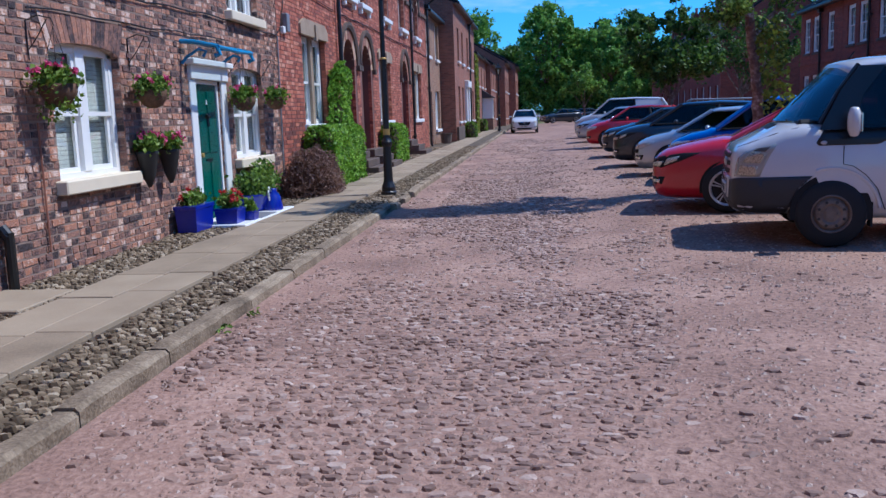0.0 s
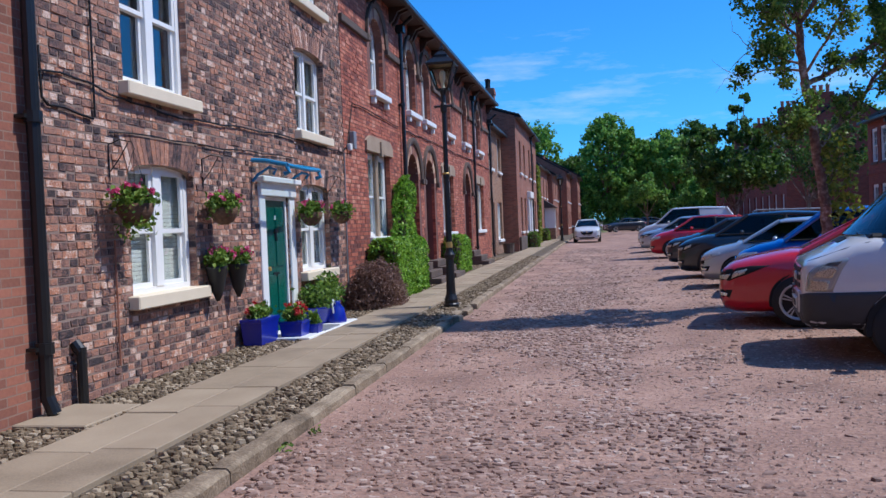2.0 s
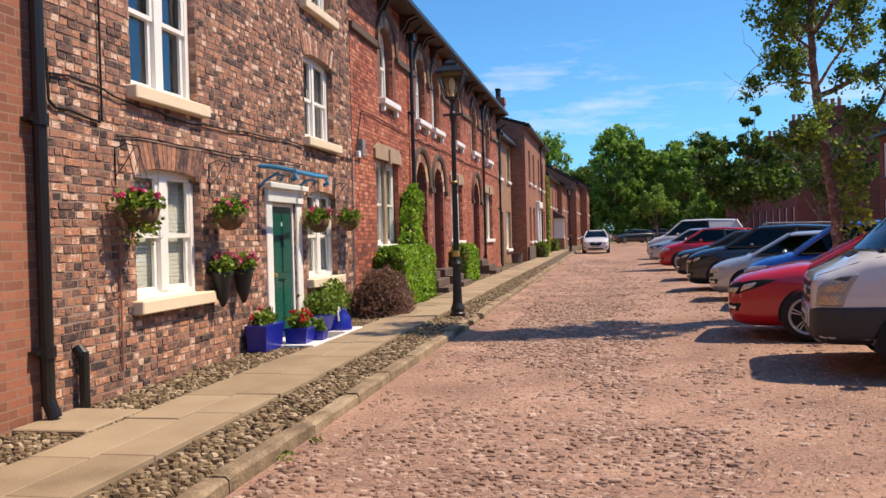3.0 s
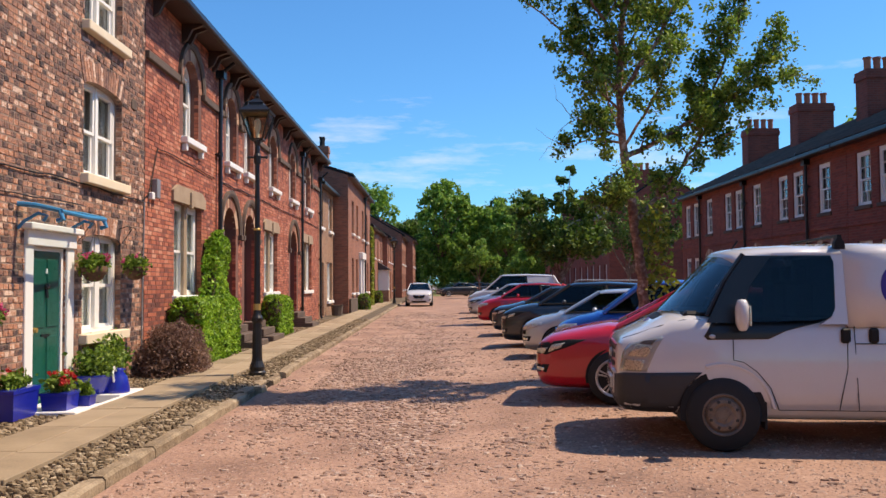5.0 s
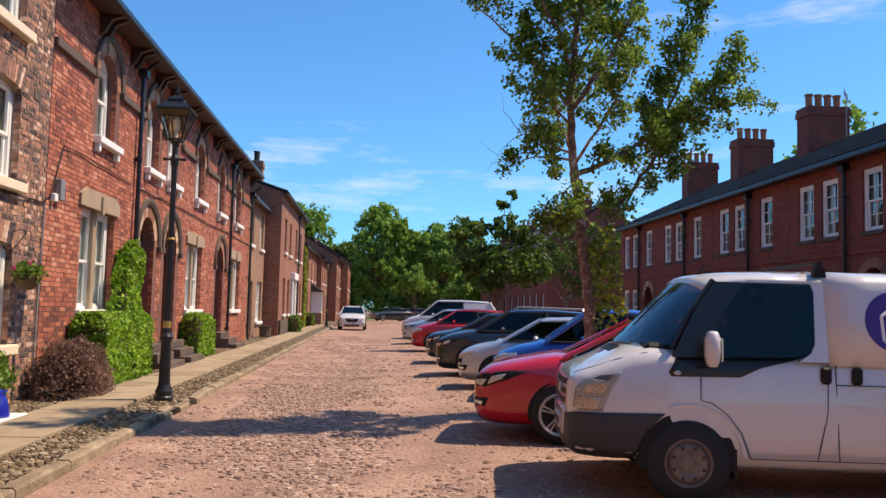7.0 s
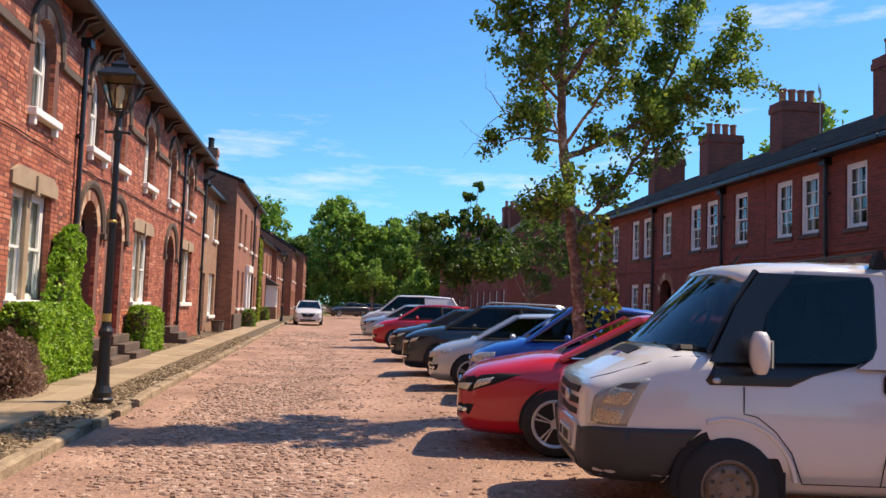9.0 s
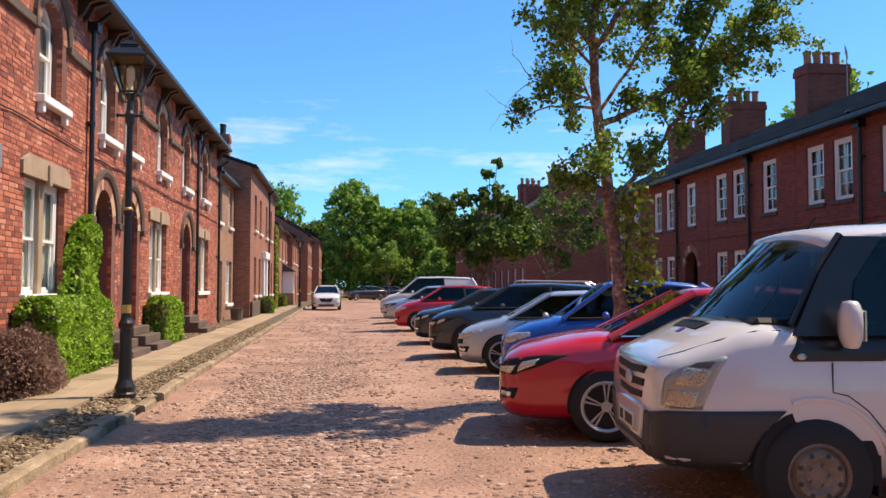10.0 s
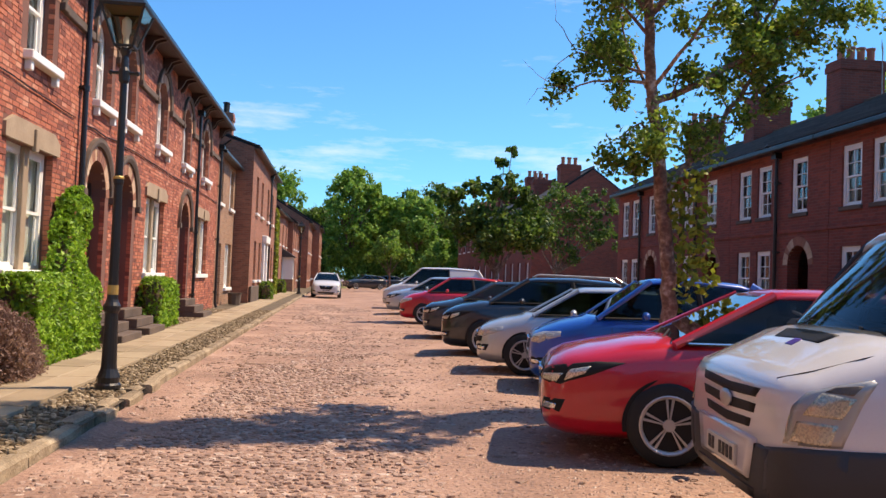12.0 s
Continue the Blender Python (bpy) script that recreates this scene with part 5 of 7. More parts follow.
    # dark cabin: parcel floor, dashboard and seats
    bm = boxes((cowl + 0.05, tail - 0.08, -hb * 0.93, hb * 0.93, belt - 0.012, belt + 0.026))
    part("cabin_lining", bm, "trim", V)
    for sx, sy in ((roof0 + 0.25, -0.36), (roof0 + 0.25, 0.36), (roof0 + 1.1, -0.36), (roof0 + 1.1, 0.36)):
        part("seat", boxes((sx, sx + 0.14, sy - 0.22, sy + 0.22, belt + 0.026, belt + 0.22), (sx + 0.02, sx + 0.12, sy - 0.12, sy + 0.12, belt + 0.22, belt + 0.36), bevel=0.03), "trim", V)
    for s in (-1, 1):
        m = part("mirror", blob((cowl + 0.60, s * (hw + 0.08), belt + 0.05), (0.055, 0.10, 0.062)), paint, V, smooth=True)
        arch(V, axle, s * hw * 0.985, r, s)
        arch(V, axle + base, s * hw * 0.99, r, s)
        wheel(V, axle, s * (hw - 0.08), r, 0.22, s, "alloy", spokes)
        wheel(V, axle + base, s * (hw - 0.08), r, 0.22, s, "alloy", spokes)
        # headlamp: dark housing with bright reflectors, laid round the front corner
        w = (1.0, -s * 0.55, 0.0)
        far = 1 if s < 0 else -1
        # outline runs from the grille round the corner; u grows to the car's side
        um = hw * 0.74 / math.hypot(1, 0.55) + 0.13
        if head == "long":
            o1 = [(um - 0.22, nose - 0.10), (um + 0.06, nose - 0.115), (um + 0.22, nose - 0.03), (um + 0.35, nose + 0.075), (um + 0.22, nose + 0.075), (um - 0.04, nose + 0.02), (um - 0.22, nose - 0.035)]
            o2 = [(um - 0.16, nose - 0.090), (um + 0.03, nose - 0.100), (um + 0.07, nose - 0.03), (um - 0.14, nose - 0.050)]
            o3 = [(um + 0.09, nose - 0.085), (um + 0.19, nose - 0.02), (um + 0.20, nose + 0.035), (um + 0.11, nose + 0.005)]
        else:
            o1 = [(um - 0.16, nose - 0.07), (um + 0.02, nose - 0.085), (um + 0.22, nose + 0.02), (um + 0.20, nose + 0.08), (um + 0.0, nose + 0.07), (um - 0.15, nose + 0.01)]
            o2 = [(um - 0.12, nose - 0.055), (um + 0.01, nose - 0.065), (um + 0.03, nose + 0.04), (um - 0.11, nose + 0.005)]
            o3 = [(um + 0.05, nose - 0.04), (um + 0.16, nose + 0.01), (um + 0.15, nose + 0.05), (um + 0.06, nose + 0.045)]
        lamp = decal(V, tree, "headlight", "trim" if head == "long" else "alloy", [(-far * u, v) for u, v in o1], w, "swept headlight with bright reflectors", 0.006)
        if lamp:
            decal(lamp, tree, "reflector", "reflector", [(-far * u, v) for u, v in o2], w, "", 0.011, 0.004)
            decal(lamp, tree, "reflector", "reflector", [(-far * u, v) for u, v in o3], w, "", 0.011, 0.004)
        fog = decal(V, tree, "fog_recess", "trim", [(-far * u, v) for u, v in ((um - 0.16, 0.37), (um + 0.06, 0.36), (um + 0.10, 0.46), (um - 0.10, 0.46))], w, "", 0.004)
        if fog:
            decal(fog, tree, "fog_lamp", "chrome", [(-far * u, v) for u, v in ((um - 0.10, 0.385), (um + 0.03, 0.38), (um + 0.04, 0.42), (um - 0.08, 0.43))], w, "", 0.010, 0.004)
        bm = bmesh.new()
        for xx in (cowl + 0.18, bx_ + 0.08, tail - 0.45):
            box(bm, xx, xx + 0.008, s * hw * 0.998 - 0.004, s * hw * 0.998 + 0.004, 0.34, belt - 0.1)
        part("door_seam", bm, "ink", V)
        for xx in (bx_ - 0.12, tail - 0.62):
            part("door_handle", boxes((xx, xx + 0.18, s * hw - 0.01, s * hw + 0.03, belt - 0.2, belt - 0.16), bevel=0.008), paint, V)
        part("tail_lamp", blob((L - 0.14, s * hw * 0.78, belt - 0.16), (0.12, 0.12, 0.12)), "red_door", V, smooth=True)
    fw = (1, 0, 0)
    gw = hw * 0.50
    g0, g1 = (nose - 0.13, nose - 0.02) if grille == "slim" else (nose - 0.24, nose - 0.01)
    gr = decal(V, tree, "grille", "trim", [(-gw, g1), (-gw * 0.72, g0), (gw * 0.72, g0), (gw, g1)], fw, "dark grille", 0.005)
    if gr:
        decal(gr, tree, "grille_bar", "chrome", [(-gw * 0.9, g1 - 0.02), (-gw * 0.6, g1 - 0.045), (gw * 0.6, g1 - 0.045), (gw * 0.9, g1 - 0.02), (0, g1 - 0.028)], fw, "", 0.012, 0.004)
    decal(V, tree, "lower_grille", "trim", [(-hw * 0.60, 0.36), (-hw * 0.5, 0.25), (hw * 0.5, 0.25), (hw * 0.60, 0.36)], fw, "", 0.005)
    part("badge", cyls(((-0.022, 0, nose - 0.07), (0.0, 0, nose - 0.07), 0.05), n=14), "chrome", V)
    plate(V, -0.006, 0, 0.46)
    part("sill_trim", boxes((axle + 0.4, axle + base - 0.4, -hw * 0.985, hw * 0.985, 0.155, 0.24), bevel=0.01), "trim", V)
    if bumper:
        decal(V, tree, "bumper_strip", bumper, [(-hw * 0.86, 0.50), (0, 0.44), (hw * 0.86, 0.50), (hw * 0.86, 0.58), (0, 0.55), (-hw * 0.86, 0.58)], fw, "", 0.02, 0.03)
    if rails:
        for s in (-1, 1):
            part("roof_rail", tube(bmesh.new(), [(roof0 + 0.1, s * ht * 0.93, H), (roof0 + 0.2, s * ht * 0.93, H + 0.05), (roof1 - 0.1, s * ht * 0.93, H + 0.03), (roof1 + 0.02, s * ht * 0.93, H - 0.04)], 0.016, 6), "alloy", V)
    bm = bmesh.new()
    for s in (-0.35, 0.12):
        tube(bm, [(cowl - 0.03, s, belt + 0.02), (cowl + 0.09, s + 0.42, belt + 0.075)], 0.008, 5)
    part("wiper", bm, "trim", V)
    return V


def van(x, y, turn):
    V = thing("van", (x, y, gx(x + 1.5, y)), "white panel van with grey plastic bumper and purple round emblem", "van", "parked cars", turn=turn)
    V.matrix_basis = V.matrix_basis @ Matrix.Diagonal((0.92, 0.92, 0.92, 1))
    hw, L, H = 0.972, 4.6, 1.915
    st = [(0.0, 0.42, 0.90, 0.70, 0.0), (0.02, 0.36, 0.955, 0.79, 0.012), (0.06, 0.335, 0.995, 0.845, 0.025), (0.16, 0.325, 1.03, 0.89, 0.04), (0.32, 0.32, 1.10, 0.925, 0.05),
          (0.50, 0.32, 1.185, 0.95, 0.065), (0.66, 0.31, 1.225, 0.96, 0.04), (0.80, 0.27, 1.225, 0.968, 0.0), (1.0, 0.27, 1.205, hw, -0.005), (2.2, 0.27, 1.205, hw, 0.0), (3.5, 0.27, 1.205, hw, 0.0), (L - 0.1, 0.30, 1.205, hw, 0.0), (L, 0.36, 1.19, hw * 0.97, 0.0)]
    bm = loft(bmesh.new(), hull(st))
    tree = BVHTree.FromBMesh(bm)
    part("body", bm, "car_white", V, smooth=True)

    def ys(z):
        return 0.962 - max(0.0, z - 1.15) * 0.20

    # load space above the belt
    rings = []
    for xx, k in ((2.03, 1.0), (2.4, 1.0), (3.4, 1.0), (L - 0.12, 1.0), (L - 0.02, 0.97)):
        q = [(ys(1.15), 1.13), (ys(1.5), 1.5), (ys(1.72), 1.72), (0.835, 1.79), (0.79, 1.845), (0.70, 1.878), (0.45, H - 0.010), (0, H)]
        q = [(a * k, b - (1 - k) * 0.9) for a, b in q]
        rings.append([(xx, -a, b) for a, b in q] + [(xx, a, b) for a, b in q[-2::-1]])
    part("load_body", loft(bmesh.new(), rings), "car_white", V, smooth=True)
    # cab roof: a thick domed skin whose front edge bows forward over the windscreen
    rings = []
    for xx, zz, k in ((0.99, 1.812, 0.90), (1.02, 1.842, 0.925), (1.10, 1.868, 0.95), (1.28, 1.893, 0.98), (1.6, 1.908, 1.0), (2.03, H, 1.0)):
        q = [(0, zz), (0.40, zz - 0.008), (0.70 * k, zz - 0.040), (0.79 * k, zz - 0.075), (0.84 * k, zz - 0.118), (0.82 * k, zz - 0.130), (0, zz - 0.06)]
        back = 0.13 * max(0.0, (1.6 - xx) / 0.6)
        rings.append([(xx + back * (a / 0.84) ** 2, -a, b) for a, b in q] + [(xx + back * (a / 0.84) ** 2, a, b) for a, b in q[-2:0:-1]])
    part("cab_roof", loft(bmesh.new(), rings), "car_white", V, smooth=True)
    n = 10
    vs = []
    for k in range(n + 1):
        t = 2 * k / n - 1
        vs += [(0.46 + 0.34 * t ** 2, t * 0.875, 1.262), (0.755 + 0.22 * t ** 2, t * 0.83, 1.56), (1.015 + 0.15 * t * t, t * 0.765, 1.818 - 0.035 * t * t)]
    raw("windscreen", vs, [q for k in range(n) for q in ((3 * k, 3 * k + 3, 3 * k + 4, 3 * k + 1), (3 * k + 1, 3 * k + 4, 3 * k + 5, 3 * k + 2))], "car_glass", V, smooth=True)
    part("dashboard", boxes((0.62, 1.12, -0.80, 0.80, 1.20, 1.275), bevel=0.03), "trim", V)
    part("cab_lining", boxes((1.12, 2.02, -0.86, 0.86, 1.19, 1.215)), "trim", V)
    part("bulkhead", boxes((2.02, 2.028, -0.80, 0.80, 1.2, 1.78)), "trim", V)
    bm = bmesh.new()
    tube(bm, [(1.10 + 0.10 * math.sin(t), 0.42 + 0.19 * math.cos(t), 1.38 + 0.15 * math.sin(t)) for t in np.linspace(0, 2 * math.pi, 17)], 0.014, 6)
    tube(bm, [(1.05, 0.24, 1.38), (1.08, 0.42, 1.36), (1.05, 0.60, 1.38)], 0.014, 6)
    part("steering_wheel", bm, "trim", V)
    for sy in (-0.5, -0.05, 0.45):
        part("seat", boxes((1.66, 1.82, sy - 0.2, sy + 0.2, 1.215, 1.54), (1.69, 1.79, sy - 0.12, sy + 0.12, 1.54, 1.70), bevel=0.03), "trim", V)
    for s in (-1, 1):
        out = (0, -s, 0)
        fl = s  # along this view u runs with x on the near side and against it on the far side

        def flank(pts):
            return [(fl * a, b) for a, b in pts]

        bm = bmesh.new()
        tube(bm, [(0.82, s * 0.885, 1.23), (0.99, s * 0.845, 1.56), (1.17, s * 0.775, 1.80)], 0.026, 8)
        part("windscreen_pillar", bm, "black", V)
        bm = bmesh.new()
        prism(bm, [(a, s * (ys(b) - 0.002), b) for a, b in ((0.80, 1.17), (0.845, 1.25), (1.00, 1.56), (1.17, 1.79), (1.41, 1.785), (1.20, 1.50), (1.13, 1.17))], (0, -s * 0.02, 0))
        part("quarter_panel", bm, "black", V, "black quarter panel by the cab window")
        quad_glass(V, "cab_window", [(1.13, s * ys(1.17), 1.17), (1.78, s * ys(1.19), 1.19), (1.90, s * ys(1.225), 1.225), (1.935, s * ys(1.30), 1.30), (1.955, s * ys(1.72), 1.72), (1.93, s * ys(1.78), 1.78), (1.41, s * ys(1.785), 1.785), (1.20, s * ys(1.50), 1.50)], "dark cab window")
        decal(V, tree, "window_surround", "black", flank([(0.775, 1.045), (0.80, 1.015), (1.34, 1.02), (1.50, 1.095), (1.80, 1.168), (1.88, 1.195), (0.90, 1.20), (0.86, 1.19)]), out, "black surround under the cab window", 0.005, 0.02, 8, 5)
        part("door_badge", blob((0.845, s * 0.972, 1.045), (0.03, 0.008, 0.02)), "alloy", V, smooth=True)
        bm = bmesh.new()
        prism(bm, [(a, s * (ys(b) + 0.002), b) for a, b in ((1.80, 1.155), (2.035, 1.155), (2.035, 1.80), (1.42, 1.81), (1.40, 1.787), (1.93, 1.782), (1.957, 1.72), (1.937, 1.30), (1.90, 1.222))], (0, -s * 0.03, 0))
        part("door_pillar", bm, "car_white", V)
        bm = blob((0, 0, 0), (1, 1, 1))
        for v in bm.verts:
            r = max(abs(c) for c in v.co)
            v.co = Vector([math.copysign(abs(c) ** 0.55, c) for c in v.co]) * (0.55 + 0.45 * r)
            v.co = Vector((1.09 + 0.062 * v.co.x, s * 1.09 + 0.095 * v.co.y, 1.245 + 0.145 * v.co.z))
        mir = part("mirror", bm, "car_white", V, "white wing mirror", smooth=True)
        part("mirror_glass", boxes((1.148, 1.158, s * 1.04, s * 1.15, 1.15, 1.33)), "chrome", mir)
        part("mirror_arm", cyls(((1.12, s * 0.93, 1.14), (1.12, s * 1.03, 1.18), 0.03)), "trim", V)
        arch(V, 0.93, s * hw * 0.99, 0.35, s)
        arch(V, 3.65, s * hw * 0.99, 0.345, s)
        wheel(V, 0.93, s * (hw - 0.08), 0.335, 0.22, s, "steel_rim", 0)
        wheel(V, 3.65, s * (hw - 0.08), 0.335, 0.22, s, "steel_rim", 0)
        # white lip over the front wheel, up to the door
        pts = [(0.93 + 0.455 * math.cos(t), s * (hw - 0.012), 0.335 + 0.455 * math.sin(t)) for t in np.linspace(0.12, 1.9, 14)]
        part("arch_lip", tube(bmesh.new(), pts, 0.022, 6), "car_white", V)
        # tall headlamp wrapped round the corner
        w = (1.0, -s * 0.6, 0.0)
        un = math.hypot(1, 0.6)
        uc = lambda px, py: s * (0.6 * px + py) / un
        ring = [(0.70, 0.715), (0.735, 0.90), (0.775, 0.965), (0.88, 1.01), (0.985, 1.045), (1.005, 1.03), (0.97, 0.93), (0.915, 0.715)]
        lamp = decal(V, tree, "headlight", "alloy", [(s * u, v) for u, v in ring], w, "tall slightly yellowed headlight", 0.004)
        if lamp:
            decal(lamp, tree, "reflector", "reflector", [(s * u, v) for u, v in ((0.735, 0.73), (0.88, 0.72), (0.90, 0.82), (0.76, 0.83))], w, "", 0.009, 0.004)
            decal(lamp, tree, "reflector", "reflector", [(s * u, v) for u, v in ((0.78, 0.86), (0.91, 0.85), (0.95, 0.95), (0.83, 0.97))], w, "", 0.009, 0.004)
            decal(lamp, tree, "indicator", "steel_rim", [(s * u, v) for u, v in ((0.84, 0.975), (0.94, 0.965), (0.965, 1.015), (0.87, 1.0))], w, "", 0.009, 0.004)
            g = decal(lamp, tree, "cover", "lens", [(s * u, v) for u, v in ring], w, "", 0.016, 0.010)
            g.visible_shadow = False
        # panel joints and handles
        bm = bmesh.new()
        o = s * (hw + 0.0005)
        for pts in ([(1.03, 1.01), (1.03, 0.83), (1.12, 0.81), (1.24, 0.72), (1.35, 0.58), (1.42, 0.38)], [(2.03, 1.14), (2.02, 0.75), (1.94, 0.38)], [(2.085, 1.14), (2.11, 0.38)], [(3.2, 1.20), (3.2, 0.42)], [(1.42, 0.38), (3.2, 0.38)], [(2.09, 0.98), (3.2, 0.98)]):
            tube(bm, [(a, s * (hw * (1.0 if b < 1.05 else 0.99) - 0.002), b) for a, b in pts], 0.005, 4)
        part("panel_joint", bm, "ink", V)
        for xx in (1.965, 2.205):
            part("door_handle", boxes((xx, xx + 0.085, s * hw - 0.02, s * hw + 0.016, 0.985, 1.125), bevel=0.02), "trim", V)
        decal(V, tree, "side_bumper", "grey_trim", flank([(0.06, 0.70), (0.06, 0.31), (0.52, 0.325), (0.57, 0.45), (0.63, 0.60), (0.75, 0.715)]), out, "grey plastic side of the bumper", 0.012, 0.03)
        decal(V, tree, "corner_bumper", "grey_trim", [(s * u, v) for u, v in ((0.52, 0.34), (0.92, 0.32), (0.94, 0.705), (0.75, 0.70), (0.56, 0.67))], w, "", 0.016, 0.03)
        part("mud_flap", boxes((1.30, 1.32, s * 0.78, s * 0.95, 0.20, 0.45)), "rubber", V)
    # front: grey bumper with a white middle, slotted grille, bonnet vent
    fw = (1, 0, 0)
    decal(V, tree, "front_bumper", "grey_trim", [(-0.70, 0.34), (-0.70, 0.66), (-0.52, 0.66), (-0.42, 0.44), (0.42, 0.44), (0.52, 0.66), (0.70, 0.66), (0.70, 0.34)], fw, "grey plastic front bumper", 0.014, 0.03, 6, 4)
    decal(V, tree, "bumper_middle", "car_white", [(-0.50, 0.68), (-0.43, 0.46), (0.43, 0.46), (0.50, 0.68)], fw, "", 0.024, 0.03)
    for z, w2, dz in ((0.915, 0.50, 0.024), (0.83, 0.47, 0.026), (0.745, 0.40, 0.024)):
        decal(V, tree, "grille_slot", "trim", [(-w2, z + dz), (-w2 * 0.93, z - dz), (0, z - dz - 0.02), (w2 * 0.93, z - dz), (w2, z + dz), (0, z + dz - 0.015)], fw, "dark slot of the grille", 0.004, 0.02)
    part("badge", blob((-0.012, 0, 0.83), (0.02, 0.10, 0.05)), "alloy", V, "plain oval badge", smooth=True)
    decal(V, tree, "lower_intake", "ink", [(-0.5, 0.42), (-0.45, 0.345), (0.45, 0.345), (0.5, 0.42)], fw, "", 0.020, 0.02)
    plate(V, -0.032, 0.0, 0.545)
    down = (0, 0, -1)
    decal(V, tree, "bonnet_vent", "trim", [(-0.32, 0.38), (0.32, 0.38), (0.37, 0.47), (-0.37, 0.47)], down, "black vent at the back of the bonnet", 0.004, 0.01)
    decal(V, tree, "bonnet_mark", "purple", [(-0.10, 0.32), (0.0, 0.32), (0.0, 0.38), (-0.10, 0.38)], down, "", 0.003, 0.004)
    for s in (-1, 1):
        pts = []
        for a, b in ((0.06, 0.60), (0.2, 0.72), (0.4, 0.81), (0.6, 0.855), (0.76, 0.875)):
            hit = tree.ray_cast(Vector((a, s * b, 3)), Vector((0, 0, -1)))
            if hit[0]:
                pts.append(hit[0] + Vector((0, 0, 0.001)))
        part("bonnet_joint", tube(bmesh.new(), pts, 0.005, 4), "ink", V)
    bm = bmesh.new()
    for s in (-0.45, 0.1):
        tube(bm, [(0.555, s, 1.268), (0.595, s + 0.5, 1.325)], 0.009, 5)
    part("wiper", bm, "trim", V)
    for xx in (2.03, 3.2, 4.3):
        bm = bmesh.new()
        tube(bm, [(xx, -0.74, 1.90), (xx, -0.71, 1.965), (xx, 0.71, 1.965), (xx, 0.74, 1.90)], 0.018, 6)
        for q in (-1, 1):
            loft(bm, [[(xx + c * w, q * 0.76 + d * 0.035, z) for c, d in ((-1, -1), (1, -1), (1, 1), (-1, 1))] for w, z in ((0.05, 1.84), (0.045, 1.90), (0.022, 1.94), (0.018, 1.975))])
        part("roof_bar", bm, "trim", V)
    part("aerial", cyls(((1.16, -0.30, 1.865), (1.22, -0.30, 1.95), 0.008), n=6), "trim", V)
    # round purple emblem on the side, with a plain white roof shape
    for s in (-1, 1):
        bm = bmesh.new()
        yy = lambda z: s * (ys(z) + 0.008)
        pts = [(2.59 + 0.245 * math.cos(t), yy(1.49 + 0.245 * math.sin(t)), 1.49 + 0.245 * math.sin(t)) for t in np.linspace(0, 2 * math.pi, 33)[:-1]]
        prism(bm, pts, (0, -s * 0.02, 0))
        em = part("emblem", bm, "purple", V, "round purple emblem with a plain white shape")
        bm = bmesh.new()
        for (a, b), (c, d) in (((2.46, 1.30), (2.455, 1.50)), ((2.455, 1.50), (2.56, 1.575)), ((2.56, 1.575), (2.68, 1.49)), ((2.68, 1.49), (2.675, 1.31)), ((2.675, 1.31), (2.60, 1.31)), ((2.60, 1.31), (2.60, 1.42)), ((2.60, 1.42), (2.53, 1.42)), ((2.53, 1.42), (2.53, 1.30)), ((2.53, 1.30), (2.46, 1.30))):
            tube(bm, [(a + 0.02, yy(b + 0.035) - s * 0.012, b + 0.035), (c + 0.02, yy(d + 0.035) - s * 0.012, d + 0.035)], 0.020, 6)
        part("emblem_mark", bm, "white", em)
    return V


van(1.79, 9.00, -8)
car(1.45, 11.82, -13, "car_red", "glossy red hatchback with silver alloy wheels", k=0.98, H=1.38, hood=0.81, nose=0.69, belt=0.92, cowl=1.0, roof0=1.78, roof1=3.15, axle=0.96, r=0.315, line="chrome")
car(2.16, 15.5, -11, "car_blue", "bright blue hatchback beside the birch tree", L=3.9, W=1.72, H=1.56, hood=0.88, belt=1.0, nose=0.73, cowl=0.86, roof0=1.56, roof1=2.85, tail=3.6, axle=0.75, base=2.45, head="round")
car(1.80, 17.35, -11, "car_silver", "small silver hatchback with a black bumper strip", L=3.83, W=1.65, H=1.39, hood=0.80, belt=0.93, nose=0.66, cowl=0.86, roof0=1.55, roof1=2.85, tail=3.55, axle=0.75, base=2.44, head="round", bumper="trim")
car(1.62, 20.1, -11, "car_graphite", "dark grey crossover with silver roof rails", L=4.37, W=1.84, H=1.53, hood=0.92, belt=1.02, nose=0.78, cowl=0.90, roof0=1.62, roof1=3.35, tail=4.1, r=0.35, axle=0.85, base=2.6, rails=True, grille="tall")
car(1.62, 23.9, -7, "car_navy", "dark blue hatchback parked nose to the road", hood=0.82, H=1.42, cowl=0.95, roof0=1.7, belt=0.96)
car(1.50, 29.6, -7, "car_red", "red compact car parked farther along", L=4.0, H=1.50, hood=0.88, belt=1.0, nose=0.72, cowl=0.86, roof0=1.55, roof1=3.0, tail=3.75, base=2.5, axle=0.78, head="round")
car(1.40, 35.2, -6, "car_pale", "pale silver-blue hatchback among the parked cars", cowl=0.95, roof0=1.7, belt=0.97)
car(1.55, 40.5, -6, "car_white", "white van-bodied car at the end of the parked row", L=4.8, W=1.9, H=1.9, hood=1.0, belt=1.15, nose=0.78, cowl=0.9, roof0=1.7, roof1=4.2, tail=4.6, r=0.33, axle=0.85, base=2.95, head="round", panel=True)
car(-1.02, 53.6, 90, "car_white", "white compact crossover with black trim facing down the road", L=4.1, W=1.79, H=1.56, hood=0.92, belt=1.05, nose=0.76, cowl=1.1, roof0=1.75, roof1=3.35, tail=3.95, r=0.33, axle=0.8, base=2.6, head="round", grille="tall")
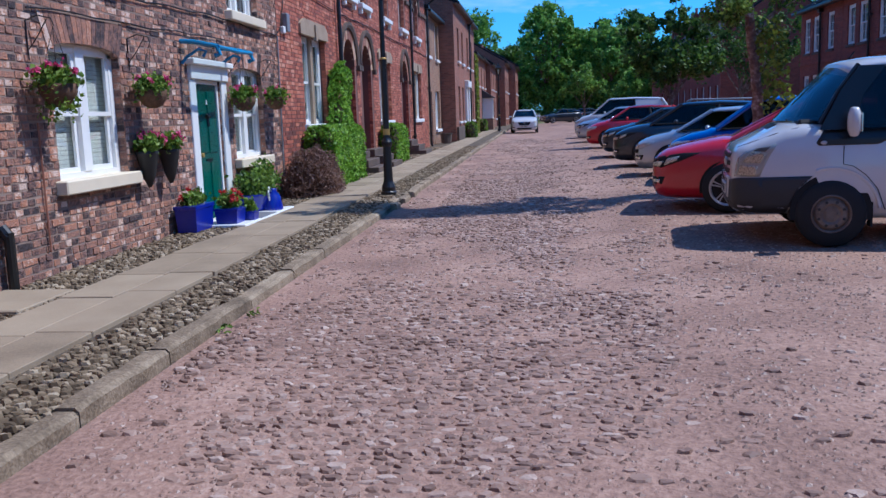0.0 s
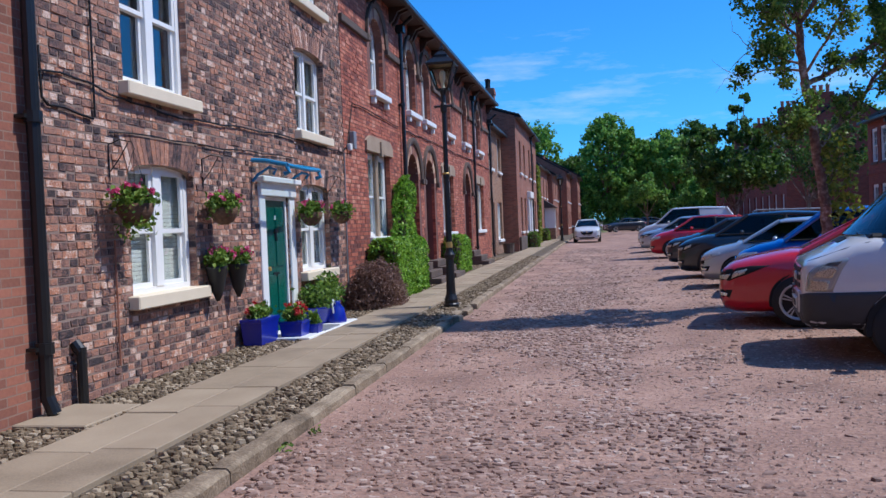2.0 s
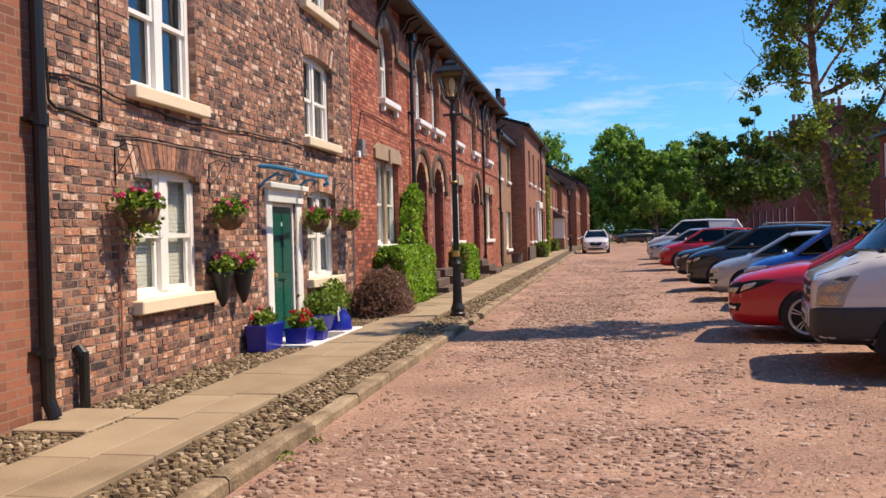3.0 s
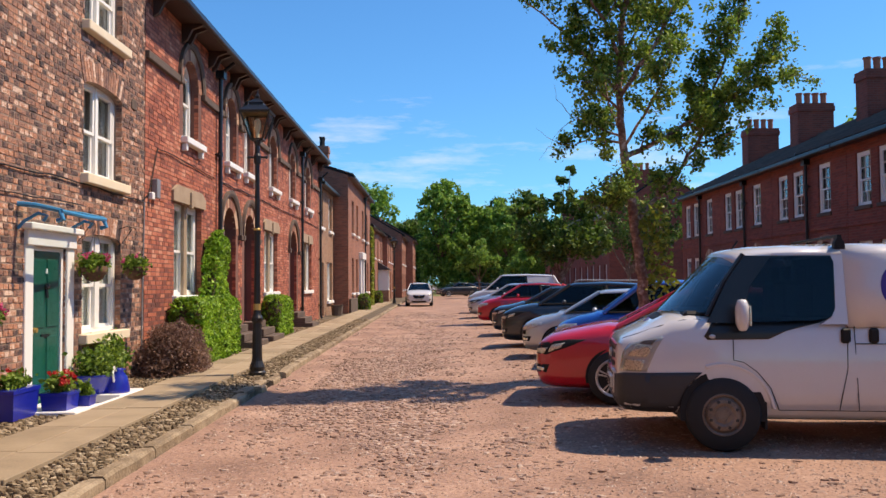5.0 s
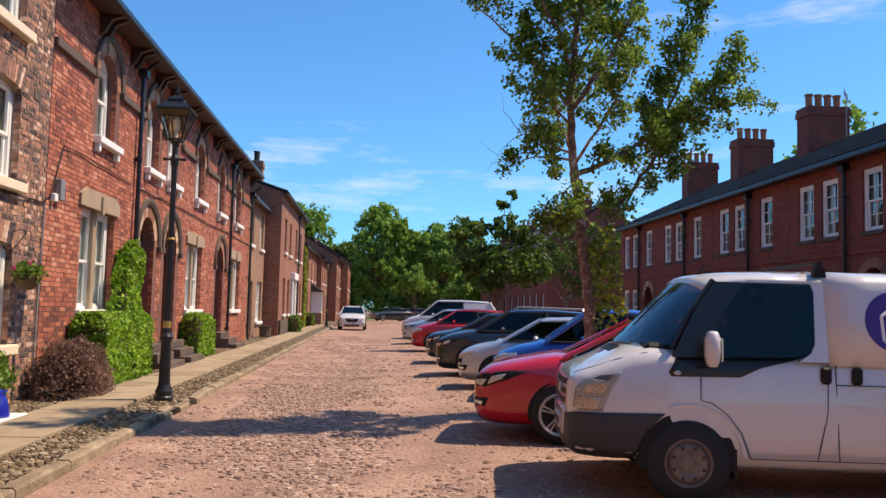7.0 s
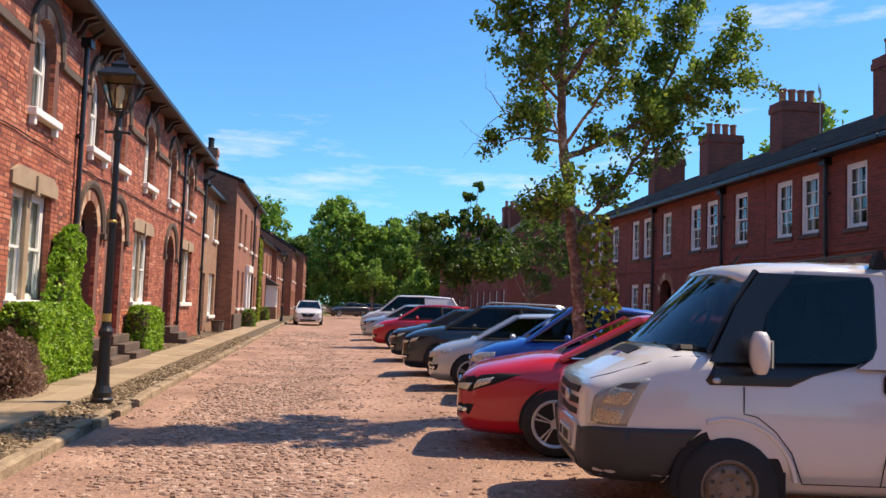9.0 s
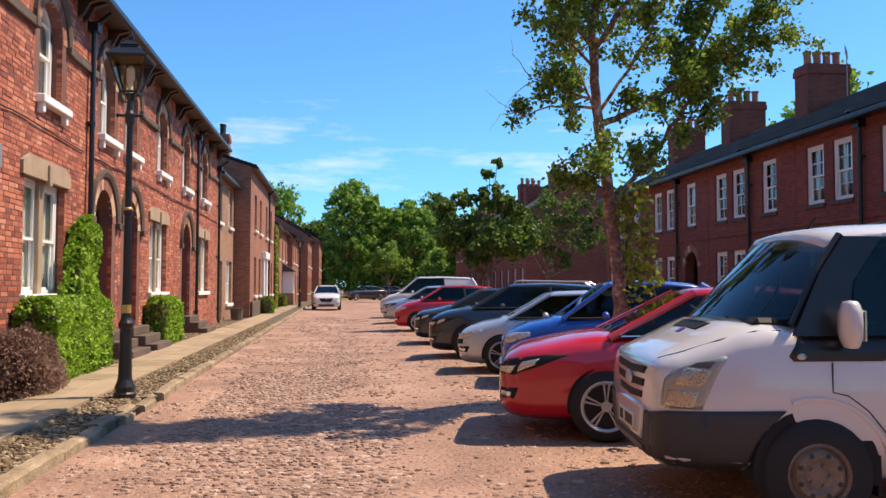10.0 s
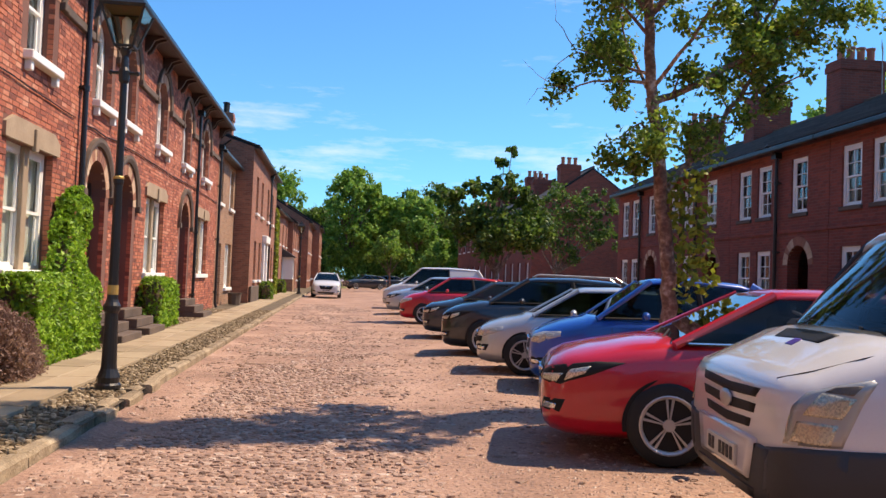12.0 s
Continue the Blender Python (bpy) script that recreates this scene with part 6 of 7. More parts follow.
for fx, fy, tn, pc, lb in ((0.2, 84.0, 20, "car_navy", "dark car parked at the far end of the road"), (2.2, 90.0, 12, "car_graphite", "dark grey car parked at the far end of the road"), (5.0, 96.0, 0, "car_pale", "pale car parked by the far trees")):
    car(fx, fy, tn, pc, lb, H=1.45)


# ---- trees, hedges and plants ----
def grow(rng, start, way, length, radius, depth, segs, tips, sway=0.22, split=(2, 3), up=0.12, shrink=0.72):
    """Bends a branch out step by step and lets it fork; fills segs with tapered pieces and tips with twig points."""
    p, d = np.array(start, float), np.array(way, float)
    n = max(3, int(length / 0.28))
    for i in range(n):
        d = d + rng.normal(0, sway, 3) * 0.45 + np.array((0, 0, up * 0.3))
        d /= np.linalg.norm(d)
        q = p + d * length / n
        ra, rb = radius * (1 - 0.55 * i / n), radius * (1 - 0.55 * (i + 1) / n)
        segs.append((p.copy(), q.copy(), ra, rb))
        if depth <= 1 or (depth == 2 and i > n * 0.4):
            tips.append((q.copy(), 0.30 if depth >= 1 else 0.22))
        if depth > 0 and i >= n * 0.35 and rng.random() < 0.62:
            side = np.cross(d, rng.normal(size=3))
            side /= np.linalg.norm(side) + 1e-9
            w = d * 0.62 + side * rng.uniform(0.55, 0.95)
            grow(rng, q, w / np.linalg.norm(w), length * rng.uniform(0.42, 0.62), rb * 0.6, depth - 1, segs, tips, sway, split, up, shrink)
        p = q
    if depth > 0:
        for _ in range(split[0]):
            side = np.cross(d, rng.normal(size=3))
            w = d * 0.8 + side * 0.55
            grow(rng, p, w / np.linalg.norm(w), length * shrink * rng.uniform(0.7, 1.0), radius * 0.42, depth - 1, segs, tips, sway, split, up, shrink)


def limbs(name, segs, mat, parent, n=7):
    vs, fs = [], []
    for a, b, ra, rb in segs:
        d = b - a
        d = d / (np.linalg.norm(d) + 1e-9)
        u = np.cross(d, (0.31, 0.77, 0.2))
        u /= np.linalg.norm(u) + 1e-9
        w = np.cross(d, u)
        j = len(vs)
        for p, r in ((a, ra), (b + d * rb * 0.4, rb)):
            for k in range(n):
                t = 2 * math.pi * k / n
                vs.append(p + (u * math.cos(t) + w * math.sin(t)) * r)
        fs += [(j + k, j + (k + 1) % n, j + n + (k + 1) % n, j + n + k) for k in range(n)]
    return raw(name, vs, fs, mat, parent, smooth=True)


def birch():
    """A street tree whose leaning trunk breaks into a few long limbs, each set with leafy twigs."""
    T = placed("tree", (3.13, 13.15, gz(13)), "slender light-leaved street tree with flaking brown bark", "tree", "street trees")
    rng = np.random.default_rng(21)

    def curve(pts, r0, r1):
        """Tapered pieces along a limb, with a slight wander."""
        pts = [np.array(p, float) for p in pts]
        fine = []
        for a, b in zip(pts, pts[1:]):
            n = max(2, int(np.linalg.norm(b - a) / 0.16))
            fine += [a + (b - a) * k / n for k in range(n)]
        fine.append(pts[-1])
        fine = [fine[0]] + [p + rng.normal(0, 0.014, 3) for p in fine[1:]]
        rr = np.linspace(r0, r1, len(fine))
        return [(a, b, q, w) for a, b, q, w in zip(fine, fine[1:], rr, rr[1:])]

    trunk = curve([(3.15, 13.15, 0.0), (3.12, 13.15, 0.35)], 0.13, 0.088) + curve([(3.12, 13.15, 0.35), (3.10, 13.15, 1.35), (3.00, 13.15, 2.35), (2.92, 13.14, 3.0), (2.85, 13.13, 3.5)], 0.086, 0.062) \
        + curve([(2.85, 13.13, 3.5), (2.80, 13.13, 4.0), (2.78, 13.14, 4.5), (2.84, 13.18, 5.1), (2.92, 13.2, 5.9), (2.88, 13.2, 6.7), (2.95, 13.2, 7.6), (2.9, 13.2, 8.5), (2.96, 13.2, 9.3)], 0.058, 0.010)
    # limb points, its thickness at the foot, how far along it the twigs begin, how closely they stand
    LIMBS = [([(2.98, 13.15, 2.50), (3.28, 13.4, 2.78), (3.62, 13.6, 3.15), (3.95, 13.7, 3.55), (4.22, 13.7, 3.95), (4.38, 13.7, 4.6), (4.62, 13.6, 5.3), (4.88, 13.6, 6.0), (4.98, 13.6, 6.7)], 0.040, 0.14, 1.1),
             ([(4.08, 13.7, 3.75), (4.40, 13.6, 3.82), (4.70, 13.5, 3.96)], 0.016, 0.1, 1.0),
             ([(2.85, 13.13, 3.46), (3.10, 13.25, 3.56), (3.47, 13.35, 3.77), (3.97, 13.45, 4.06), (4.57, 13.5, 4.38), (5.0, 13.55, 4.58), (5.38, 13.55, 4.80)], 0.045, 0.12, 1.15),
             ([(3.97, 13.45, 4.06), (4.20, 13.6, 4.7), (4.45, 13.7, 5.3), (4.62, 13.7, 6.1)], 0.028, 0.2, 1.0),
             ([(4.57, 13.5, 4.38), (4.95, 13.4, 4.95), (5.30, 13.4, 5.2)], 0.018, 0.2, 1.0),
             ([(2.79, 13.14, 4.35), (3.05, 13.0, 4.75), (3.30, 12.9, 5.1), (3.52, 12.85, 5.6), (3.66, 12.9, 6.4), (3.72, 12.9, 7.2)], 0.040, 0.15, 1.2),
             ([(2.80, 13.14, 4.55), (2.95, 13.5, 5.0), (3.25, 13.8, 5.6), (3.40, 13.9, 6.4)], 0.03, 0.2, 1.1),
             ([(2.82, 13.2, 3.68), (2.64, 13.6, 3.80), (2.46, 14.0, 3.88), (2.24, 14.3, 3.80)], 0.022, 0.15, 0.2),
             ([(2.81, 13.2, 3.78), (2.55, 13.6, 3.98), (2.25, 14.0, 4.22)], 0.020, 0.1, 0.75),
             ([(2.90, 13.1, 3.10), (2.66, 12.95, 3.22), (2.42, 12.85, 3.05)], 0.012, 0.2, 0.7),
             ([(2.95, 13.1, 2.80), (2.74, 12.95, 2.88), (2.55, 12.85, 2.66)], 0.012, 0.2, 0.6),
             ([(2.79, 13.13, 4.15), (2.45, 13.0, 4.40), (2.22, 12.9, 4.62)], 0.022, 0.1, 1.1),
             ([(2.78, 13.14, 4.40), (2.42, 13.2, 4.85), (2.05, 13.25, 5.3), (1.70, 13.3, 5.6), (1.40, 13.3, 5.85)], 0.034, 0.12, 1.2),
             ([(2.82, 13.16, 4.90), (2.50, 12.8, 5.4), (2.10, 12.6, 5.95), (1.85, 12.5, 6.5)], 0.03, 0.12, 1.2),
             ([(2.90, 13.2, 5.60), (2.60, 13.4, 6.1), (2.35, 13.5, 6.8)], 0.026, 0.1, 1.2),
             ([(2.90, 13.2, 5.90), (3.15, 13.0, 6.5), (3.30, 12.9, 7.3)], 0.024, 0.1, 1.1),
             ([(2.90, 13.2, 6.5), (2.45, 13.1, 7.2), (2.05, 13.0, 7.9)], 0.024, 0.1, 1.3),
             ([(2.93, 13.2, 7.0), (3.45, 13.3, 7.7), (3.85, 13.4, 8.3)], 0.024, 0.1, 1.2),
             ([(2.93, 13.2, 7.6), (2.55, 12.8, 8.3), (2.35, 12.6, 9.0)], 0.020, 0.1, 1.3),
             ([(2.92, 13.2, 7.9), (2.75, 13.7, 8.5), (2.65, 13.9, 9.1)], 0.020, 0.1, 1.3),
             ([(2.84, 13.15, 3.60), (2.95, 12.7, 3.85), (3.15, 12.3, 4.3), (3.25, 12.1, 4.9)], 0.026, 0.3, 0.8),
             ([(2.86, 13.15, 3.40), (2.95, 13.6, 3.75), (2.85, 14.0, 4.3), (2.75, 14.2, 5.0)], 0.026, 0.3, 0.9)]
    segs, tips = [], []
    for pts, r, begin, close in LIMBS:
        run = curve(pts, r, 0.007)
        segs += run
        for k in range(int(len(run) * begin), len(run)):
            a, b, q, w = run[k]
            d = (b - a) / (np.linalg.norm(b - a) + 1e-9)
            for _ in range(rng.poisson(1.9 * close)):
                side = np.cross(d, rng.normal(size=3))
                side /= np.linalg.norm(side) + 1e-9
                way = d * rng.uniform(0.2, 0.7) + side + np.array((0, 0, 0.25))
                grow(rng, b, way / np.linalg.norm(way), rng.uniform(0.14, 0.36), max(0.005, w * 0.4), 1, segs, tips, 0.3, (1, 2), 0.1, 0.6)
        tips.append((run[-1][1], 0.25))
    for a, b, q, w in trunk:
        if a[2] > 4.2:
            for _ in range(rng.poisson(1.6)):
                way = rng.normal(size=3) * (1, 1, 0.4) + np.array((0, 0, 0.4))
                grow(rng, b, way / np.linalg.norm(way), rng.uniform(0.25, 0.6), 0.008, 1, segs, tips, 0.3, (1, 2), 0.1, 0.6)
    limbs("trunk", trunk, "bark", T, 12)
    # bare twigs on the street side
    for at in ((2.24, 14.3, 3.80), (2.30, 14.0, 4.18), (2.30, 14.2, 3.84), (2.24, 14.0, 4.22)):
        grow(rng, at, np.array((-0.85, rng.normal(0, 0.2), rng.uniform(-0.1, 0.35))), 0.42, 0.007, 1, segs, [], 0.4, (1, 1), 0.0)
    limbs("branch", segs, "bark", T, 5)
    pts = np.concatenate([np.asarray(p) + rng.normal(0, s * 0.24, (max(2, int(rng.gamma(2.0, 7.5))), 3)) for p, s in tips])
    v, f = leaves(pts, 0.046, rng, 0.1, 1.4)
    raw("crown", v, f, "leaf_birch", T, "loose crown of small light green leaves", kind="stuff")
    # young shoots round the trunk, thickest beside the car roofs
    n = 380
    a, z = rng.uniform(0, 2 * math.pi, n), rng.choice((1.62, 1.85, 2.05, 2.35, 2.6), n) + rng.normal(0, 0.10, n)
    out = rng.uniform(0.10, 0.34, n)
    sp = np.stack([3.36 - 0.09 * (z - 1.3) + out * np.cos(a) * 0.7, 13.1 + out * np.sin(a), z], 1)
    v, f = leaves(sp, 0.075, rng, 0.1, 1.3)
    raw("foliage", v, f, "leaf_yellowgreen", T, "yellow-green shoots on the trunk", kind="stuff")
    return T


birch()


def clump_tree(x, y, trunk_h, lobes, n, size, mat, label, seed, r=0.14, group="street trees"):
    """A trunk with forking limbs and a crown of leaves gathered in uneven lobes."""
    T = placed("tree", (x, y, gz(y)), label, "tree", group)
    rng = np.random.default_rng(seed)
    z0 = gz(y)
    segs = [(np.array((x, y, z0 - 0.1)), np.array((x + 0.05, y, z0 + trunk_h * 0.5)), r * 1.2, r), (np.array((x + 0.05, y, z0 + trunk_h * 0.5)), np.array((x, y, z0 + trunk_h)), r, r * 0.8)]
    for lx, ly, lz, lr in lobes:
        a, b = np.array((x, y, z0 + trunk_h * 0.9)), np.array((x + lx, y + ly, z0 + lz))
        m = (a + b) / 2 + rng.normal(0, 0.12 * lr, 3)
        segs += [(a, m, r * 0.5, r * 0.32), (m, b, r * 0.32, r * 0.12)]
    limbs("trunk", segs, "bark", T, 8)
    per = [max(1, int(n * q[3] ** 2 / sum(w[3] ** 2 for w in lobes))) for q in lobes]
    pts = []
    for (lx, ly, lz, lr), k in zip(lobes, per):
        sub = rng.normal(size=(max(6, k // 26), 3))
        sub /= np.linalg.norm(sub, axis=1)[:, None]
        c = np.array((x + lx, y + ly, z0 + lz)) + sub * lr * rng.uniform(0.45, 1.0, (len(sub), 1)) * (1, 1, 0.85)
        pick = c[rng.integers(0, len(c), k)]
        pts.append(pick + rng.normal(0, lr * 0.14, (k, 3)))
    v, f = leaves(np.concatenate(pts), size, rng, 0.15, 1.3)
    raw("crown", v, f, mat, T, "dense uneven crown of leaves", kind="stuff")
    return T


clump_tree(4.35, 30.0, 1.7, [(0.0, 0, 3.0, 0.9), (-0.9, 0.2, 3.1, 0.7), (-1.3, 0.1, 3.9, 0.42), (-0.8, 0, 4.15, 0.4), (0.9, 0, 2.9, 0.75), (0.2, 0, 4.2, 0.55), (0.15, 0.1, 4.9, 0.28), (0.38, 0.1, 5.35, 0.24), (1.2, 0.3, 3.5, 0.5), (-0.3, -0.4, 2.5, 0.6), (0.8, 0, 4.0, 0.4)], 7500, 0.11, "leaf_dark", "dark green young street tree between parked cars", 31, 0.07)
clump_tree(10.0, 45.0, 2.0, [(0, 0, 4.2, 1.1), (0.9, 0, 5.0, 0.9), (1.6, 0, 3.8, 0.9), (-1.0, 0, 3.6, 0.9), (0.1, 0.2, 5.7, 0.7), (-0.8, 0, 5.0, 0.7), (2.2, 0, 4.6, 0.6), (2.7, 0, 5.3, 0.6), (1.8, 0, 5.8, 0.55), (2.6, 0, 3.6, 0.6), (0.5, 0, 2.8, 0.8)], 5200, 0.12, "leaf_dark", "thin leafy tree before the shaded houses", 32, 0.11)
clump_tree(3.7, 74.0, 1.6, [(0, 0, 3.6, 1.1), (-1.3, 0, 3.0, 0.7), (1.2, 0, 3.2, 0.75), (0.1, 0, 4.7, 0.65), (-0.7, 0, 4.0, 0.6)], 2600, 0.17, "leaf_wood", "small rounded tree at the end of the road", 33, 0.08)
clump_tree(7.6, 76.0, 1.4, [(0, 0, 3.0, 1.2), (0.4, 0, 4.0, 0.9), (-0.6, 0, 2.2, 0.9)], 2200, 0.20, "leaf_wood", "small light green tree at the end of the road", 34, 0.1)
rng = np.random.default_rng(77)
for k, (x, y, h, w) in enumerate(((-13, 96, 14, 4.2), (-8.5, 112, 15, 4.4), (0.8, 104, 14.3, 3.7), (-3.6, 108, 9.5, 2.8), (5.2, 106, 12.5, 3.4), (8.6, 103, 11.8, 3.2), (10.5, 114, 14.4, 4.6), (14, 106, 11.6, 3.4), (18, 108, 12.5, 3.6), (23, 100, 12, 3.6), (29, 96, 12.5, 3.8), (36, 92, 12, 3.8), (4, 120, 13, 4), (-4, 124, 11, 4), (43, 84, 13, 4))):
    lobes = []
    for _ in range(34):
        d = rng.normal(size=3)
        d /= np.linalg.norm(d)
        d[1] = -abs(d[1]) if rng.random() < 0.7 else d[1]
        lobes.append((d[0] * w * 0.80, d[1] * w * 0.8, h * 0.53 + d[2] * h * 0.36, w * rng.uniform(0.24, 0.42)))
    lobes += [(0, 0, h * 0.55, w * 0.8), (0, 0, h * 0.30, w * 0.75), (0, -0.5, h * 0.16, w * 0.7)]
    clump_tree(x, y, h * 0.3, lobes, 19000, 0.27, "leaf_dark" if k in (3, 6, 12, 13) else "leaf_wood", "tall broad-leaved tree in the wood closing the street", 100 + k, 0.3, "wood at the end of the street")
for k, (x, y, h) in enumerate(((19.5, 34, 11.2), (20.5, 27, 11.0), (21, 41, 11.0))):
    lobes = [(rng.normal(0, 1.2), rng.normal(0, 1.2), h * rng.uniform(0.5, 0.85), h * 0.12) for _ in range(8)]
    clump_tree(x, y, h * 0.4, lobes, 1800, 0.22, "leaf_wood", "tree showing over the roofs behind the terrace", 140 + k, 0.2, "trees behind the terrace")


def hedge(name, x0, x1, y0, y1, z1, n, size, mat, label, category, seed, round_=0.12, inner="soil", taper=0.0):
    H = placed(name, ((x0 + x1) / 2, (y0 + y1) / 2, gz(y0) + 0.1), label, category)
    rng = np.random.default_rng(seed)
    z0 = gz(y0) + 0.05
    inset = 0.09 + 0.3 * taper
    # Dark earth-brown box stands in for the shade deep among the leaves
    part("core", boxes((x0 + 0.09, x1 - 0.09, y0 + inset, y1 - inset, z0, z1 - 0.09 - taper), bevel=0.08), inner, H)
    p = rng.uniform((x0, y0, z0), (x1, y1, z1), (n * 4, 3))
    e = np.minimum.reduce([p[:, 0] - x0, x1 - p[:, 0], p[:, 1] - y0, y1 - p[:, 1], z1 - p[:, 2]])
    keep = np.argsort(e + rng.uniform(0, 0.05, len(e)))[:n]
    p = p[keep]
    c = np.array(((x0 + x1) / 2, (y0 + y1) / 2))
    over = np.maximum(0, (p[:, 2] - (z1 - 0.3)) / 0.3)
    for ax, half in ((0, (x1 - x0) / 2), (1, (y1 - y0) / 2)):
        p[:, ax] = c[ax] + (p[:, ax] - c[ax]) * (1 - over ** 2 * round_ / half)
    if taper:
        t = np.clip((p[:, 2] - z0) / (z1 - z0), 0, 1)
        p[:, 1] = c[1] + 0.12 * np.sin(p[:, 2] * 3.1) + (p[:, 1] - c[1]) * (1.05 - taper * t ** 2.6)
    p += np.array([[(0.05 + 0.12 * taper) * noise.noise(Vector((a * 2.5, b * 2.5, q * 2.5))) for q in (1.0, 2.0, 3.0)] for a, b in p[:, 1:]])
    v, f = leaves(p, size, rng, 0.0, 1.4)
    raw("foliage", v, f, mat, H, kind="stuff")
    return H


hedge("hedge", -4.58, -3.96, 15.75, 18.55, 1.42, 12000, 0.055, "leaf_hedge", "clipped bright green hedge under the terrace window", "hedge", 51)
hedge("climbing_shrub", -4.6, -4.26, 17.6, 19.15, 2.78, 8000, 0.06, "leaf_hedge", "green climbing shrub trained up the brick wall", "shrub", 52, 0.25, taper=0.72)
hedge("hedge", -4.58, -4.02, 23.6, 25.5, 1.36, 4200, 0.06, "leaf_hedge", "small clipped hedge beside the door steps", "hedge", 53)


def twiggy_shrub(x, y, rx, ry, rz, seed):
    """A low dome of fine upright twigs with small leaves among them."""
    H = placed("shrub", (x, y, gz(y) + 0.1), "brown-purple twiggy shrub against the wall", "shrub")
    rng = np.random.default_rng(seed)
    # Solid brown dome stands in for the shaded twigs inside
    part("core", lathe(bmesh.new(), (x, y, gz(y) + 0.08), [(0.75 * rx, 0), (0.85 * rx, 0.3 * rz), (0.62 * rx, 0.62 * rz), (0.3 * rx, 0.78 * rz), (0.02, 0.8 * rz)], 12), "basket", H, "shaded inner twigs", smooth=True)
    d = rng.normal(size=(7000, 3))
    d[:, 2] = np.abs(d[:, 2])
    d /= np.linalg.norm(d, axis=1)[:, None]
    swell = np.array([1 + 0.14 * noise.noise(Vector(q) * 3.0) for q in d])
    tip = d * (rx, ry, rz) * (swell * rng.uniform(0.82, 1.07, len(d)))[:, None]
    foot = tip * 0.55 + rng.normal(0, 0.03, tip.shape)
    vs, fs = [], []
    at = np.array((x, y, gz(y) + 0.1))
    for i, (p, q) in enumerate(zip(foot + at, tip + at)):
        side = np.cross(q - p, rng.normal(size=3))
        side *= 0.0042 / (np.linalg.norm(side) + 1e-6)
        up = np.cross(q - p, side)
        up *= 0.0042 / (np.linalg.norm(up) + 1e-6)
        vs += [p + side, p - side + up, p - side - up, q]
        j = 4 * i
        fs += [(j, j + 1, j + 3), (j + 1, j + 2, j + 3), (j + 2, j, j + 3)]
    raw("twig_mass", [tuple(v) for v in vs], fs, "leaf_lavender", H, kind="stuff")
    p = at + d * (rx, ry, rz) * (swell * rng.uniform(0.7, 1.02, len(d)))[:, None]
    v, f = leaves(p, 0.026, rng, 0.0, 2.0)
    raw("foliage", v, f, "leaf_lavender", H, kind="stuff")


twiggy_shrub(-4.16, 14.85, 0.52, 1.12, 0.80, 54)
hedge("ivy", -4.28, -3.85, 53.2, 54.6, 5.2, 3000, 0.12, "leaf_yellowgreen", "ivy climbing the corner of the house", "ivy", 55)
for k, (a, yy) in enumerate(((-4.3, 48.2), (-4.0, 45.0), (-4.25, 59.0))):
    hedge("shrub", a, a + 0.6, yy, yy + 1.0, gz(yy) + 0.9, 700, 0.09, "leaf_pot", "small green shrub by a far doorway", "shrub", 60 + k)


def flowers(parent, c, spread, n, size, petals, m, rng, mat="leaf_pot", droop=0.0):
    p = rng.normal(size=(n, 3))
    p /= np.linalg.norm(p, axis=1)[:, None]
    p = p * rng.uniform(0.35, 1.0, (n, 1)) ** 0.8 * (1 + 0.28 * rng.normal(size=(n, 1)) * rng.random((n, 1))) * np.array(spread) + np.array(c)
    if droop:
        q = p[rng.integers(0, n, n // 3)]
        q[:, 2] -= rng.uniform(0, droop, len(q))
        p = np.concatenate([p, q])
    v, f = leaves(p, size, rng, 0.1, 1.4)
    raw("foliage", v, f, mat, parent, kind="stuff")
    if m:
        b = rng.normal(size=(m, 3))
        b[:, 2] = np.abs(b[:, 2]) + 0.25
        b /= np.linalg.norm(b, axis=1)[:, None]
        b = b * np.array(spread) * 1.06 + np.array(c)
        b = np.repeat(b, 11, 0) + rng.normal(0, 0.016, (m * 11, 3))
        v, f = leaves(b, 0.044, rng, 0.0, 1.0)
        raw("blossom", v, f, petals, parent, kind="stuff")


rng = np.random.default_rng(91)
for k, (yy, z) in enumerate(((7.12, 1.93), (9.02, 1.93), (12.03, 1.90), (13.55, 1.93))):
    Hb = placed("hanging_basket", (-4.38, yy, z), "hanging basket of green trailing plants and pink flowers", "hanging basket", "hanging baskets on the cottage")
    bm = bmesh.new()
    lathe(bm, (-4.38, yy, z - 0.2), [(0.04, 0), (0.10, 0.03), (0.155, 0.11), (0.175, 0.2), (0.15, 0.2)], 14)
    part("bowl", bm, "basket", Hb, smooth=True)
    bm = bmesh.new()
    tube(bm, [(-4.61, yy - 0.02, z + 0.22), (-4.61, yy - 0.02, z + 0.56)], 0.007, 6)
    tube(bm, [(-4.61, yy - 0.02, z + 0.56), (-4.50, yy - 0.01, z + 0.60), (-4.38, yy, z + 0.57), (-4.36, yy, z + 0.50)], 0.006, 6)
    tube(bm, [(-4.61, yy - 0.02, z + 0.30), (-4.52, yy, z + 0.42), (-4.42, yy, z + 0.57)], 0.005, 6)
    for t in range(3):
        a = t * 2.1
        tube(bm, [(-4.38 + 0.16 * math.cos(a), yy + 0.16 * math.sin(a), z), (-4.37, yy, z + 0.50)], 0.0025, 4)
    part("bracket", bm, "black", Hb, "black scrolled wall bracket with chains")
    flowers(Hb, (-4.38, yy, z + 0.05), (0.19, 0.24, 0.125), 800, 0.040, "leaf_pink", 9 if k != 3 else 3, rng, droop=0.3 if k == 0 else 0.12)
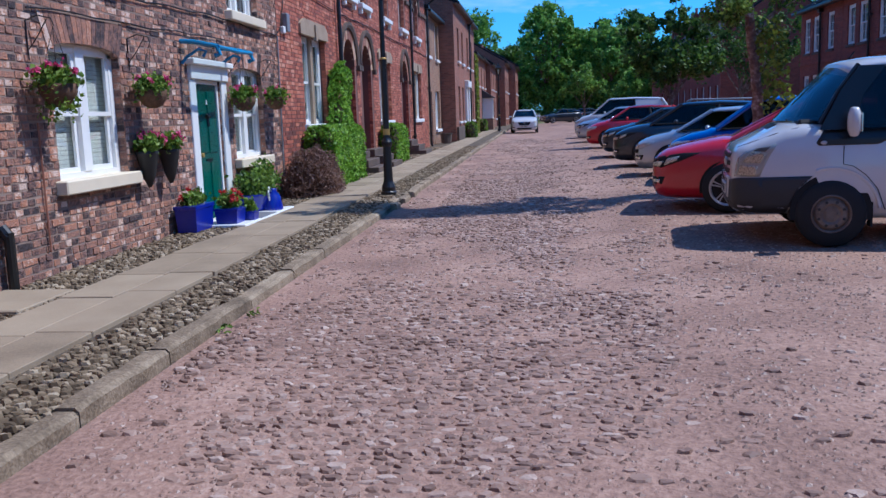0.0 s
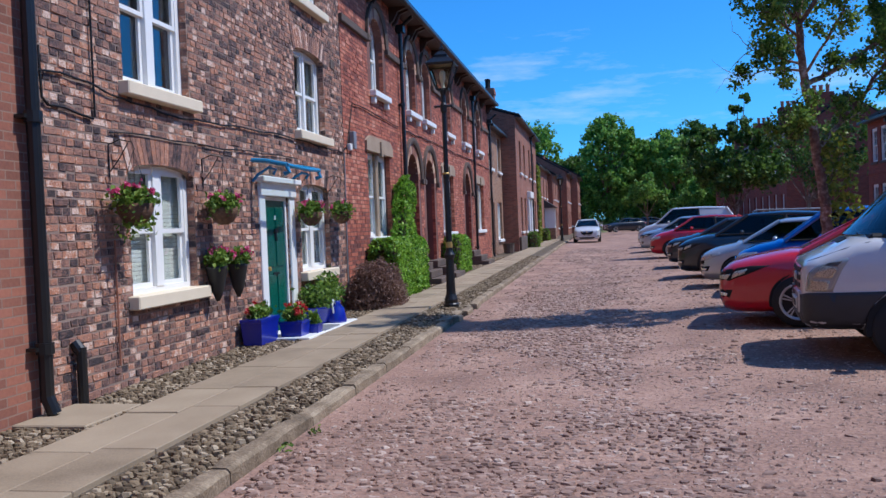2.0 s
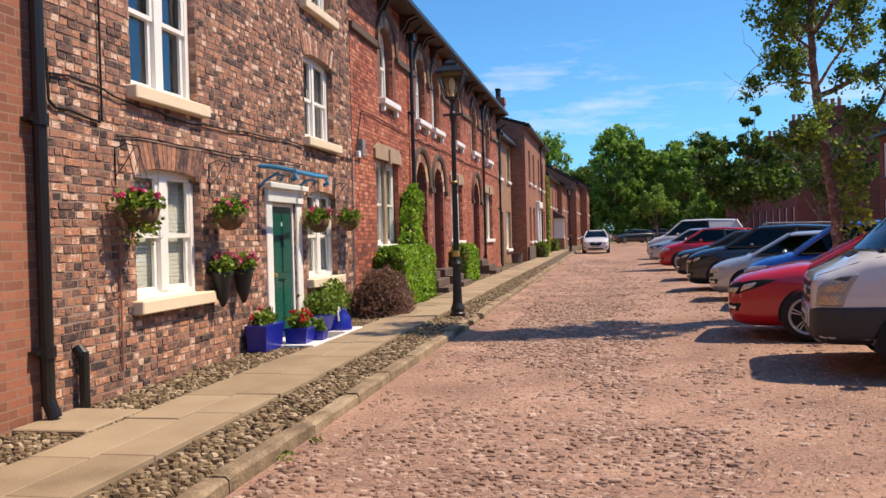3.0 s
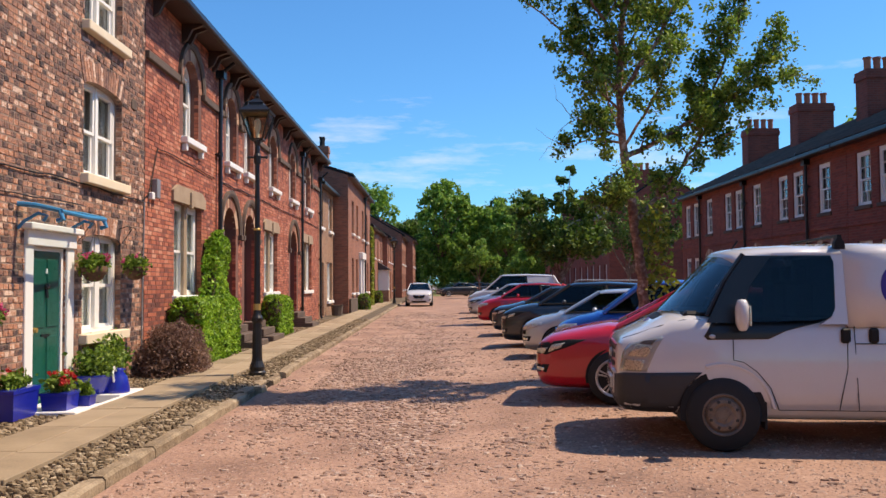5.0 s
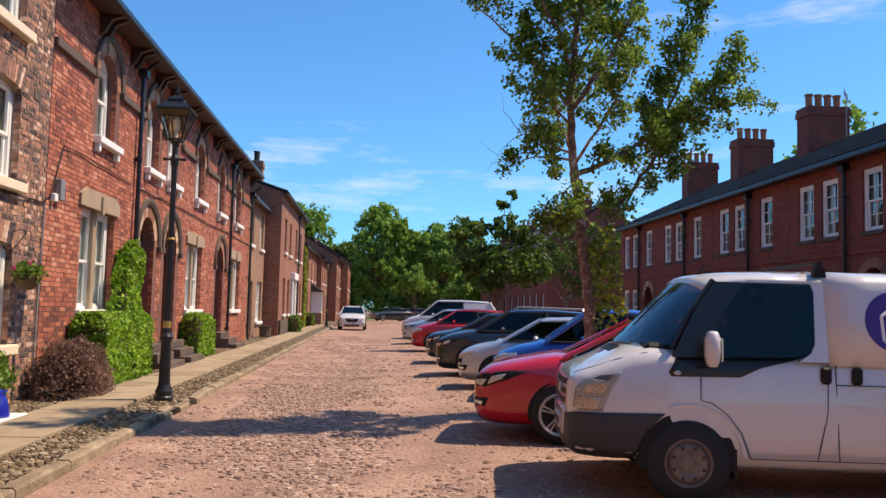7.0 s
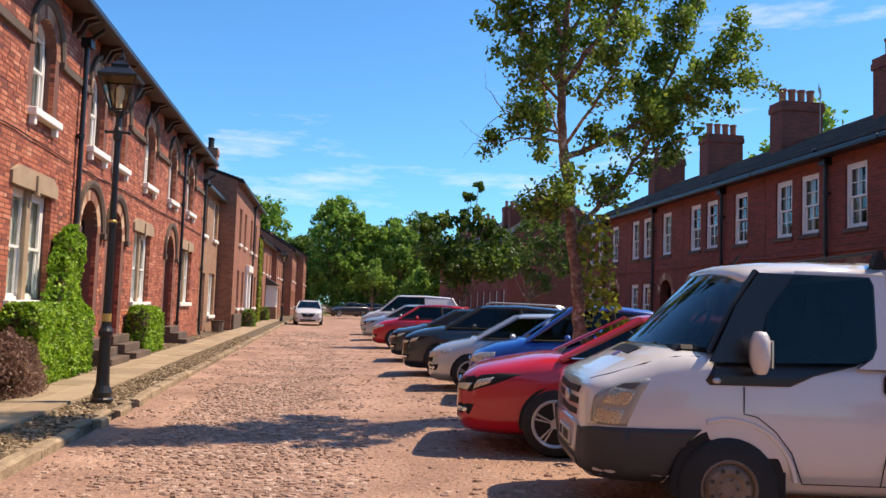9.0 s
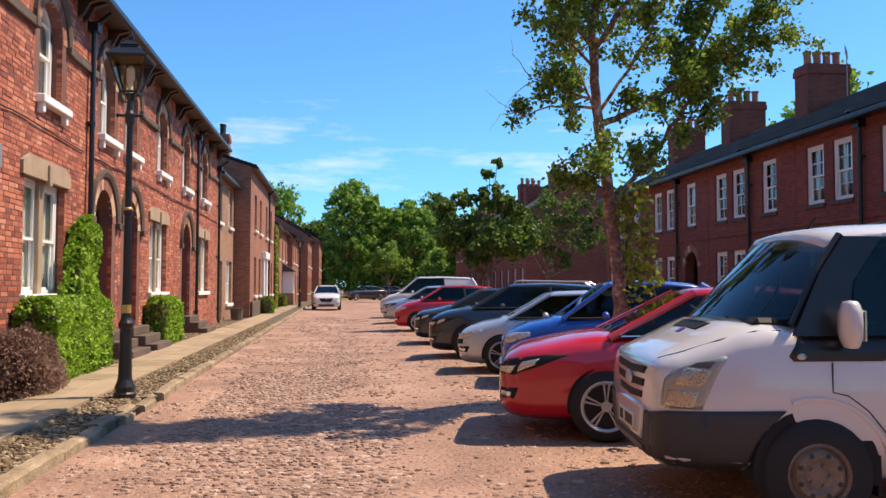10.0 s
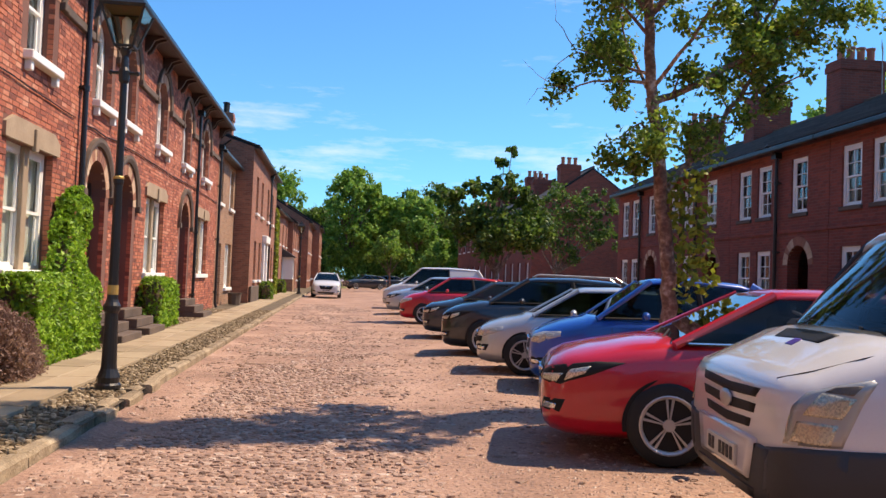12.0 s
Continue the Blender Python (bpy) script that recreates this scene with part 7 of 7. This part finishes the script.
for yy in (8.98, 9.55):
    Wp = placed("wall_pot", (-4.48, yy, 1.3), "dark cone-shaped wall pot with pink geraniums", "wall pot", "wall pots by the door")
    bm = bmesh.new()
    lathe(bm, (-4.48, yy, 0.86), [(0.02, 0), (0.07, 0.12), (0.12, 0.36), (0.13, 0.40), (0.11, 0.40)], 12)
    part("cone", bm, "dark_pot", Wp, smooth=True)
    flowers(Wp, (-4.46, yy, 1.34), (0.15, 0.17, 0.12), 420, 0.045, "leaf_pink", 8, rng)


def pot(name, x, y, w, d, h, label, leaf_n, spread, petals, m, round_=False):
    z = gz(y) + KERB_H
    Pt = placed(name, (x, y, z), label, "plant pot", "plant pots by the green door")
    if round_:
        bm = lathe(bmesh.new(), (x, y, z), [(w * 0.32, 0), (w * 0.40, h * 0.4), (w * 0.5, h * 0.92), (w * 0.53, h), (w * 0.46, h)], 18)
    else:
        bm = bmesh.new()
        lo = [(x - d * 0.44, y - w * 0.45), (x + d * 0.44, y - w * 0.45), (x + d * 0.44, y + w * 0.45), (x - d * 0.44, y + w * 0.45)]
        hi = [(x - d / 2, y - w / 2), (x + d / 2, y - w / 2), (x + d / 2, y + w / 2), (x - d / 2, y + w / 2)]
        loft(bm, [[(a, b, z) for a, b in lo], [(a, b, z + h * 0.86) for a, b in hi], [(x + (a - x) * 1.06, y + (b - y) * 1.06, z + h * 0.87) for a, b in hi], [(x + (a - x) * 1.06, y + (b - y) * 1.06, z + h) for a, b in hi]])
    part("pot", bm, "blue_glaze", Pt, smooth=round_)
    flowers(Pt, (x, y, z + h + spread[2] * 0.55), spread, leaf_n, 0.05, petals, m, rng)
    return Pt


pot("trough", -4.42, 10.02, 0.58, 0.27, 0.32, "deep blue glazed trough of red geraniums", 300, (0.12, 0.26, 0.12), "leaf_redflower", 4)
pot("plant_pot", -4.14, 10.50, 0.33, 0.30, 0.22, "square deep blue glazed pot of red geraniums", 320, (0.16, 0.18, 0.14), "leaf_redflower", 14)
pot("plant_pot", -3.99, 10.80, 0.19, 0.20, 0.14, "small blue glazed pot with a green herb", 150, (0.10, 0.11, 0.11), "leaf_redflower", 0)
pot("plant_bowl", -4.32, 11.95, 0.55, 0.55, 0.26, "wide blue glazed bowl with a feathery green shrub", 900, (0.26, 0.32, 0.24), "leaf_pink", 0, True)
pot("plant_pot", -4.36, 12.60, 0.36, 0.36, 0.26, "round blue glazed pot with a leafy shrub", 900, (0.22, 0.36, 0.30), "leaf_pink", 0, True)
jug = placed("watering_can", (-4.05, 12.0, gz(12) + KERB_H), "shiny blue watering can standing by the pots", "watering can")
zz = gz(12) + KERB_H
part("can_body", lathe(bmesh.new(), (-4.05, 12.0, zz), [(0.15, 0), (0.155, 0.05), (0.12, 0.22), (0.06, 0.30), (0.07, 0.33), (0.05, 0.33)], 16), "blue_glaze", jug, smooth=True)
part("handle", tube(bmesh.new(), [(-4.05, 11.94, zz + 0.3), (-4.05, 11.87, zz + 0.36), (-4.05, 11.83, zz + 0.28), (-4.05, 11.89, zz + 0.14)], 0.014, 8), "white", jug)
pot_st = placed("stone_planter", (-4.2, 37.8, gz(37) + 0.1), "weathered stone planter on the pavement", "plant pot")
part("planter", lathe(bmesh.new(), (-4.2, 37.8, gz(37) + 0.1), [(0.22, 0), (0.26, 0.4), (0.30, 0.45), (0.26, 0.45)], 10), "dark_stone", pot_st)
step = placed("white_step", (-4.1, 10.9, gz(11) + 0.1), "whitewashed stone threshold and gravel before the door", "step")
bm = bmesh.new()
box(bm, -4.60, -3.86, 10.25, 12.45, gz(11) + 0.02, gz(11) + KERB_H + 0.022, 0.01)
part("slab", bm, "white", step)
mat_ = placed("doormat", (-4.1, 11.3, gz(11) + 0.13), "dark rectangular doormat on the pale threshold", "doormat")
part("mat", boxes((-4.22, -3.87, 10.95, 11.6, gz(11) + KERB_H + 0.022, gz(11) + KERB_H + 0.036), bevel=0.004), "metal_grey", mat_)

# cables, brackets and small fixtures on the cottage wall
def cable(name, pts, r, mat, label):
    bm = bmesh.new()
    fine = []
    for a, b in zip(pts, pts[1:]):
        for k in range(6):
            t = k / 6
            q = Vector(a).lerp(Vector(b), t)
            q.z += 0.012 * math.sin(q.y * 5.1) + 0.006 * math.sin(q.y * 13)
            fine.append(q)
    fine.append(Vector(pts[-1]))
    tube(bm, fine, r, 5)
    return tagged(part(name, bm, mat), label, "cable")


CX = WALL_X + 0.028
cable("cable", [(CX, 5.99, 3.02), (CX, 6.8, 3.02), (CX, 7.5, 2.93), (CX, 8.7, 2.90), (CX, 9.7, 2.96), (CX, 12.0, 3.02), (CX, 13.9, 2.98), (CX, 14.5, 3.02), (CX, 14.75, 3.14)], 0.010, "trim", "dark cable clipped along the brick wall")
cable("cable", [(CX, 6.12, 3.22), (CX, 6.14, 2.80), (CX, 6.22, 2.74), (CX, 6.85, 2.70)], 0.012, "trim", "dark cable loop on the brick wall")
cable("cable", [(CX, 6.88, 2.72), (CX, 6.88, 5.6)], 0.011, "trim", "dark upright cable on the brick wall")
cable("cable", [(CX, 7.1, 2.62), (CX, 9.5, 2.66), (CX, 12.0, 2.72)], 0.008, "trim", "thin dark wire along the brick wall")
cable("cable", [(CX, 7.10, 0.45), (CX, 7.10, 1.6)], 0.010, "terracotta", "rusty upright wire beside the window")
cable("cable", [(CX, 14.75, 3.1), (CX, 15.2, 3.95), (CX, 15.6, 3.98), (CX, 18.9, 3.92)], 0.010, "trim", "dark cable looping across the terrace wall")
cable("cable", [(CX, 19.3, 3.9), (CX, 23.4, 3.95), (CX, 27.0, 3.92), (CX, 30.2, 3.95), (CX, 34.8, 3.9)], 0.013, "trim", "dark cable along the terrace wall")
cable("cable", [(CX, 14.56, 3.0), (CX, 14.5, 1.7), (CX, 14.45, 0.3)], 0.014, "metal_grey", "grey pipe down the house joint")
jb = placed("junction_box", (WALL_X + 0.05, 15.0, 3.2), "grey electrical junction box on the brick wall", "junction box")
part("case", boxes((WALL_X + 0.012, WALL_X + 0.11, 14.95, 15.12, 3.10, 3.42), bevel=0.01), "metal_grey", jb)
part("cover", boxes((WALL_X + 0.012, WALL_X + 0.09, 14.78, 14.90, 3.06, 3.18), bevel=0.01), "white", jb)
stub = placed("vent_pipe", (WALL_X + 0.08, 6.42, gz(6) + 0.1), "short black iron pipe stub at the foot of the wall", "pipe")
part("stub", cyls(((WALL_X + 0.08, 6.42, gz(6) + 0.06), (WALL_X + 0.08, 6.42, 0.70), 0.045), ((WALL_X + 0.08, 6.42, 0.66), (WALL_X + 0.02, 6.42, 0.74), 0.05), n=10), "black", stub)
vent = placed("air_brick", (WALL_X + 0.01, 14.1, 4.5), "dark air brick set in the cottage wall", "vent")
part("grid", boxes((WALL_X + 0.006, WALL_X + 0.02, 14.0, 14.2, 4.4, 4.55), bevel=0.003), "dark_stone", vent)
slab = placed("drain_slab", (-4.25, 5.9, gz(6) + 0.1), "worn stone slab below the drainpipe", "slab")
part("slab", boxes((-4.58, -3.96, 5.55, 6.35, gz(6), gz(6) + KERB_H + 0.012), bevel=0.01), "flag", slab)
# weeds along the kerb
wr = np.random.default_rng(8)
for k, (a, b) in enumerate(((KERB_X + 0.06, 5.3), (KERB_X + 0.10, 5.75), (-3.98, 9.3))):
    Wd = placed("weed", (a, b, gz(b)), "tuft of green weeds growing by the kerb", "weed", "weeds")
    p = np.array((a, b, gz(b) + 0.04)) + wr.normal(size=(16, 3)) * (0.02, 0.04, 0.010)
    v, f = leaves(p, 0.020, wr, 0.0, 2.4)
    raw("foliage", v, f, "leaf_pot", Wd, kind="stuff")
